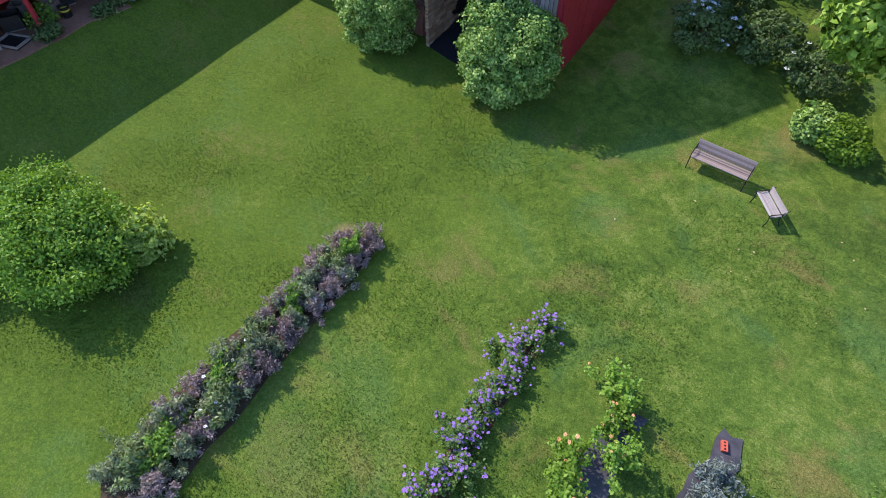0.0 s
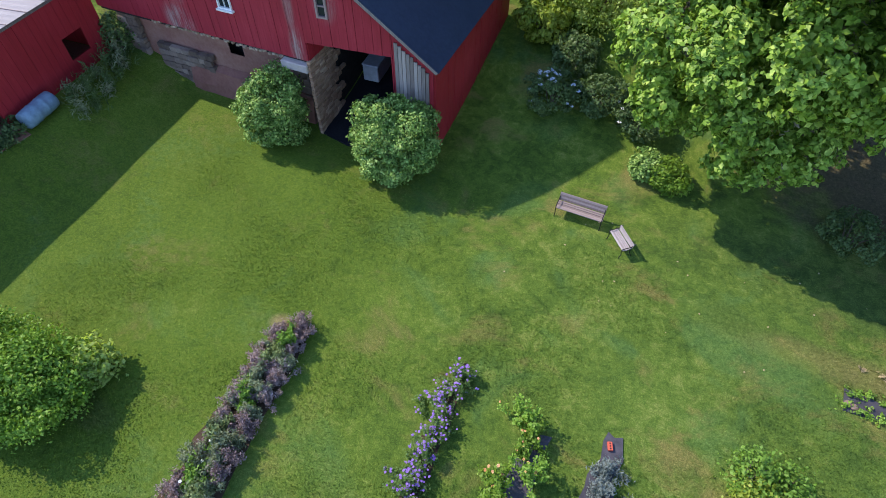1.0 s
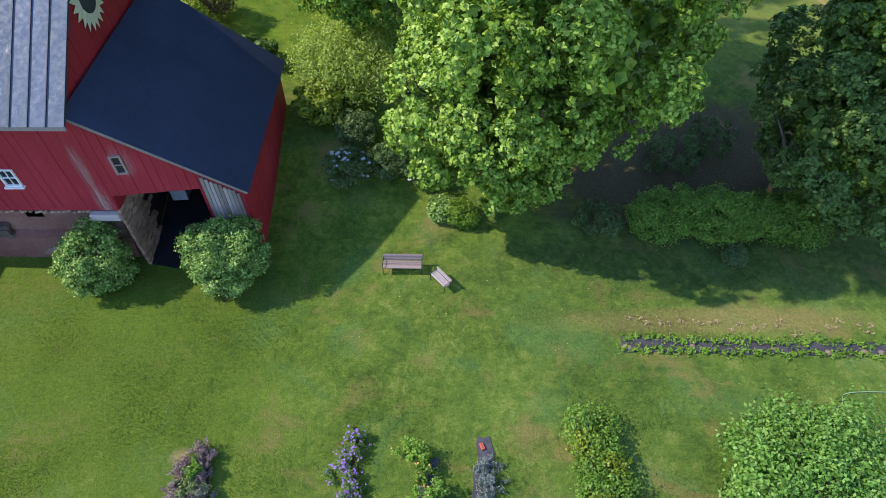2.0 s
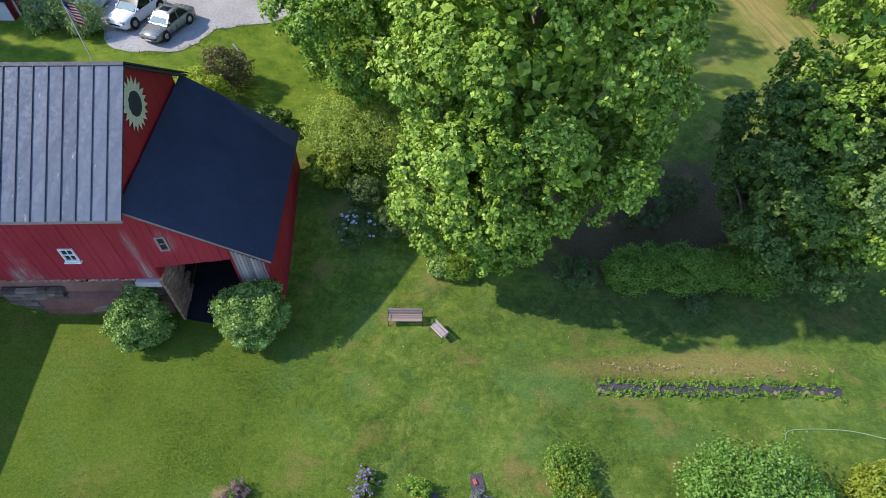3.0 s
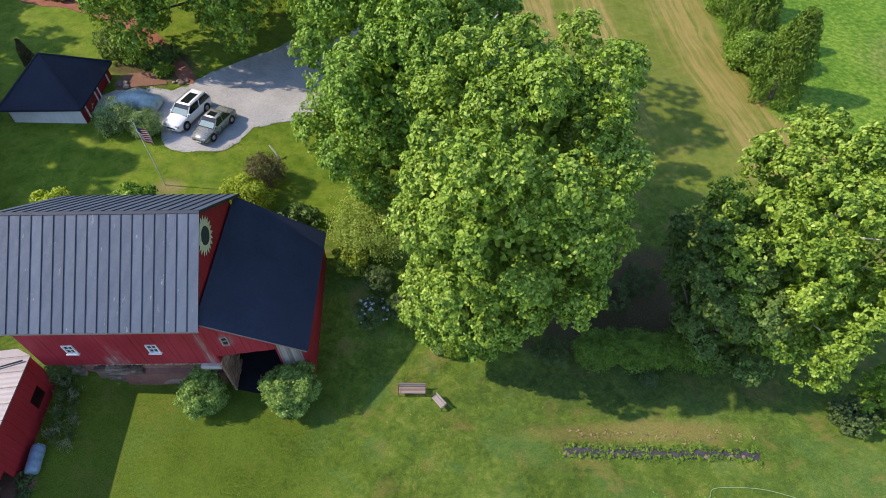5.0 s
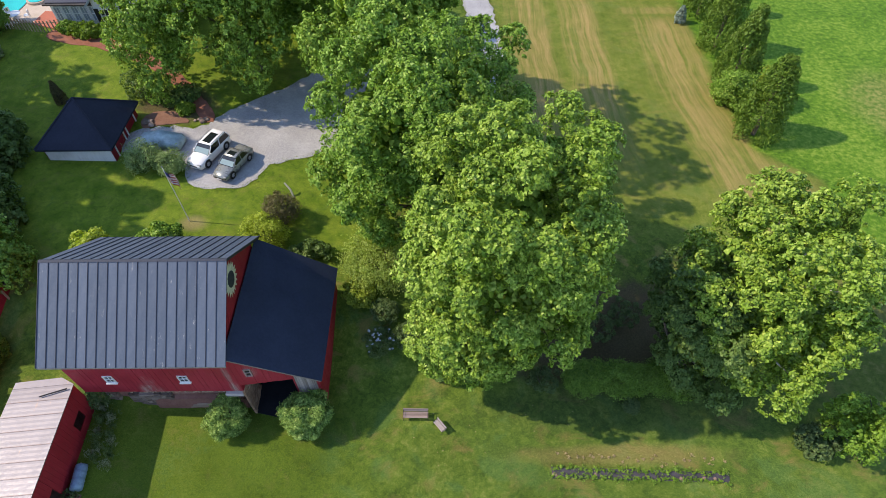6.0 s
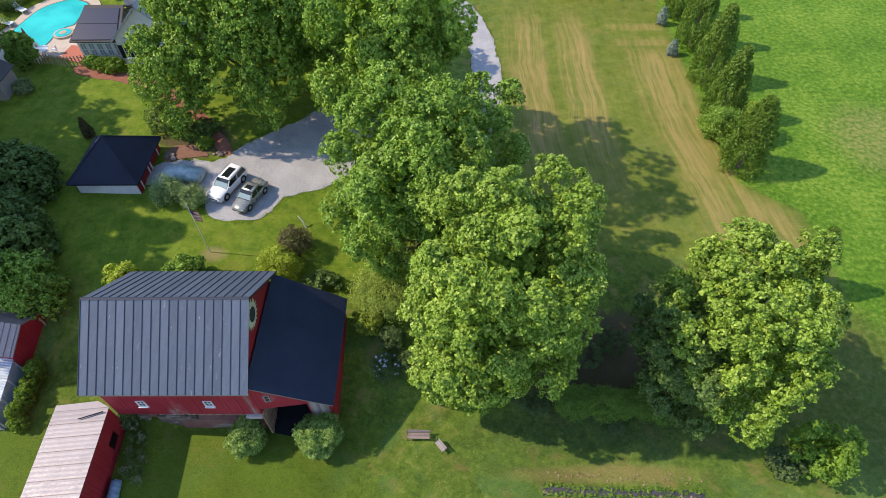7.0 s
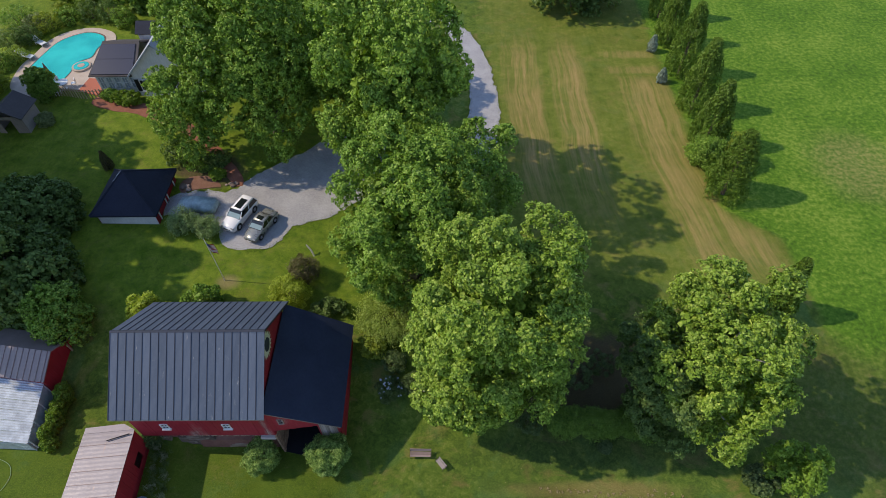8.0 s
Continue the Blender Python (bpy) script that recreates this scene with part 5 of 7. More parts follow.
tagged(draped("water", pool_line, 0.10, M_WATER, 0.7), "bright turquoise swimming pool water", "water", "", "structure")
spa = thing("spa", -36.5, 50.8, gz(-36.5, 50.8) + 0.08, "round tiled spa at the pool edge", "spa")
for r0, zz, mt, nm in ((0.95, 0.10, M_DECK, "rim"), (0.75, 0.14, M_WATER, "water"), (0.35, 0.17, M_DECK, "step")):
    bm = bmesh.new()
    lathe(bm, [(r0, -0.2), (r0, zz), (r0 - 0.06, zz + 0.01)], 20)
    part(nm, bm, mt, spa)
patio = draped("brick_terrace", [(-35.4, 46.9), (-33.2, 46.2), (-32.9, 48.6), (-35.0, 48.9)], 0.11, M_TERRA, 0.7)
tagged(patio, "red brick terrace beside the sunroom", "terrace", "", "structure")


def lounger(x, y, turn):
    t = thing("sun_lounger", x, y, gz(x, y) + 0.06, "white slatted sun lounger on the pool deck", "lounger", "loungers by the pool", turn=turn)
    boxed("seat", (-0.32, 0.32, -0.95, 0.35, 0.28, 0.34), M_WHITE, t, bevel=0.02)
    boxed("backrest", (-0.32, 0.32, 0, 0.75, -0.03, 0.03), M_WHITE, t, bevel=0.02, m=Matrix.Translation((0, 0.35, 0.32)) @ Matrix.Rotation(radians(40), 4, "X"))
    for sx in (-0.28, 0.28):
        for sy in (-0.85, 0.3):
            boxed("leg", (sx - 0.03, sx + 0.03, sy - 0.03, sy + 0.03, 0, 0.28), M_WHITE, t)


lounger(-42.9, 52.4, 70)
lounger(-42.5, 54.8, 60)
tb = thing("garden_table", -36.9, 47.3, gz(-36.9, 47.3) + 0.06, "round white garden table on the deck", "table")
bm = bmesh.new()
lathe(bm, [(0.06, 0.03), (0.06, 0.68), (0.62, 0.70), (0.62, 0.74)], 18)
part("tabletop", bm, M_WHITE, tb)
bm = bmesh.new()
lathe(bm, [(0.3, 0.0), (0.28, 0.03), (0.05, 0.05)], 14)
part("foot", bm, M_WHITE, tb)
for a in (20, 140, 260):
    cx, cy = -36.9 + 1.0 * math.cos(radians(a)), 47.3 + 1.0 * math.sin(radians(a))
    ch = thing("garden_chair", cx, cy, gz(cx, cy) + 0.06, "white garden chair at the round table", "chair", "chairs round the garden table", turn=a - 90)
    boxed("seat", (-0.22, 0.22, -0.22, 0.22, 0.4, 0.44), M_WHITE, ch)
    boxed("backrest", (-0.22, 0.22, 0.19, 0.23, 0.44, 0.85), M_WHITE, ch)
    for sx in (-0.2, 0.17):
        for sy in (-0.2, 0.17):
            boxed("leg", (sx, sx + 0.03, sy, sy + 0.03, 0, 0.4), M_WHITE, ch)
um = thing("parasol", -37.9, 47.7, gz(-37.9, 47.7) + 0.06, "closed brown parasol beside the pool", "parasol")
bm = bmesh.new()
tube(bm, [(0, 0, 0), (0, 0, 2.7)], [0.03, 0.025], 8)
part("pole", bm, M_WHITE, um)
bm = bmesh.new()
lathe(bm, [(0.16, 1.1), (0.22, 1.3), (0.12, 2.2), (0.03, 2.62)], 10)
part("canopy", bm, plain("brown_cloth", (0.20, 0.12, 0.09), 0.9), um)


def fence():
    f = thing("fence", -35.5, 45.9, gz(-35.5, 45.9), "low brown picket fence at the pool", "fence")
    for i in range(22):
        x = -38.6 + 0.3 * i
        y = 46.0 + 0.25 * math.sin(i * 0.3)
        bm = bmesh.new()
        box(bm, x - 0.05, x + 0.05, y - 0.02, y + 0.02, gz(x, y) - 0.1, gz(x, y) + 1.05)
        wpart("picket", bm, M_TAN, f)
    bm = bmesh.new()
    tube(bm, [(-38.7 + 0.6 * i, 46.04 + 0.25 * math.sin(i * 0.6), gz(-38.7 + 0.6 * i, 46.0) + 0.8) for i in range(12)], [0.04] * 12, 4)
    wpart("rail", bm, M_TAN, f)


fence()


def hut():
    x0, x1, y0, y1 = -40.4, -37.6, 40.9, 43.4
    z = gz(-39, 43) - 0.4
    h = thing("garden_hut", -39, 43, z, "small grey weathered garden hut with open door", "hut")
    siding(h, "front_wall", M_GREY, x0, x1, y0, z - 0.4, z + 2.1, [(-39.8, -38.7, z - 0.4, z + 1.75)], seed=71, split=False)
    bm = bmesh.new()
    box(bm, x0, x0 + 0.06, y0 + 0.02, y1, z - 0.4, z + 2.1)
    box(bm, x1 - 0.06, x1, y0 + 0.02, y1, z - 0.4, z + 2.1)
    box(bm, x0 + 0.07, x1 - 0.07, y1 - 0.06, y1, z - 0.4, z + 2.1)
    wpart("side_walls", bm, M_GREY, h)
    bm = bmesh.new()
    slab(bm, [(x0 - 0.25, y0 - 0.3, z + 2.05), (x0 - 0.25, y1 + 0.3, z + 2.05), (-39, y1 + 0.3, z + 3.1), (-39, y0 - 0.3, z + 3.1)], 0.1)
    slab(bm, [(x1 + 0.25, y0 - 0.3, z + 2.05), (x1 + 0.25, y1 + 0.3, z + 2.05), (-39, y1 + 0.3, z + 3.1), (-39, y0 - 0.3, z + 3.1)], 0.1)
    wpart("roof", bm, M_BROWNROOF, h)


hut()


# ---- small shed and greenhouse at the west edge ----
def west_sheds():
    z = 1.2
    s = thing("garden_shed", -29.0, 18.0, z, "low red shed with pinkish grey metal roof", "shed")
    m = Matrix.Translation((-26.35, 17.0, 0)) @ Matrix.Rotation(radians(-8), 4, "Z")
    bm = bmesh.new()
    slab(bm, [(0.1, -0.75, 2.95), (0.1, 1.1, 4.0), (-5.2, 1.1, 4.0), (-5.2, -0.75, 2.95)], 0.08)
    slab(bm, [(0.1, 2.95, 2.95), (0.1, 1.1, 4.0), (-5.2, 1.1, 4.0), (-5.2, 2.95, 2.95)], 0.08)
    turned(bm, m)
    roof = wpart("roof", bm, make_metal_roof("rosy_tin", (0.20, 0.165, 0.165), (0.32, 0.27, 0.265), 0.6, 0.1, (0.22, 0.15, 0.12)), s)
    for i in range(12):
        bm = bmesh.new()
        tube(bm, [(-0.1 - 0.45 * i, -0.78, 2.97), (-0.1 - 0.45 * i, 1.1, 4.03)], [0.025, 0.025], 4)
        turned(bm, m)
        wpart("seam", bm, M_TIN_SEAM, roof)
    siding(s, "east_wall", M_RED_PLAIN, -0.6, 2.8, 0, z - 0.6, lambda u: 3.9 - abs(u - 1.1) * 0.57, seed=81, m=m @ Matrix.Translation((-0.15, 0, 0)) @ Matrix.Rotation(radians(90), 4, "Z"))
    bm = bmesh.new()
    box(bm, -5.0, -0.2, -0.6, -0.54, z - 0.6, 2.9)
    box(bm, -5.0, -0.2, 2.75, 2.81, z - 0.6, 2.9)
    box(bm, -5.0, -4.94, -0.5, 2.7, z - 0.6, 2.9)
    turned(bm, m)
    wpart("side_walls", bm, M_RED_PLAIN, s)
    bm = bmesh.new()
    box(bm, 0.0, 0.06, 2.2, 2.32, z - 0.3, 2.9)
    turned(bm, m)
    wpart("corner_trim", bm, M_TAN, s)
    g = thing("greenhouse", -28.3, 14.8, 0.3, "greenhouse with milky corrugated plastic roof", "greenhouse")
    for i in range(6):
        bm = bmesh.new()
        a, b = -0.72 * i, -0.72 * (i + 1) + 0.02
        for k in range(8):
            u0, u1 = a + (b - a) * k / 8, a + (b - a) * (k + 1) / 8
            q0, q1 = (0.03 if k % 2 else 0.0), (0.0 if k % 2 else 0.03)
            v = [bm.verts.new(c) for c in ((-26.75 + 0.02 * i + 0.18 * -u0, 16.55 + u0, 2.35 + q0), (-26.75 + 0.18 * -u1, 16.55 + u1, 2.35 + q1), (-30.6, 16.8 + u1, 2.95 + q1), (-30.6, 16.8 + u0, 2.95 + q0))]
            bm.faces.new(v)
        wpart("roof_sheet", bm, M_POLY, g)
    for i in range(4):
        bm = bmesh.new()
        x = -26.8 + 0.25 * i
        tube(bm, [(x, 16.4 - 1.3 * i, -0.2), (x, 16.4 - 1.3 * i, 2.32)], [0.05, 0.05], 6)
        wpart("post", bm, M_WHITE, g)
    for x0, y0, x1, y1 in ((-26.8, 16.5, -26.05, 12.3), (-26.05, 12.3, -30.5, 12.5)):
        bm = bmesh.new()
        d = Vector((x1 - x0, y1 - y0, 0))
        n = d.normalized().cross(Vector((0, 0, 1))) * 0.02
        slab(bm, [Vector((x0, y0, 2.25)) + n, Vector((x1, y1, 2.25)) + n, Vector((x1, y1, -0.1)) + n, Vector((x0, y0, -0.1)) + n], 0.02)
        wpart("side_sheet", bm, M_POLY, g)


west_sheds()


# ---- cars ----
def loft(bm, sections, mat=0):
    """Joins rings of equally many points, closing both ends."""
    rings = [[bm.verts.new(p) for p in s] for s in sections]
    n = len(rings[0])
    for a, b in zip(rings, rings[1:]):
        for k in range(n):
            f = bm.faces.new((a[k], a[(k + 1) % n], b[(k + 1) % n], b[k]))
            f.material_index = mat
    bm.faces.new(rings[0][::-1])
    bm.faces.new(rings[-1])
    bmesh.ops.recalc_face_normals(bm, faces=bm.faces)


def car(name, label, x, y, heading, paint, L, W, H, suv):
    """Nose towards local +y. Body, cabin, roof, glass, wheels, lamps."""
    z = gz(x, y) + 0.035
    c = thing(name, x, y, z, label, "car", "", "", heading)
    hw, clear = W / 2, 0.22
    belt = H * (0.645 if suv else 0.64)
    hood = belt * (0.97 if suv else 0.90)
    trunk = belt * (1.02 if suv else 1.0)

    def ring(yy, top, w, low=clear):
        return [(-w * 0.94, yy, low), (-w, yy, low + 0.18), (-w, yy, top - 0.16), (-w * 0.90, yy, top - 0.02), (0, yy, top + 0.02), (w * 0.90, yy, top - 0.02), (w, yy, top - 0.16), (w, yy, low + 0.18), (w * 0.94, yy, low)]
    h = L / 2
    bm = bmesh.new()
    loft(bm, [ring(-h, trunk * 0.80, hw * 0.80, clear + 0.12), ring(-h + 0.10, trunk * 0.95, hw * 0.93), ring(-h + 0.45, trunk, hw * 0.99), ring(-h * 0.35, belt, hw), ring(h * 0.20, belt * 0.99, hw), ring(h * 0.45, hood, hw),
              ring(h - 0.55, hood * 0.93, hw * 0.97), ring(h - 0.18, hood * 0.84, hw * 0.88), ring(h, hood * 0.66, hw * 0.72, clear + 0.10)])
    body = part("body", bm, paint, c, "", True)
    # cabin glass, then roof and pillars in paint
    r0, r1 = (-h * 0.86, -h * 0.97) if suv else (-h * 0.40, -h * 0.66)
    f1, f0 = h * 0.10, h * 0.42
    tw = hw * 0.80

    def cab(dx=0.0, dz=0.0):
        return [[(-hw * 0.93 - dx, r1, belt - 0.03), (hw * 0.93 + dx, r1, belt - 0.03), (tw + dx, r0, H - 0.05 + dz), (-tw - dx, r0, H - 0.05 + dz)],
                [(-hw * 0.95 - dx, f0, belt - 0.05), (hw * 0.95 + dx, f0, belt - 0.05), (tw + dx, f1, H - 0.05 + dz), (-tw - dx, f1, H - 0.05 + dz)]]
    bm = bmesh.new()
    loft(bm, cab())
    part("cabin_glass", bm, M_CARGLASS, c)
    bm = bmesh.new()
    d = Vector((0, H - 0.05 - belt, f0 - f1)).normalized() * 0.012
    slab(bm, [Vector(q) + d for q in ((-hw * 0.84, f0 - 0.03, belt), (hw * 0.84, f0 - 0.03, belt), (tw * 0.88, f1 + 0.03, H - 0.11), (-tw * 0.88, f1 + 0.03, H - 0.11))], 0.01)
    part("windscreen", bm, M_SCREEN, c)
    bm = bmesh.new()
    loft(bm, [[(-tw * 0.9, r0 - 0.06, H - 0.10), (tw * 0.9, r0 - 0.06, H - 0.10), (tw * 0.85, r0 - 0.03, H - 0.03), (-tw * 0.85, r0 - 0.03, H - 0.03)],
              [(-tw - 0.03, r0 + 0.12, H - 0.09), (tw + 0.03, r0 + 0.12, H - 0.09), (tw * 0.88, r0 + 0.12, H), (-tw * 0.88, r0 + 0.12, H)],
              [(-tw - 0.03, (r0 + f1) / 2, H - 0.07), (tw + 0.03, (r0 + f1) / 2, H - 0.07), (tw * 0.88, (r0 + f1) / 2, H + 0.03), (-tw * 0.88, (r0 + f1) / 2, H + 0.03)],
              [(-tw - 0.02, f1 - 0.03, H - 0.08), (tw + 0.02, f1 - 0.03, H - 0.08), (tw * 0.88, f1 - 0.05, H - 0.01), (-tw * 0.88, f1 - 0.05, H - 0.01)]])
    roof = part("roof", bm, paint, c, "", True)
    bm = bmesh.new()
    a, b = (r0 + 0.55, f1 - 0.25) if suv else (f1 - 0.75, f1 - 0.22)
    box(bm, -tw * 0.54, tw * 0.54, a, b, H - 0.01, H + 0.042, 0.01)
    part("sunroof", bm, M_CARGLASS, roof)
    for s in (-1, 1):
        for ya, yb in ((f0, f1), (r1, r0), ((f0 + r1) / 2 - 0.04, (f1 + r0) / 2 - 0.04)):
            bm = bmesh.new()
            tube(bm, [(s * hw * 0.95, ya, belt - 0.05), (s * (tw + 0.012), yb, H - 0.06)], [0.055, 0.045], 5)
            part("pillar", bm, paint, c)
        if suv:
            bm = bmesh.new()
            tube(bm, [(s * tw * 0.93, r0 + 0.15, H + 0.06), (s * tw * 0.93, f1 - 0.2, H + 0.06)], [0.022, 0.022], 5)
            part("roof_rail", bm, M_CHROME, c)
        bm = bmesh.new()
        box(bm, s * hw + s * 0.03 - 0.09, s * hw + s * 0.03 + 0.09, f0 - 0.32, f0 - 0.20, belt - 0.02, belt + 0.13, 0.03)
        part("mirror", bm, paint, c)
        bm = bmesh.new()
        box(bm, s * hw * 0.62 - 0.17, s * hw * 0.62 + 0.17, h - 0.27, h - 0.06, hood * 0.60, hood * 0.80, 0.03, Matrix.Translation((s * 0.03, 0, 0)))
        part("headlight", bm, M_LAMP, body)
        bm = bmesh.new()
        box(bm, s * hw * 0.74 - 0.11, s * hw * 0.74 + 0.11, -h + 0.01, -h + 0.16, trunk * 0.64, trunk * 0.86, 0.03)
        part("tail_light", bm, M_REDLAMP, body)
        wr = 0.36 if suv else 0.32
        for yy in (h - 0.92, -h + 0.90):
            bm = bmesh.new()
            lathe(bm, [(wr * 0.62, -0.11), (wr * 0.95, -0.11), (wr, -0.07), (wr, 0.07), (wr * 0.95, 0.11), (wr * 0.62, 0.11)], 20, Matrix.Translation((s * (hw - 0.10), yy, wr)) @ Matrix.Rotation(radians(90), 4, "Y"))
            wheel = part("wheel", bm, M_RUBBER, c)
            bm = bmesh.new()
            lathe(bm, [(wr * 0.64, -0.02), (wr * 0.60, 0.02), (wr * 0.16, 0.035), (wr * 0.12, 0.02)], 10, Matrix.Translation((s * (hw + 0.002), yy, wr)) @ Matrix.Rotation(radians(90 * s), 4, "Y"))
            part("rim", bm, M_CHROME, wheel)
            bm = bmesh.new()
            lathe(bm, [(wr + 0.07, -0.10), (wr + 0.07, 0.006)], 20, Matrix.Translation((s * (hw - 0.006), yy, wr + 0.02)) @ Matrix.Rotation(radians(90 * s), 4, "Y"))
            part("wheel_arch", bm, M_RUBBER, body)
    bm = bmesh.new()
    box(bm, -hw * 0.45, hw * 0.45, h - 0.03, h + 0.02, hood * 0.46, hood * 0.60, 0.02)
    part("grille", bm, M_BLACK, body)
    bm = bmesh.new()
    box(bm, -0.26, 0.26, h + 0.0, h + 0.03, hood * 0.34, hood * 0.34 + 0.12)
    part("plate", bm, M_WHITE, body)
    bm = bmesh.new()
    box(bm, -hw * 0.8, hw * 0.8, -h * 0.9, h * 0.9, 0.14, clear + 0.1)
    part("underbody", bm, M_BLACK, c)
    for o in c.children_recursive:
        o.data.transform(Matrix.Scale(1 / PLAN, 4))
    return c


car("suv", "white compact suv with black sunroof on the gravel", -15.95, 30.95, 157.5, M_CARWHITE, 4.55, 1.84, 1.56, True)
car("sedan", "champagne silver sedan with sunroof on the gravel", -14.02, 29.95, 157.5, M_CARGOLD, 4.4, 1.72, 1.42, False)


def covered_car():
    x, y = -19.7, 31.95
    c = thing("covered_car", x, y, gz(x, y) + 0.035, "low car under a pale blue fitted cover", "car", turn=84)
    rng = np.random.default_rng(5)
    prof = [(-2.15, 0.55, 0.70), (-1.9, 0.78, 0.86), (-1.1, 0.92, 0.92), (-0.6, 1.18, 0.90), (0.1, 1.24, 0.88), (0.7, 0.98, 0.92), (1.4, 0.82, 0.92), (1.95, 0.66, 0.84), (2.15, 0.42, 0.68)]
    bm = bmesh.new()
    secs = []
    for yy, t, w in prof:
        j = lambda: rng.normal() * 0.012
        cab = 0.62 if t > 1.0 else 0.80
        secs.append([(-w + j(), yy, 0.06), (-w + j(), yy, t * 0.45), (-w * 0.97, yy, min(t, 0.86) * 0.82), (-w * cab, yy, t - 0.05), (0, yy, t + 0.02 + j()), (w * cab, yy, t - 0.05), (w * 0.97, yy, min(t, 0.86) * 0.82), (w + j(), yy, t * 0.45), (w + j(), yy, 0.06)])
    loft(bm, secs)
    part("cover", bm, M_COVER, c, "", True)
    for s in (-1, 1):
        for yy in (-1.3, 1.35):
            bm = bmesh.new()
            lathe(bm, [(0.3, -0.09), (0.32, -0.05), (0.32, 0.05), (0.3, 0.09)], 14, Matrix.Translation((s * 0.76, yy, 0.31)) @ Matrix.Rotation(radians(90), 4, "Y"))
            part("wheel", bm, M_RUBBER, c)
    for o in c.children_recursive:
        o.data.transform(Matrix.Scale(1 / PLAN, 4))


covered_car()

# ---- benches ----
def bench(x, y, turn, width, slat_mat, name, label, depth=0.40, seat_z=0.43, rows=4, tall=0.40, group="", arm=0.2):
    """Slatted garden bench with black iron ends, facing local -y."""
    t = thing(name, x, y, gz(x, y), label, "bench" if width > 1 else "chair", group, turn=turn)
    w = width / 2
    for k in range(5):
        yy = -depth / 2 + depth * (k + 0.5) / 5
        boxed("seat_slat", (-w, w, yy - depth / 11, yy + depth / 11, seat_z - 0.012 + 0.01 * abs(k - 2), seat_z + 0.012 + 0.01 * abs(k - 2)), slat_mat, t, bevel=0.004)
    for k in range(rows):
        q = 0.06 + (tall - 0.09) * k / (rows - 1)
        m = Matrix.Translation((0, depth / 2 + 0.02 + q * 0.28, seat_z + q)) @ Matrix.Rotation(radians(-16), 4, "X")
        boxed("back_slat", (-w, w, -0.011, 0.011, -0.036, 0.036), slat_mat, t, bevel=0.004, m=m)
    for s in (-1, 1):
        xx = s * (w - 0.02)
        bm = bmesh.new()
        tube(bm, [(xx, -depth / 2 - 0.02, 0), (xx, -depth / 2 + 0.02, seat_z * 0.5), (xx, -depth / 2, seat_z - 0.02), (xx, depth / 2, seat_z - 0.02), (xx, depth / 2 + 0.05, seat_z + 0.12), (xx, depth / 2 + 0.14, seat_z + tall)], [0.013, 0.012, 0.014, 0.014, 0.014, 0.012], 6)
        part("end_frame", bm, M_BLACK, t)
        bm = bmesh.new()
        tube(bm, [(xx, depth / 2 + 0.10, 0), (xx, depth / 2 + 0.02, seat_z * 0.5), (xx, depth / 2, seat_z - 0.02)], [0.013, 0.012, 0.014], 6)
        part("rear_leg", bm, M_BLACK, t)
        bm = bmesh.new()
        tube(bm, [(xx, depth / 2 + 0.05, seat_z + arm), (xx, depth * 0.1, seat_z + arm * 0.95), (xx, -depth / 2 + 0.03, seat_z + arm * 0.85), (xx, -depth / 2 - 0.01, seat_z + arm * 0.5), (xx, -depth / 2, seat_z)], [0.013, 0.013, 0.014, 0.012, 0.012], 6)
        part("armrest", bm, M_BLACK, t)
    return t


bench(-0.55, 12.18, -1.5, 1.44, M_BENCH, "garden_bench", "brown slatted garden bench with black iron ends on grass", 0.36, 0.34, 4, 0.27, arm=0.15)
bench(0.80, 11.55, -51, 0.80, M_CHAIR, "garden_armchair", "small grey slatted iron armchair beside the bench", 0.27, 0.33, 3, 0.17, arm=0.07)

# ---- flagpole ----
def flagpole():
    x, y = -15.92, 24.75
    z = gz(x, y)
    f = thing("flagpole", x, y, z, "thin white flagpole with a limp striped flag", "flagpole")
    bm = bmesh.new()
    tube(bm, [(0, 0, -0.2), (0, 0, 2.4), (0, 0, 4.8)], [0.03, 0.026, 0.02], 8)
    part("pole", bm, M_WHITE, f)
    bm = bmesh.new()
    lathe(bm, [(0.01, 4.78), (0.05, 4.83), (0.05, 4.88), (0.01, 4.92)], 10)
    part("finial", bm, M_CHROME, f)
    cols, rows = 9, 13
    bm = bmesh.new()
    g = {}
    for i in range(cols + 1):
        for j in range(rows + 1):
            u, v = i / cols, j / rows
            droop = 0.55 * u
            g[i, j] = bm.verts.new((0.03 + 0.56 * u ** 0.8, -0.10 * math.sin(u * 7) - 0.05 * math.sin(v * 5 + u * 3), 4.60 - 1.05 * v - droop))
    for i in range(cols):
        for j in range(rows):
            q = bm.faces.new((g[i, j], g[i, j + 1], g[i + 1, j + 1], g[i + 1, j]))
            q.material_index = 2 if i < 3 and j < 5 else j % 2
    bmesh.ops.solidify(bm, geom=list(bm.faces), thickness=0.012)
    part("flag", bm, (M_FLAGRED, M_WHITE, M_FLAGBLUE), f, "red and white striped flag with blue corner")


flagpole()

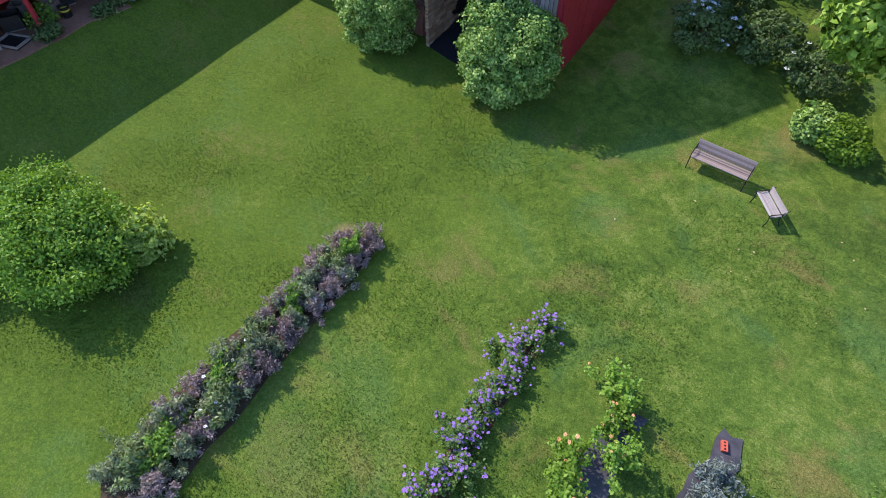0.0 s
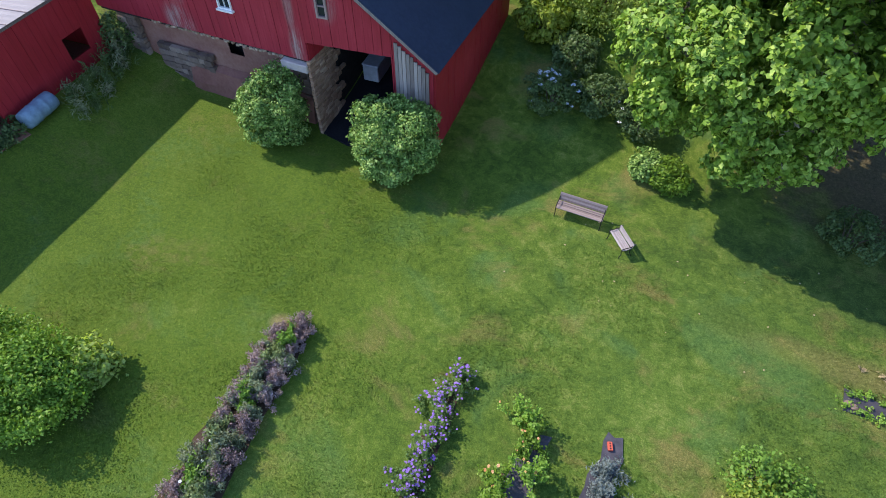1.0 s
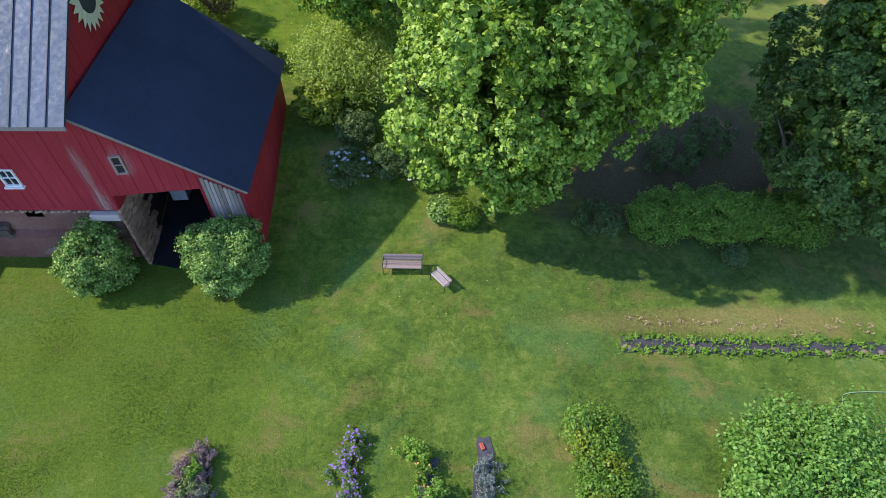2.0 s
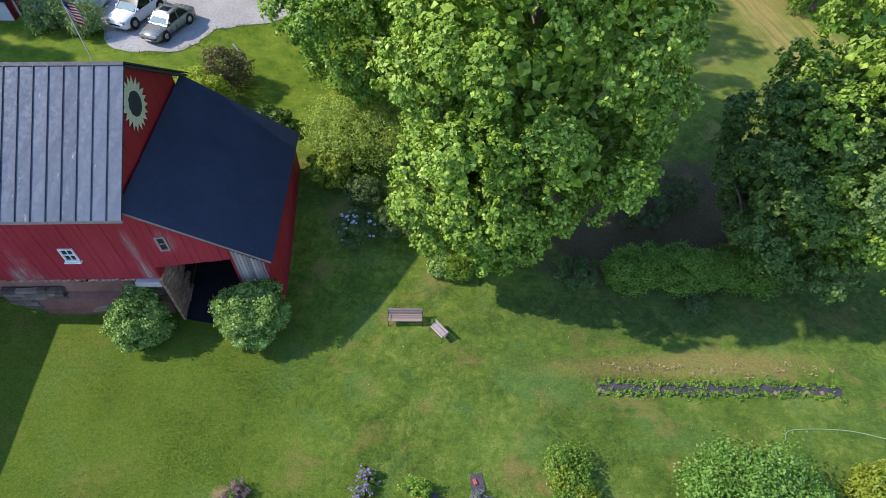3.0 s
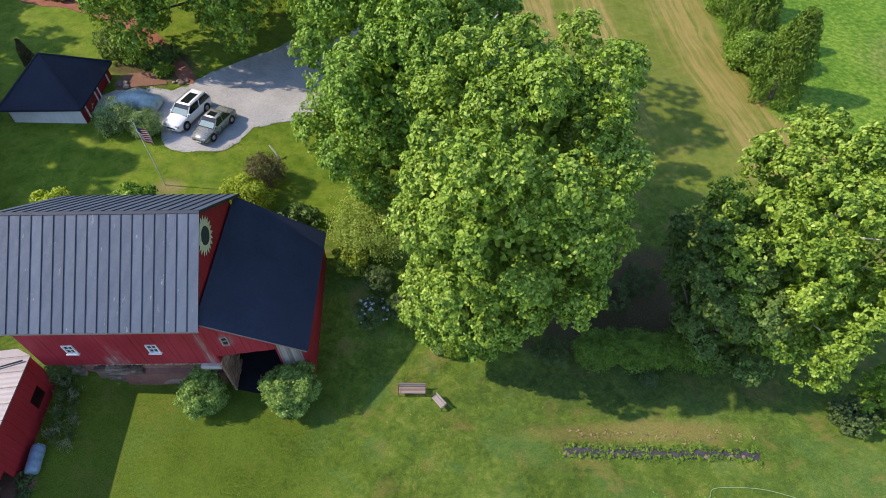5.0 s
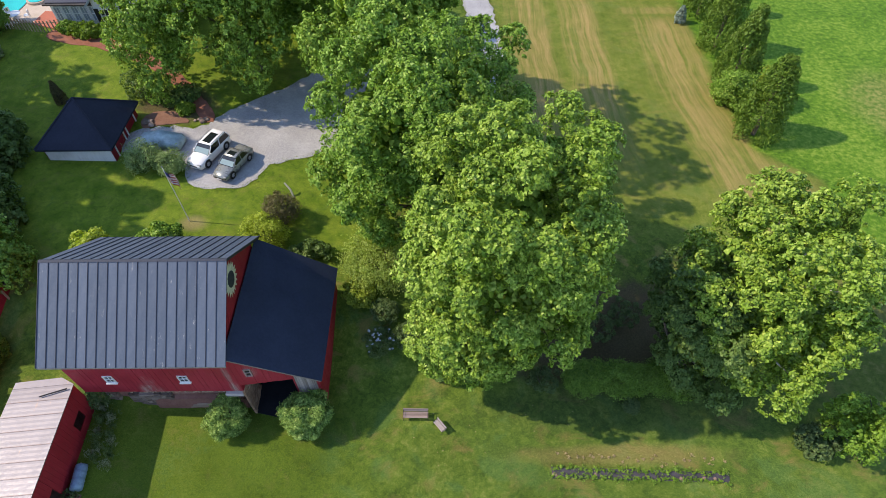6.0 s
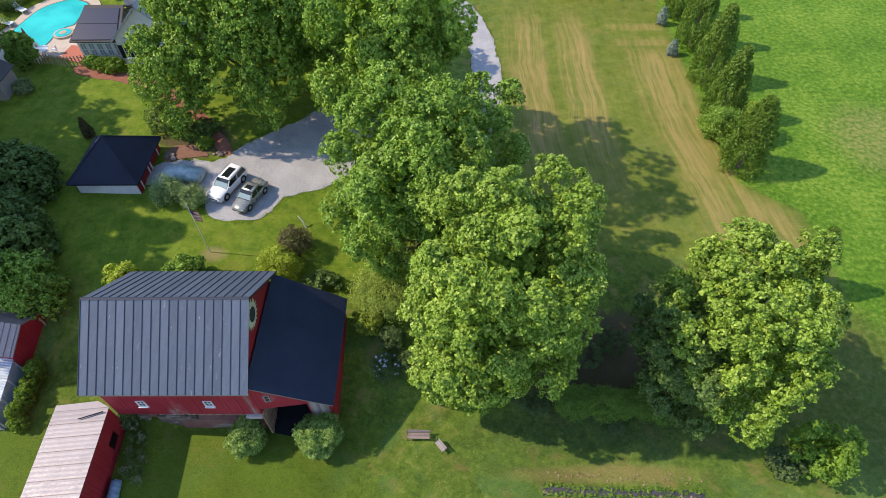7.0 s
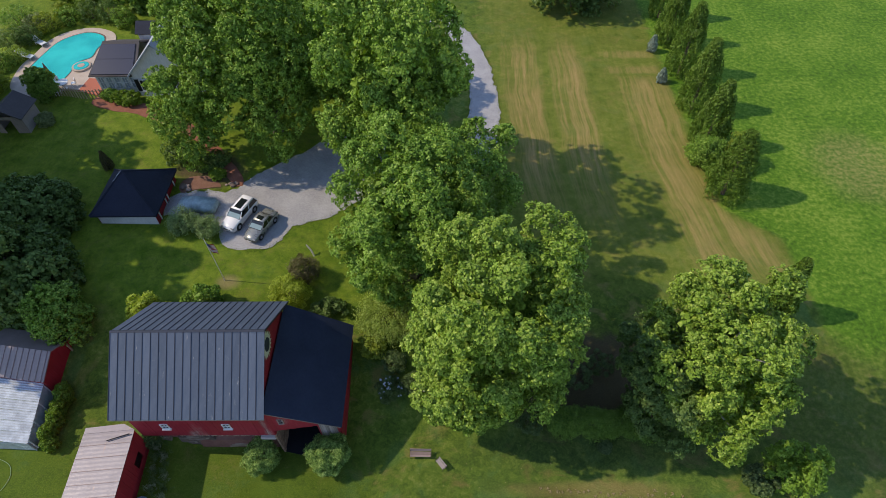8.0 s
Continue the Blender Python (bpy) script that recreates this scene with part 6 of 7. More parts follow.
# ---- things by the barn and sheds ----
bt = thing("barrel", -17.78, 8.55, gz(-17.78, 8.55) + 0.02, "grey-blue plastic barrel lying in the grass", "barrel", turn=8)
bm = bmesh.new()
lathe(bm, [(0.20, -0.66), (0.29, -0.62), (0.31, -0.40), (0.30, -0.22), (0.32, -0.18), (0.30, -0.14), (0.30, 0.14), (0.32, 0.18), (0.30, 0.22), (0.31, 0.40), (0.29, 0.62), (0.20, 0.66)], 20,
      Matrix.Translation((0, 0, 0.31)) @ Matrix.Rotation(radians(90), 4, "X"))
part("body", bm, M_TANK, bt, "", True)
bm = bmesh.new()
lathe(bm, [(0.05, -0.70), (0.05, -0.655)], 10, Matrix.Translation((0, 0, 0.42)) @ Matrix.Rotation(radians(90), 4, "X"))
part("bung", bm, M_WHITE, bt)

M_FREEZER = plain("pale_blue_enamel", (0.42, 0.46, 0.54), 0.4, 0, 0.15)
fz = thing("chest_freezer", -9.22, 15.9, gz(-9.22, 15.9) + 0.06, "pale blue-grey chest freezer inside the lean-to doorway", "freezer", turn=4)
boxed("body", (-0.30, 0.30, -0.72, 0.72, 0, 0.62), M_FREEZER, fz, bevel=0.03)
boxed("lid", (-0.32, 0.32, -0.74, 0.74, 0.625, 0.68), M_FREEZER, fz, bevel=0.02)

lb_ = thing("board_pile", -12.3, 12.95, 0.32, "loose weathered boards stacked on the stone ledge", "boards")
rng0 = np.random.default_rng(3)
for k in range(8):
    boxed("board", (-1.0 + rng0.uniform(-.2, .2), 0.9 + rng0.uniform(-.3, .3), -0.06, 0.06, 0.0, 0.025), M_TAN, lb_, m=Matrix.Translation((0, -0.08 + 0.045 * (k % 4), 0.03 + 0.032 * k)) @ Matrix.Rotation(radians(rng0.uniform(-6, 6)), 4, "Z"))

# poles and stakes
st = thing("garden_stake", -9.55, 27.6, gz(-9.55, 27.6), "pale leaning wooden stake on the grass", "stake")
bm = bmesh.new()
tube(bm, [(0.10, -0.15, -0.1), (-0.08, 0.08, 0.45), (-0.45, 0.30, 0.90)], [0.075, 0.07, 0.055], 6)
part("stake", bm, plain("bleached_wood", (0.55, 0.52, 0.44), 0.85), st)


def junk():
    """Odds and ends in the open bays of the shed."""
    p = SD @ Vector((-1.2, -9.2, 0))
    w = thing("wheelbarrow", p.x, p.y, gz(p.x, p.y) + 0.03, "old grey wheelbarrow under the shed roof", "wheelbarrow", turn=60)
    bm = bmesh.new()
    loft(bm, [[(-0.20, -0.3, 0.3), (0.20, -0.3, 0.3), (0.32, -0.42, 0.62), (-0.32, -0.42, 0.62)], [(-0.22, 0.25, 0.28), (0.22, 0.25, 0.28), (0.36, 0.5, 0.62), (-0.36, 0.5, 0.62)]])
    part("tray", bm, plain("grey_steel", (0.10, 0.11, 0.11), 0.6, 0.4), w)
    for s in (-1, 1):
        bm = bmesh.new()
        tube(bm, [(s * 0.1, 0.55, 0.2), (s * 0.24, -0.3, 0.32), (s * 0.28, -0.95, 0.5)], [0.02, 0.02, 0.02], 6)
        part("handle", bm, M_TAN, w)
        bm = bmesh.new()
        tube(bm, [(s * 0.2, -0.3, 0.32), (s * 0.22, -0.35, 0.0)], [0.02, 0.02], 6)
        part("leg", bm, M_BLACK, w)
    bm = bmesh.new()
    lathe(bm, [(0.12, -0.04), (0.2, -0.04), (0.2, 0.04), (0.12, 0.04)], 14, Matrix.Translation((0, 0.62, 0.2)) @ Matrix.Rotation(radians(90), 4, "Y"))
    part("wheel", bm, M_RUBBER, w)
    p = SD @ Vector((-0.35, -8.0, 0))
    t = thing("tray", p.x, p.y, gz(p.x, p.y) + 0.03, "flat dark seed tray on the shed floor", "tray", turn=20)
    boxed("base", (-0.4, 0.4, -0.3, 0.3, 0, 0.03), M_BLACK, t)
    for q in ((-0.4, -0.37, -0.3, 0.3), (0.37, 0.4, -0.3, 0.3), (-0.37, 0.37, -0.3, -0.27), (-0.37, 0.37, 0.27, 0.3)):
        boxed("side", (*q, 0.03, 0.1), M_GREY, t)
    p = SD @ Vector((-0.25, -6.3, 0))
    b = thing("bucket", p.x, p.y, gz(p.x, p.y) + 0.03, "black bucket with yellow stripes", "bucket")
    bm = bmesh.new()
    lathe(bm, [(0.13, 0), (0.17, 0.33), (0.155, 0.33), (0.12, 0.05)], 14)
    part("pail", bm, M_BLACK, b)
    bm = bmesh.new()
    lathe(bm, [(0.158, 0.20), (0.163, 0.25)], 14)
    part("band", bm, plain("yellow_band", (0.55, 0.45, 0.05), 0.6), b)


junk()
for k, (u, v, r, h, mt) in enumerate(((0.25, -7.25, 0.28, 0.35, L_BORDER), (0.30, -4.9, 0.35, 0.35, L_BORDER), (-0.5, -6.9, 0.3, 0.5, L_SHADEHEDGE), (0.5, -5.6, 0.22, 0.2, L_BORDER))):
    q = SD @ Vector((u, v, 0))
    shrub("weeds", "low dusty weeds at the foot of the shed post", q.x, q.y, r, h, mt, 0.09, 680 + k, 40, 18, 0.14, "shed weeds", ragged=1.0, category="weeds")
rngc = np.random.default_rng(23)
for k in range(7):
    # old boxes and crates in the dark of the bay
    q = SD @ Vector((rngc.uniform(-1.6, -0.55), -5.3 - 0.55 * k, 0))
    cr = thing("crate", q.x, q.y, gz(q.x, q.y) + 0.03, "old dark wooden crate stored under the shed roof", "crate", "crates in the shed", turn=rngc.uniform(0, 90))
    w, h = rngc.uniform(0.18, 0.34), rngc.uniform(0.25, 0.5)
    boxed("base", (-w, w, -w * 0.8, w * 0.8, 0, 0.03), M_GREY, cr)
    for side in ((-w, -w + 0.02, -w * 0.8, w * 0.8), (w - 0.02, w, -w * 0.8, w * 0.8), (-w + 0.02, w - 0.02, -w * 0.8, -w * 0.8 + 0.02), (-w + 0.02, w - 0.02, w * 0.8 - 0.02, w * 0.8)):
        boxed("side", (*side, 0.03, h), (M_GREY, M_DARK, M_FADED)[k % 3], cr)


def rocks(name, label, x, y, n, spread, size, seed, mat):
    rng = np.random.default_rng(seed)
    for k in range(n):
        px, py = x + rng.normal() * spread, y + rng.normal() * spread * 0.5
        t = thing(name, px, py, gz(px, py), label, "rock", label)
        bm = bmesh.new()
        bmesh.ops.create_icosphere(bm, subdivisions=2, radius=size * rng.uniform(0.6, 1.2))
        for v in bm.verts:
            v.co *= 1 + 0.25 * noise.noise(v.co * 2.2 / size + Vector((k * 7.1, 0, 0)))
            v.co.z = v.co.z * 0.65 + size * 0.35
        part("stone", bm, mat, t)


rocks("boulder", "pale rounded boulder at the edge of the mulch bed", -21.3, 34.2, 4, 0.4, 0.27, 4, M_STONE)
rocks("edging_stone", "small pale edging stone by the parking area", -17.6, 34.5, 7, 0.4, 0.2, 6, M_STONE)

# garden hose
for pts, lab in (([(13.2, 6.2), (13.35, 6.85), (13.75, 7.2), (15.6, 7.15), (17.0, 6.8), (18.2, 6.3), (19.6, 5.9), (21.0, 5.4)], "thin pale green hose lying across the lawn"),
                 ([(-29.2, 11.9), (-28.2, 11.7), (-27.4, 11.3), (-27.05, 10.6), (-27.2, 9.8), (-27.8, 9.0), (-28.6, 8.6)], "thin green hose curled on the grass")):
    hs = thing("garden_hose", pts[0][0], pts[0][1], gz(*pts[0]), lab, "hose")
    bm = bmesh.new()
    line = [p for p in smooth_loop(pts, 6)[:6 * (len(pts) - 1) + 1]]
    tube(bm, [(a, b, gz(a, b) + 0.03) for a, b in line], [0.014] * len(line), 6)
    wpart("hose", bm, M_HOSE, hs)


# ---- planting beds ----
def blades(p, rng, length, width, lean=0.35):
    """Upright tapering blades at points: corners and triangles."""
    n = len(p)
    a = rng.uniform(0, 2 * math.pi, n)
    side = np.stack([np.cos(a), np.sin(a), np.zeros(n)], 1)
    up = unit(np.stack([rng.normal(size=n) * lean, rng.normal(size=n) * lean, np.ones(n)], 1))
    ln = (length * rng.uniform(0.6, 1.4, n))[:, None]
    co = np.empty((n, 3, 3))
    co[:, 0] = p - side * width / 2
    co[:, 1] = p + side * width / 2
    co[:, 2] = p + up * ln
    return co.reshape(-1, 3), np.arange(3 * n).reshape(n, 3)


def tuft(name, label, x, y, r, h, leaves, seed, n=900, length=0.28, width=0.02, category="plant", group="", flower=None, nf=0, fs=0.05, spikes=True, stems=22):
    """One spreading plant of thin shoots, with flowers as a part."""
    rng = np.random.default_rng(seed)
    t = thing(name, x, y, gz(x, y), label, category, group)
    rx, ry = r if isinstance(r, tuple) else (r, r)
    # uneven shoots, each of its own height, with the leaves strung along them
    m = max(6, stems)
    sa, sq = rng.uniform(0, 2 * math.pi, m), np.abs(rng.normal(0, 0.62, m)) + 0.05
    foot = np.stack([0.45 * rx * sq * np.cos(sa), 0.45 * ry * sq * np.sin(sa), np.zeros(m)], 1)
    tip = np.stack([1.05 * rx * sq * np.cos(sa), 1.05 * ry * sq * np.sin(sa), h * rng.uniform(0.6, 1.2, m) * np.sqrt(np.clip(1 - 0.35 * sq * sq, 0.2, 1))], 1)
    k = rng.integers(0, m, n)
    f = np.sqrt(rng.uniform(0.04, 1.0, n))[:, None]
    p = foot[k] + (tip[k] - foot[k]) * f + rng.normal(size=(n, 3)) * np.array((rx, ry, h * 0.7)) * 0.13
    p[:, 2] = np.maximum(p[:, 2], 0.02)
    out = unit((p - foot[k]) / np.array((rx, ry, h)) * 0.7 + np.array((0, 0, 0.5)))
    if spikes:
        co, f = leaf_quads(p, out, length, rng, wide=width / length * 1.6, up=0.2, loose=0.8, fold=0.05, hang=-0.7)
        quick("foliage", co, f, leaves, t)
    else:
        co, f = leaf_quads(p, out, length, rng)
        quick("leaves", co, f, leaves, t)
    if flower is not None:
        c = tip[rng.integers(0, m, nf)] * np.array((1, 1, 1.04)) + rng.normal(size=(nf, 3)) * np.array((rx * 0.16, ry * 0.16, 0.02)) + np.array((0, 0, 0.02))
        ring = np.stack([np.cos(np.arange(5) * 1.257), np.sin(np.arange(5) * 1.257), np.full(5, 0.1)], 1) * fs * 0.5
        co, f = leaf_quads(ring, np.tile((0.0, 0.0, 1.0), (5, 1)), fs, rng, 0.9, 1.0, 0.3)
        bloom = None
        for q in c:
            if bloom is None:
                bloom = quick("bloom", co, f, flower, t)
                o = bloom
            else:
                o = settle(new("bloom", bloom.data), t)
                tagged(o)
            o.matrix_basis = Matrix.Translation(q) @ Matrix.Rotation(rng.uniform(0, 6), 4, "Z") @ Matrix.Scale(rng.uniform(0.75, 1.3), 4)
    return t


rngb = np.random.default_rng(77)
# lavender row, with green perennials between
for i in range(24):
    f = i / 23
    cx, cy = -6.25 + 0.22 * f + 0.0, 5.25 - 6.0 * f
    for s in (-1, 1):
        x, y = cx + s * (0.22 + 0.09 * f) + 0.06 * f + rngb.normal() * 0.05, cy + rngb.normal() * 0.08 + s * 0.15
        grey = rngb.random() < 0.22 + 0.45 * f
        tuft("lavender", "greyed purple lavender bush in a dense row" if not grey else "grey-green lavender past flowering in the row", x, y, (rngb.uniform(0.22, 0.34) + 0.06 * f, rngb.uniform(0.20, 0.34)), rngb.uniform(0.38, 0.60), L_LAVLEAF if grey else L_LAV, 100 + 2 * i + s, 2000, 0.062, 0.015, "lavender", "lavender row")
for k, (f, s, r) in enumerate(((0.05, 0.12, 0.30), (0.14, 0.0, 0.34), (0.24, -0.05, 0.36), (0.32, -0.1, 0.30), (0.50, -0.1, 0.34), (0.56, 0.15, 0.36), (0.66, -0.05, 0.40), (0.72, 0.3, 0.34), (0.82, -0.2, 0.30), (0.9, 0.1, 0.42), (0.98, 0.0, 0.38))):
    x, y = -6.25 + 0.22 * f + s, 5.25 - 6.0 * f
    tuft("perennial", "bright green perennial growing through the lavender", x, y, (r * 0.85, r * 1.35), 0.62, (L_SHADEHEDGE, L_GREYGREEN, L_LAVLEAF)[k % 3], 150 + k, 1900, 0.09, 0.024, "plant", "perennials in the lavender", L_WHITEFL if k in (6, 7) else None, 4, 0.04)
bed = draped("lavender_bed_soil", smooth_loop([(-6.7, 5.32), (-5.9, 5.42), (-5.6, 2.0), (-5.4, -1.0), (-6.5, -1.1), (-6.8, 2.0)], 3), 0.03, M_SOIL, 0.6, 0.04)
tagged(bed, "dark soil under the lavender row", "garden bed", "", "structure")

# violet geranium row
for i in range(13):
    f = i / 12
    x, y = -1.9 + 0.12 * f + rngb.normal() * 0.07, 5.85 - 4.9 * f
    tuft("geranium", "violet-flowered cranesbill clump in a row", x, y, (0.36 - 0.08 * (i < 2), 0.34), rngb.uniform(0.38, 0.52), L_DARK, 200 + i, 1500, 0.055, 0.03, "flower", "violet flower row", L_FLOWER, int(rngb.uniform(34, 62)), 0.030, spikes=False)
tagged(draped("flower_bed_soil", smooth_loop([(-2.05, 5.9), (-1.75, 5.9), (-1.55, 3.0), (-1.5, 0.8), (-2.05, 0.8), (-2.05, 3.0)], 3), 0.03, M_SOIL, 0.6, 0.04), "brown soil under the violet flowers", "garden bed", "", "structure")

# yellow-green zinnia row on fabric
tagged(draped("weed_fabric", [(0.0, 5.2), (0.62, 5.3), (0.68, 0.5), (0.0, 0.5)], 0.03, M_MULCHMAT, 0.5, 0.03), "black weed fabric under the orange flowers", "garden bed", "", "structure")
for i in range(12):
    f = i / 11
    x, y = 0.05 + rngb.uniform(-0.30, 0.42), 5.45 - 4.6 * f
    tuft("zinnia", "yellow-green zinnia with small orange blooms", x, y, rngb.uniform(0.36, 0.50), rngb.uniform(0.55, 0.85), L_BERRY if i % 3 == 0 else L_BRIGHT, 230 + i, 800, 0.075, 0.03, "flower", "orange flower row", L_ORANGE, int(rngb.uniform(2, 7)), 0.038, spikes=False, stems=14)

# short fabric bed with a brick and a grey-leaved plant
tagged(draped("weed_fabric", [(1.80, 5.72), (1.84, 5.98), (1.98, 5.90), (2.14, 5.96), (2.20, 5.6), (2.32, 5.5), (2.26, 4.7), (2.20, 2.6), (1.72, 2.6), (1.66, 4.4), (1.74, 5.2)], 0.03, M_MULCHMAT, 0.12, 0.09), "short strip of black weed fabric", "garden bed", "", "structure")
bk = thing("brick", 1.93, 5.62, 0.04, "single orange-red perforated brick on the fabric", "brick", turn=20)
bm = bmesh.new()
box(bm, -0.055, 0.055, -0.10, 0.10, 0, 0.065, 0.006)
part("block", bm, plain("orange_brick", (0.55, 0.10, 0.06), 0.8), bk)
for k in (-0.06, 0, 0.06):
    bm = bmesh.new()
    lathe(bm, [(0.018, 0.055), (0.018, 0.068)], 8, Matrix.Translation((0, k, 0)))
    part("hole", bm, M_BLACK, bk)
for i in range(5):
    tuft("sage", "silver-grey sage plant on the weed fabric", 1.92 + 0.1 * math.sin(i * 2), 5.0 - 0.42 * i, 0.33, 0.36, L_SAGE, 250 + i, 1300, 0.085, 0.014, "plant", "sage in the short bed")

# green bean row
for i in range(7):
    for s in (-1, 1):
        x, y = 5.25 + 0.30 * s + rngb.normal() * 0.06, 6.1 - 0.62 * i
        shrub("vegetable_plant", "leafy green vegetable plant in a block", x, y, 0.44, rngb.uniform(0.7, 0.95), L_YELLOW if (i + s) % 3 == 0 else L_SHADEHEDGE, 0.09, 270 + 2 * i + s, 40, 26, 0.20, "vegetable block", category="plant", ragged=0.9)

# long strawberry bed on black fabric
tagged(draped("weed_fabric", [(6.9, 9.32), (16.35, 8.95), (16.2, 8.42), (6.85, 8.74)], 0.03, M_MULCHMAT, 0.5, 0.03), "long strip of black weed fabric with young plants", "garden bed", "", "structure")
for i in range(38):
    for s in (-1, 1):
        f = (i + rngb.uniform(-0.3, 0.3)) / 37
        x, y = 6.9 + 9.35 * f, (9.25 if s > 0 else 8.82) - 0.37 * f + rngb.normal() * 0.05
        tuft("strawberry", "small green strawberry plant in fabric", x, y, rngb.uniform(0.12, 0.24), 0.16, L_SHADEHEDGE if rngb.random() < 0.6 else L_BERRY, 300 + 2 * i + s, 70, 0.075, 0.03, "plant", "strawberry row", spikes=False)
M_PAVER = plain("dull_pink_stone", (0.24, 0.17, 0.14), 0.85, 0, 0.25)
rocks("paver", "flat reddish stone weighting the fabric", 7.1, 9.0, 2, 0.1, 0.11, 8, M_PAVER)
for k, xx in enumerate((9.2, 11.9, 13.6, 14.9, 15.6)):
    rocks("paver", "flat reddish stone weighting the fabric", xx, 8.95 - 0.035 * (xx - 7), 1, 0.06, 0.10, 11 + k, M_PAVER)

# fringe of dry tufts along the old row
for i in range(26):
    x, y = 7.2 + 0.36 * i + rngb.normal() * 0.1, 10.0 + rngb.normal() * 0.12 - 0.02 * i
    tuft("dry_tuft", "small dry straw tuft in the grass", x, y, 0.13, 0.08, M_STRAW, 400 + i, 40, 0.10, 0.012, "grass tuft", "dry tufts")

# ---- shrubs ----
shrub("hydrangea", "round snowball shrub with pale green blooms before the barn", -11.0, 11.85, (1.05, 1.05), 2.6, L_SNOW, 0.09, 501, 260, 90, 0.28, "rounded shrubs before the barn", loose=0.7, ragged=0.35)
shrub("hydrangea", "large round pale-leaved shrub beside the lean-to door", -6.55, 11.95, (1.25, 1.25), 2.9, L_SNOW, 0.095, 502, 290, 120, 0.30, "rounded shrubs before the barn", loose=0.7, ragged=0.3)
shrub("berry_bush", "spreading bright green fruit bush at the lawn edge", -11.5, 1.25, (1.9, 1.15), 1.75, L_BERRY, 0.08, 503, 400, 110, 0.32, loose=0.9, hang=-0.6, ragged=0.75)
shrub("berry_bush", "lower leafy side of the spreading fruit bush", -10.55, 1.75, (0.75, 0.7), 1.25, L_BERRY, 0.10, 508, 180, 50, 0.3, hang=-0.4, loose=0.9, ragged=0.6)
shrub("berry_bush", "low leafy end of the fruit bush", -10.05, 2.45, (0.42, 0.40), 0.9, L_PALE, 0.12, 504, 90, 26, 0.24, hang=-0.6, loose=0.9, ragged=0.6)
shrub("berry_bush", "bright green fruit bush beyond the lawn corner", -13.2, 0.4, (1.5, 1.3), 1.5, L_BERRY, 0.11, 507, 150, 50, 0.4)
shrub("fruit_bush", "big rounded fruit bush with bright green leaves", 10.6, 4.0, (2.3, 2.0), 3.1, L_FRUIT, 0.115, 505, 330, 100, 0.46, loose=0.7, hang=-0.4, ragged=0.9)
shrub("fruit_bush", "smaller green bush near the hose", 15.6, 4.6, (1.2, 1.1), 1.4, L_YELLOW, 0.11, 506, 200, 46, 0.36)
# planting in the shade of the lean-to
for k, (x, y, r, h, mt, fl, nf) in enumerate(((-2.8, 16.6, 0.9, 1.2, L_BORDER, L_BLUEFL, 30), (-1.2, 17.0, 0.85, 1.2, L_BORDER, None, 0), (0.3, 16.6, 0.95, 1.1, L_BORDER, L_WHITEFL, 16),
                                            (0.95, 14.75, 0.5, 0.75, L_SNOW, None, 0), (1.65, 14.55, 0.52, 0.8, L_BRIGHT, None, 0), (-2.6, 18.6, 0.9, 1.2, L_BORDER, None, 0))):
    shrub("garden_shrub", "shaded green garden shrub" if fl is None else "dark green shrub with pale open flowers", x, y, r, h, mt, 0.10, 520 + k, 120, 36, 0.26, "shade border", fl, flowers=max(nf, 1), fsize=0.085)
# hedge under the big trees
for k, (x, r, h) in enumerate(((8.9, 0.75, 1.35), (9.9, 0.95, 1.75), (11.2, 0.95, 1.8), (12.2, 0.85, 1.55), (13.5, 0.80, 1.35), (14.5, 0.95, 1.7))):
    shrub("hedge_shrub", "rounded leafy shrub in the shaded hedge", x, 14.2 - 0.04 * k + 0.12 * math.sin(k * 2.0), (r, r * 1.05), h, L_SHADEHEDGE, 0.085, 540 + k, 240, 44, 0.32, "hedge", ragged=0.5)
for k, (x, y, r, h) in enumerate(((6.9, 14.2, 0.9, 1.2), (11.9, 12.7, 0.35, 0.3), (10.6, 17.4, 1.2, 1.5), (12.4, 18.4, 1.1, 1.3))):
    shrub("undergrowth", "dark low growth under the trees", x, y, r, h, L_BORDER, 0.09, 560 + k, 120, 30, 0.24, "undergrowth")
# behind the barn and near the parking area
shrub("garden_shrub", "yellow-green shrub behind the barn corner", -10.5, 23.3, (1.35, 1.15), 2.3, L_LIME, 0.12, 581, 170, 46, 0.32, ragged=0.7)
shrub("smoke_bush", "brownish purple rounded bush casting a shadow", -9.8, 25.3, (1.15, 1.1), 2.3, L_PURPLE, 0.11, 582, 130, 44, 0.28, loose=0.9, ragged=0.8)
shrub("garden_shrub", "green shrub behind the barn roof", -16.6, 22.3, (1.4, 1.0), 2.4, L_MAPLE, 0.18, 583, 130, 46, 0.36)
shrub("garden_shrub", "tall yellow-green shrub at the barn corner", -19.9, 20.7, (1.5, 1.3), 3.9, L_LIME, 0.2, 584, 150, 60, 0.45)
shrub("garden_shrub", "low dark shrub behind the lean-to", -7.6, 22.6, (1.5, 0.7), 0.9, L_DARK, 0.16, 585, 90, 36, 0.3)
shrub("willow_bush", "feathery grey-green bush by the garage", -19.9, 29.6, (1.25, 0.85), 1.9, L_WILLOW, 0.18, 586, 170, 36, 0.30, wide=0.28, ragged=1.1, hang=-0.7)
shrub("willow_bush", "feathery grey-green bush beside the parked cars", -18.2, 29.2, (1.0, 0.8), 1.6, L_WILLOW, 0.18, 587, 170, 30, 0.28, wide=0.28, ragged=1.1, hang=-0.7)
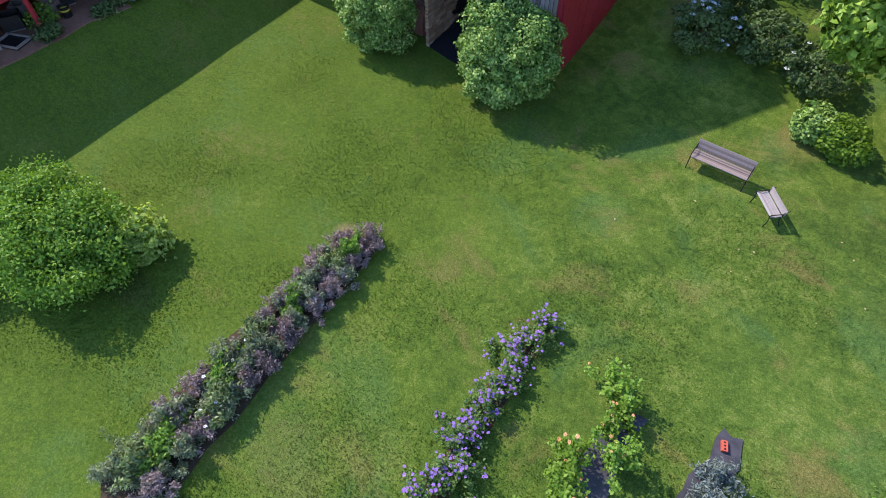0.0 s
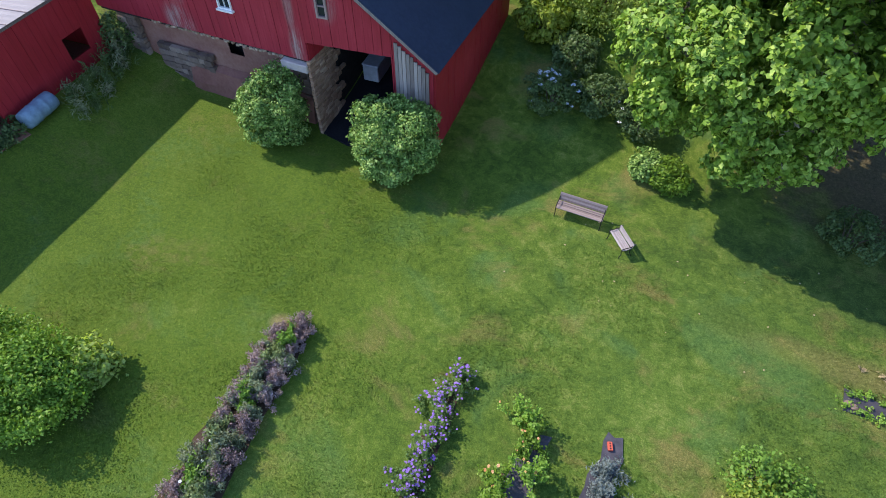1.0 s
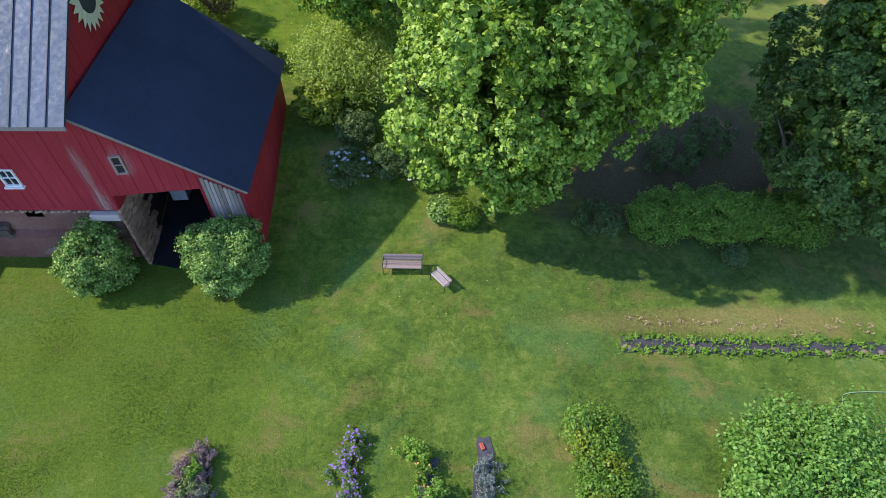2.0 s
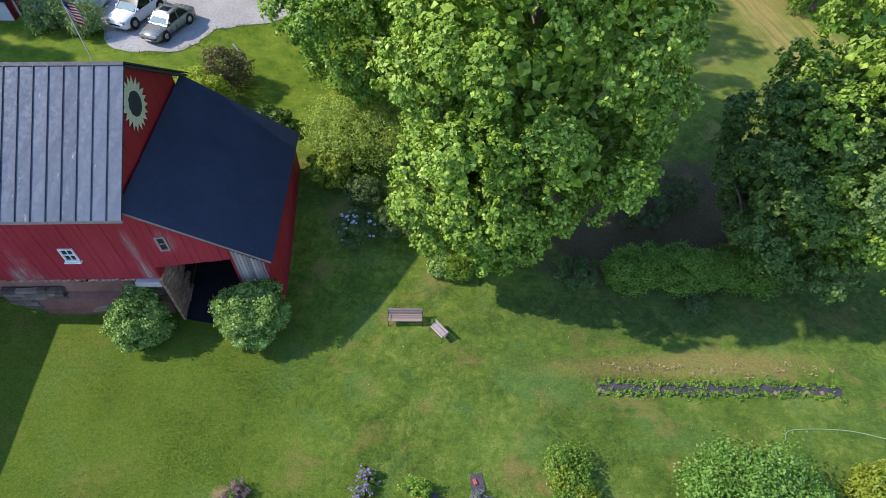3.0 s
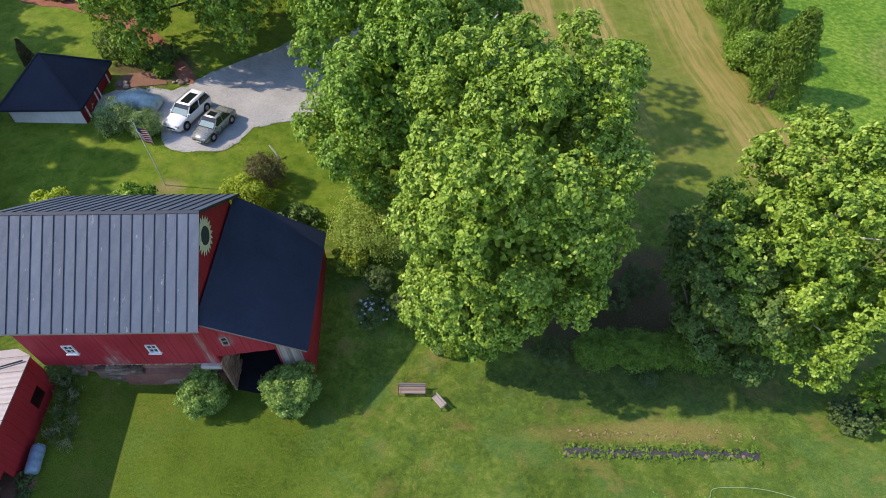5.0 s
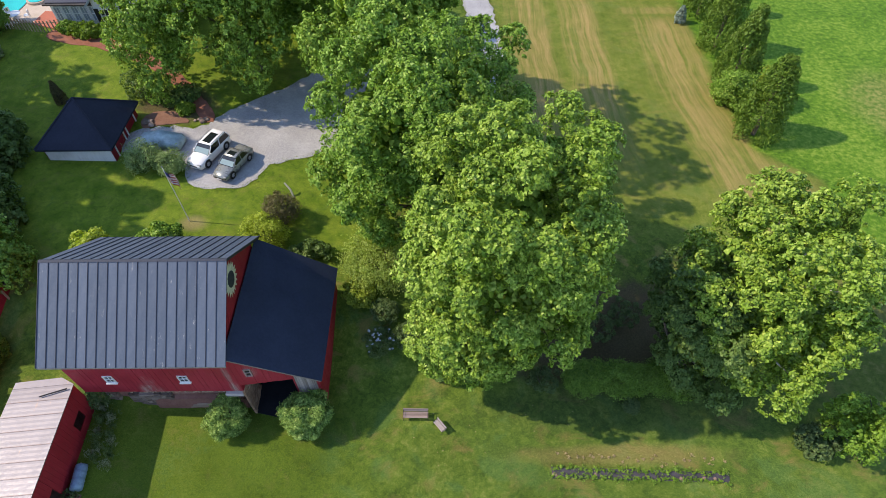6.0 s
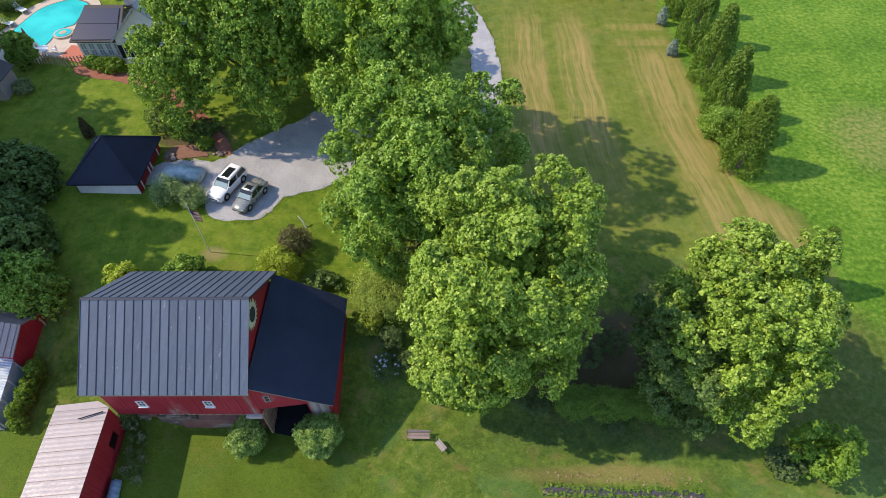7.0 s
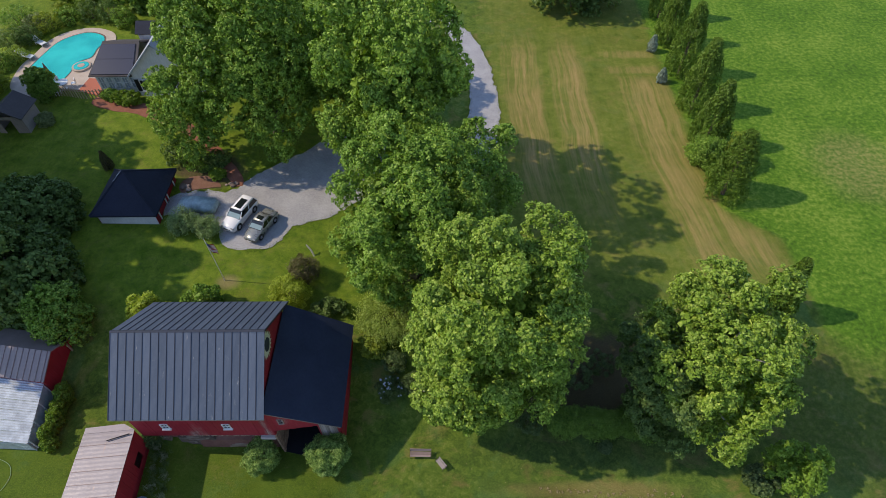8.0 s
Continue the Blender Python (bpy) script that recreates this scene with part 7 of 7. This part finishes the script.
shrub("spirea", "pale green spreading shrub by the lean-to", -2.8, 21.8, (2.6, 2.1), 2.5, L_PALE, 0.11, 588, 150, 190, 0.28, ragged=1.9, loose=0.8)
shrub("spirea", "lower pale shrub edge by the lean-to", -4.2, 19.6, (1.0, 1.0), 1.6, L_YELLOW, 0.16, 589, 110, 36, 0.34)
for k, (x, y, r, h, mt) in enumerate(((-20.2, 36.6, 0.9, 0.9, L_DARK), (-18.9, 35.6, 0.5, 0.6, L_BRIGHT), (-22.6, 37.4, 1.3, 2.2, L_DARK), (-19.0, 37.2, 0.9, 1.2, L_DARK), (-30.6, 45.4, 0.7, 1.0, L_BRIGHT), (-29.4, 45.1, 0.85, 1.2, L_BRIGHT), (-31.8, 45.9, 0.6, 0.8, L_MAPLE),
                                     (-41.6, 60.0, 1.1, 1.6, L_YELLOW), (-39.8, 60.6, 1.2, 1.5, L_BRIGHT), (-43.8, 57.6, 1.4, 1.6, L_GREYGREEN), (-45.0, 54.5, 1.5, 1.8, L_DARK), (-44.6, 50.8, 1.2, 1.4, L_MAPLE), (-36.6, 42.2, 0.7, 1.0, L_GREYGREEN),
                                     (-43.5, 47.4, 1.2, 1.5, L_YELLOW), (-44.0, 52.2, 1.2, 1.3, L_PALE), (-43.8, 55.2, 1.3, 1.7, L_DARK), (-42.4, 57.6, 1.3, 1.8, L_YELLOW), (-40.6, 58.9, 1.2, 1.7, L_MAPLE), (-38.4, 59.6, 1.3, 2.0, L_DARK), (-36.0, 59.2, 1.3, 2.2, L_DARK), (-34.2, 58.2, 1.1, 2.0, L_MAPLE), (-46.0, 58.5, 1.7, 2.0, L_MAPLE))):
    shrub("garden_shrub", "rounded garden shrub near the house" if y > 40 else "low garden shrub in the mulch bed", x, y, r, h, mt, 0.17, 600 + k, 60, 34, 0.3 * max(1, r), "house planting")
for k in range(8):
    shrub("vine", "bushy green vine along the greenhouse side", -25.75 + 0.09 * k + 0.15 * math.sin(k * 2), 16.4 - 0.55 * k, 0.45, 1.2 + 0.5 * math.sin(k * 1.3) ** 2, L_BRIGHT, 0.13, 640 + k, 60, 26, 0.22, "greenhouse vines")
for k in range(16):
    x, y = -17.9 + 0.09 * (k // 2) * 0.9 + 0.45 * (k % 2) + 0.12 * math.sin(k * 3.0), 12.3 - 0.20 * k + 0.1 * math.sin(k * 5.0)
    tuft("weeds", "tall thin grey-green weeds along the shed wall", x, y, 0.34, 0.65 + 0.25 * math.cos(k * 1.7), L_BORDER if k % 3 else L_LAVLEAF, 660 + k, 170, 0.22, 0.016, "weeds", "shed weeds", stems=16)
shrub("vine", "dark green climber on the shed corner", -18.25, 12.75, (0.45, 0.4), 1.3, L_BORDER, 0.11, 675, 60, 30, 0.2, ragged=0.9)

# ---- trees ----
tree("sycamore", "large broad sycamore with pale green lobed leaves", (4.6, 16.6, gz(4.6, 16.6)), (3.9, 16.1, 9.6), (5.45, 5.2, 8.4), L_SYC, 0.175, 430, 0.68, 250, 701, M_PALEBARK, 0.42, "big shade trees", low=-0.9, extra=(((2.3, 14.2, 4.9), (3.0, 2.0, 3.1), 90), ((6.8, 18.0, 12.3), (2.5, 2.7, 4.4), 60)))
tree("maple", "tall dense green maple by the drive", (-0.3, 25.2, gz(-0.3, 25.2)), (-0.8, 25.0, 9.3), (5.85, 5.6, 7.6), L_MAPLE, 0.175, 420, 0.74, 220, 702, M_BARK, 0.42, "big shade trees", share=5.6, bough=1.40, low=-0.9, extra=(((3.3, 26.8, 10.9), (3.3, 3.6, 5.2), 110),))
tree("sycamore", "spreading sycamore with sunlit pale crown", (16.6, 15.6, gz(16.6, 15.6)), (17.7, 15.3, 7.4), (4.05, 4.9, 6.6), L_SYC, 0.175, 320, 0.64, 240, 703, M_PALEBARK, 0.38, "big shade trees", low=-0.9)
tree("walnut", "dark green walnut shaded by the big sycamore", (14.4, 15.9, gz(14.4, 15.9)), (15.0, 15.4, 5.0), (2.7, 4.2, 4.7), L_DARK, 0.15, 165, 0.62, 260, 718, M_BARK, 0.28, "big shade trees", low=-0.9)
tree("walnut", "tall dark green walnut above the house lawn", (-14.6, 41.5, gz(-14.6, 41.5)), (-14.6, 40.8, 12.5), (6.7, 5.4, 6.6), L_WALNUT, 0.21, 330, 0.8, 200, 704, M_BARK, 0.45, "house trees", share=7.5, bough=1.8, low=-0.75, hang=0.5, extra=(((-20.4, 37.8, 8.7), (3.0, 2.9, 4.4), 90), ((-13.2, 37.9, 8.6), (3.2, 2.2, 4.4), 70), ((-19.9, 42.4, 14.0), (3.0, 3.2, 4.2), 70)))
tree("walnut", "tall walnut beside the gravel lane", (-3.6, 38.0, gz(-3.6, 38.0)), (-3.4, 37.4, 12.8), (5.3, 6.3, 9.2), L_WALNUT, 0.23, 340, 0.85, 210, 705, M_BARK, 0.45, "house trees", share=7.5, bough=1.8, low=-0.9, hang=0.5, square=3.2, extra=(((-0.7, 33.4, 16.2), (3.6, 3.4, 5.8), 80),))
tree("walnut", "deep green tree behind the house drive", (-10.0, 50.0, gz(-10, 50)), (-10.5, 50.0, 9.5), (6.6, 5.6, 6.0), L_WALNUT, 0.42, 180, 1.25, 84, 706, M_BARK, 0.4, "house trees", low=-0.9)
tree("maple", "green tree behind the house", (-19.5, 54.0, gz(-19.5, 54)), (-19.5, 54.0, 11.0), (6.0, 5.5, 7.0), L_WALNUT, 0.42, 150, 1.2, 80, 707, M_BARK, 0.4, "house trees", low=-0.9)
tree("young_ash", "small feathery ash tree at the garden edge", (23.3, 10.6, gz(23.3, 10.6)), (23.1, 10.6, 2.2), (1.75, 1.6, 2.1), L_BERRY, 0.14, 110, 0.34, 120, 708, M_BARK, 0.1, low=-0.85)
tree("spruce", "low grey-green bush under the young ash", (21.4, 10.4, gz(21.4, 10.4)), (21.4, 10.4, 0.7), (1.0, 0.9, 0.9), L_BORDER, 0.14, 40, 0.3, 90, 709, M_BARK, 0.06, low=-0.85)
tree("beech", "dense dark green beech at the lawn edge", (-30.3, 23.9, gz(-30.3, 23.9)), (-30.3, 23.9, 5.2), (3.6, 3.3, 4.2), L_DARK, 0.30, 150, 0.9, 110, 710, M_BARK, 0.32, "west trees", low=-0.85)
tree("maple", "green rounded tree above the small red shed", (-26.4, 20.7, gz(-26.4, 20.7)), (-26.3, 20.6, 4.4), (1.8, 1.7, 2.3), L_MAPLE, 0.2, 80, 0.65, 120, 711, M_BARK, 0.2, "west trees", low=-0.85)
tree("maple", "dark tree in the west garden", (-31.5, 31.5, gz(-31.5, 31.5)), (-31.8, 30.3, 4.9), (2.8, 2.5, 2.4), L_DARK, 0.32, 120, 0.9, 120, 712, M_BARK, 0.3, "west trees", low=-0.85)
tree("lilac", "small dark tree beside the pool", (-38.0, 46.0, gz(-38.0, 46.0)), (-38.0, 46.0, 6.6), (1.35, 1.3, 1.6), L_SHADEHEDGE, 0.2, 50, 0.45, 90, 713, M_BARK, 0.14, low=-0.8)
tree("maple", "green tree behind the pool", (-33.0, 63.5, gz(-33, 63.5)), (-33.0, 63.5, 9.0), (4.2, 3.6, 4.6), L_MAPLE, 0.4, 110, 1.0, 60, 714, M_BARK, 0.3, "far trees", low=-0.85)
tree("maple", "green tree behind the pool garden", (-41.5, 65.0, gz(-41.5, 65)), (-41.5, 65.0, 8.0), (3.6, 3.2, 3.6), L_BRIGHT, 0.4, 90, 1.0, 50, 715, M_BARK, 0.3, "far trees", low=-0.85)
tree("oak", "dark tree at the far edge of the meadow", (17.5, 69.0, gz(17.5, 69)), (17.5, 69.0, 6.0), (6.4, 4.2, 4.8), L_DARK, 0.42, 120, 1.2, 70, 716, M_BARK, 0.4, "far trees", low=-0.9)
tree("maple", "green tree beyond the house", (-24.5, 64.0, gz(-24.5, 64)), (-24.5, 64.0, 10.0), (5.5, 5.0, 6.0), L_WALNUT, 0.45, 110, 1.2, 60, 717, M_BARK, 0.35, "far trees", low=-0.85)
for k, (x, y, zc) in enumerate(((-41.5, 21.8, 14.5), (-42.0, 27.0, 14.3), (-42.3, 32.2, 16.5))):
    tree("maple", "tall green tree shading the west lawn", (x, y, gz(x, y)), (x, y, zc), (5.0, 4.6, 10.2), L_WALNUT, 0.7, 130, 1.2, 50, 720 + k, M_BARK, 0.35, "west trees", low=-0.85)
for k, (x, y) in enumerate(((-51.0, 34.6), (-50.0, 41.8))):
    tree("maple", "tall green tree shading the house lawn", (x, y, gz(x, y)), (x, y, 14.0), (4.8, 4.6, 9.0), L_WALNUT, 0.6, 130, 1.1, 60, 760 + k, M_BARK, 0.35, "west trees", low=-0.85)
column_tree("dark_juniper", "narrow dark brown-green juniper behind the garage", -28.6, 36.3, 2.0, 0.55, L_PURPLE, 750, "", 0.14, 2600)
# row of evergreens along the pasture
for k, (x, y, h, r) in enumerate(((26.5, 35.6, 7.0, 2.35), (26.7, 42.2, 7.3, 2.05), (27.0, 47.9, 7.9, 2.25), (27.3, 54.2, 8.1, 2.15), (27.4, 60.2, 8.2, 1.9), (27.8, 66.0, 8.6, 1.9), (26.3, 22.9, 6.4, 1.5))):
    column_tree("arborvitae", "dense upright green arborvitae" if k < 6 else "half hidden arborvitae behind the sycamore", x, y, h, r, L_CONIFER, 730 + k, "evergreen row", 0.24, 11000)
tree("maple", "tall tree west of the pool", (-49.0, 44.6, gz(-49, 44.6)), (-49.0, 44.6, 11.8), (4.6, 4.2, 6.8), L_WALNUT, 0.55, 110, 1.1, 50, 727, M_BARK, 0.35, "west trees", low=-0.85)
tree("maple", "tall tree beyond the garden hut", (-48.5, 38.8, gz(-48.5, 38.8)), (-48.5, 38.8, 14.6), (4.6, 4.4, 9.4), L_WALNUT, 0.55, 150, 1.1, 60, 724, M_BARK, 0.35, "west trees", low=-0.85)
for k, (x, y, h, r) in enumerate(((24.9, 52.6, 1.7, 0.65), (25.2, 58.6, 2.0, 0.7))):
    column_tree("blue_spruce", "small blue spruce beside the evergreen row", x, y, h, r, L_BLUESPRUCE, 740 + k, "blue spruces", 0.2, 1800)
shrub("snowberry", "rounded grey-green shrub between the evergreens", 25.6, 39.7, (1.45, 1.4), 3.0, L_MAPLE, 0.16, 745, 190, 60, 0.45, ragged=0.6)
shrub("snowberry", "yellow-green shrub between the evergreens", 28.5, 39.4, (1.4, 1.3), 3.3, L_YELLOW, 0.16, 746, 170, 50, 0.4, ragged=0.6)

# ---- grass ----
rngg = np.random.default_rng(9)
n = 250000
gxp, gyp = rngg.uniform(-14.0, 14.0, n), -1.6 + 15.0 * rngg.random(n) ** 1.35
dense = rngg.random(n) < np.clip(1.35 - np.hypot(gxp + 1.5, gyp - 4.5) / 24, 0.5, 1) * np.clip((gyp + 1.6) / 1.2, 0, 1) * np.clip((14 - np.abs(gxp)) / 2.5, 0, 1) * np.clip((13.4 - gyp) / 3, 0, 1)
keep = dense & ~((gxp > -6.85) & (gxp < -5.2) & (gyp < 5.5)) & ~((gxp > -2.2) & (gxp < -1.4) & (gyp < 5.9)) & ~((gxp > 1.62) & (gxp < 2.3) & (gyp < 5.9)) & ~((gxp > 6.9) & (gxp < 16.3) & (gyp > 8.5) & (gyp < 9.25)) & ~((gxp > -0.35) & (gxp < 0.6) & (gyp < 5.3))
pp = np.stack([gxp[keep], gyp[keep], land(gxp[keep], gyp[keep]) - 0.005], 1)
co, fs = blades(pp, rngg, 0.045, 0.024, 1.2)
grass = quick("grass", co, fs, M_BLADE)
tagged(grass, "short mown grass blades on the lawn", "grass", "", "stuff")
# fallen leaves and clippings
co, fs = leaf_quads(np.stack([a := rngg.uniform(-2, 9, 26), b := rngg.uniform(8.8, 13.0, 26), land(a, b) + 0.03], 1), np.tile((0, 0, 1.0), (26, 1)), 0.06, rngg, 0.7, 1.0, 0.2)
rngf = np.random.default_rng(91)
rim = []
for loop in (smooth_loop(drive, 3), smooth_loop(lane, 3)):
    for i, a in enumerate(loop):
        b = loop[(i + 1) % len(loop)]
        gone = noise.noise(Vector((a[0] * 0.7, a[1] * 0.7, 0)))
        for s in range(int(math.dist(a, b) * (50 + 45 * gone))):
            t = rngf.random()
            rim.append((a[0] + (b[0] - a[0]) * t + rngf.normal() * 0.16, a[1] + (b[1] - a[1]) * t + rngf.normal() * 0.16))
rim_co, rim_fs = blades(np.array([(a, b, gz(a, b) + 0.02) for a, b in rim]), rngf, 0.10, 0.06, 1.6)
tagged(quick("grass_fringe", rim_co, rim_fs, M_BLADE), "ragged grass growing over the gravel edge", "grass", "", "stuff")
tagged(quick("fallen_leaves", co, fs, M_STRAW), "few fallen yellow leaves on the lawn", "leaves", "", "stuff")

# ---- the plan brought to metres ----
for me in bpy.data.meshes:
    me.transform(Matrix.Scale(PLAN, 4))
for ob in scene.objects:
    if ob.type in ("MESH", "EMPTY"):
        m = ob.matrix_basis.copy()
        m.translation = m.translation * PLAN
        ob.matrix_basis = m
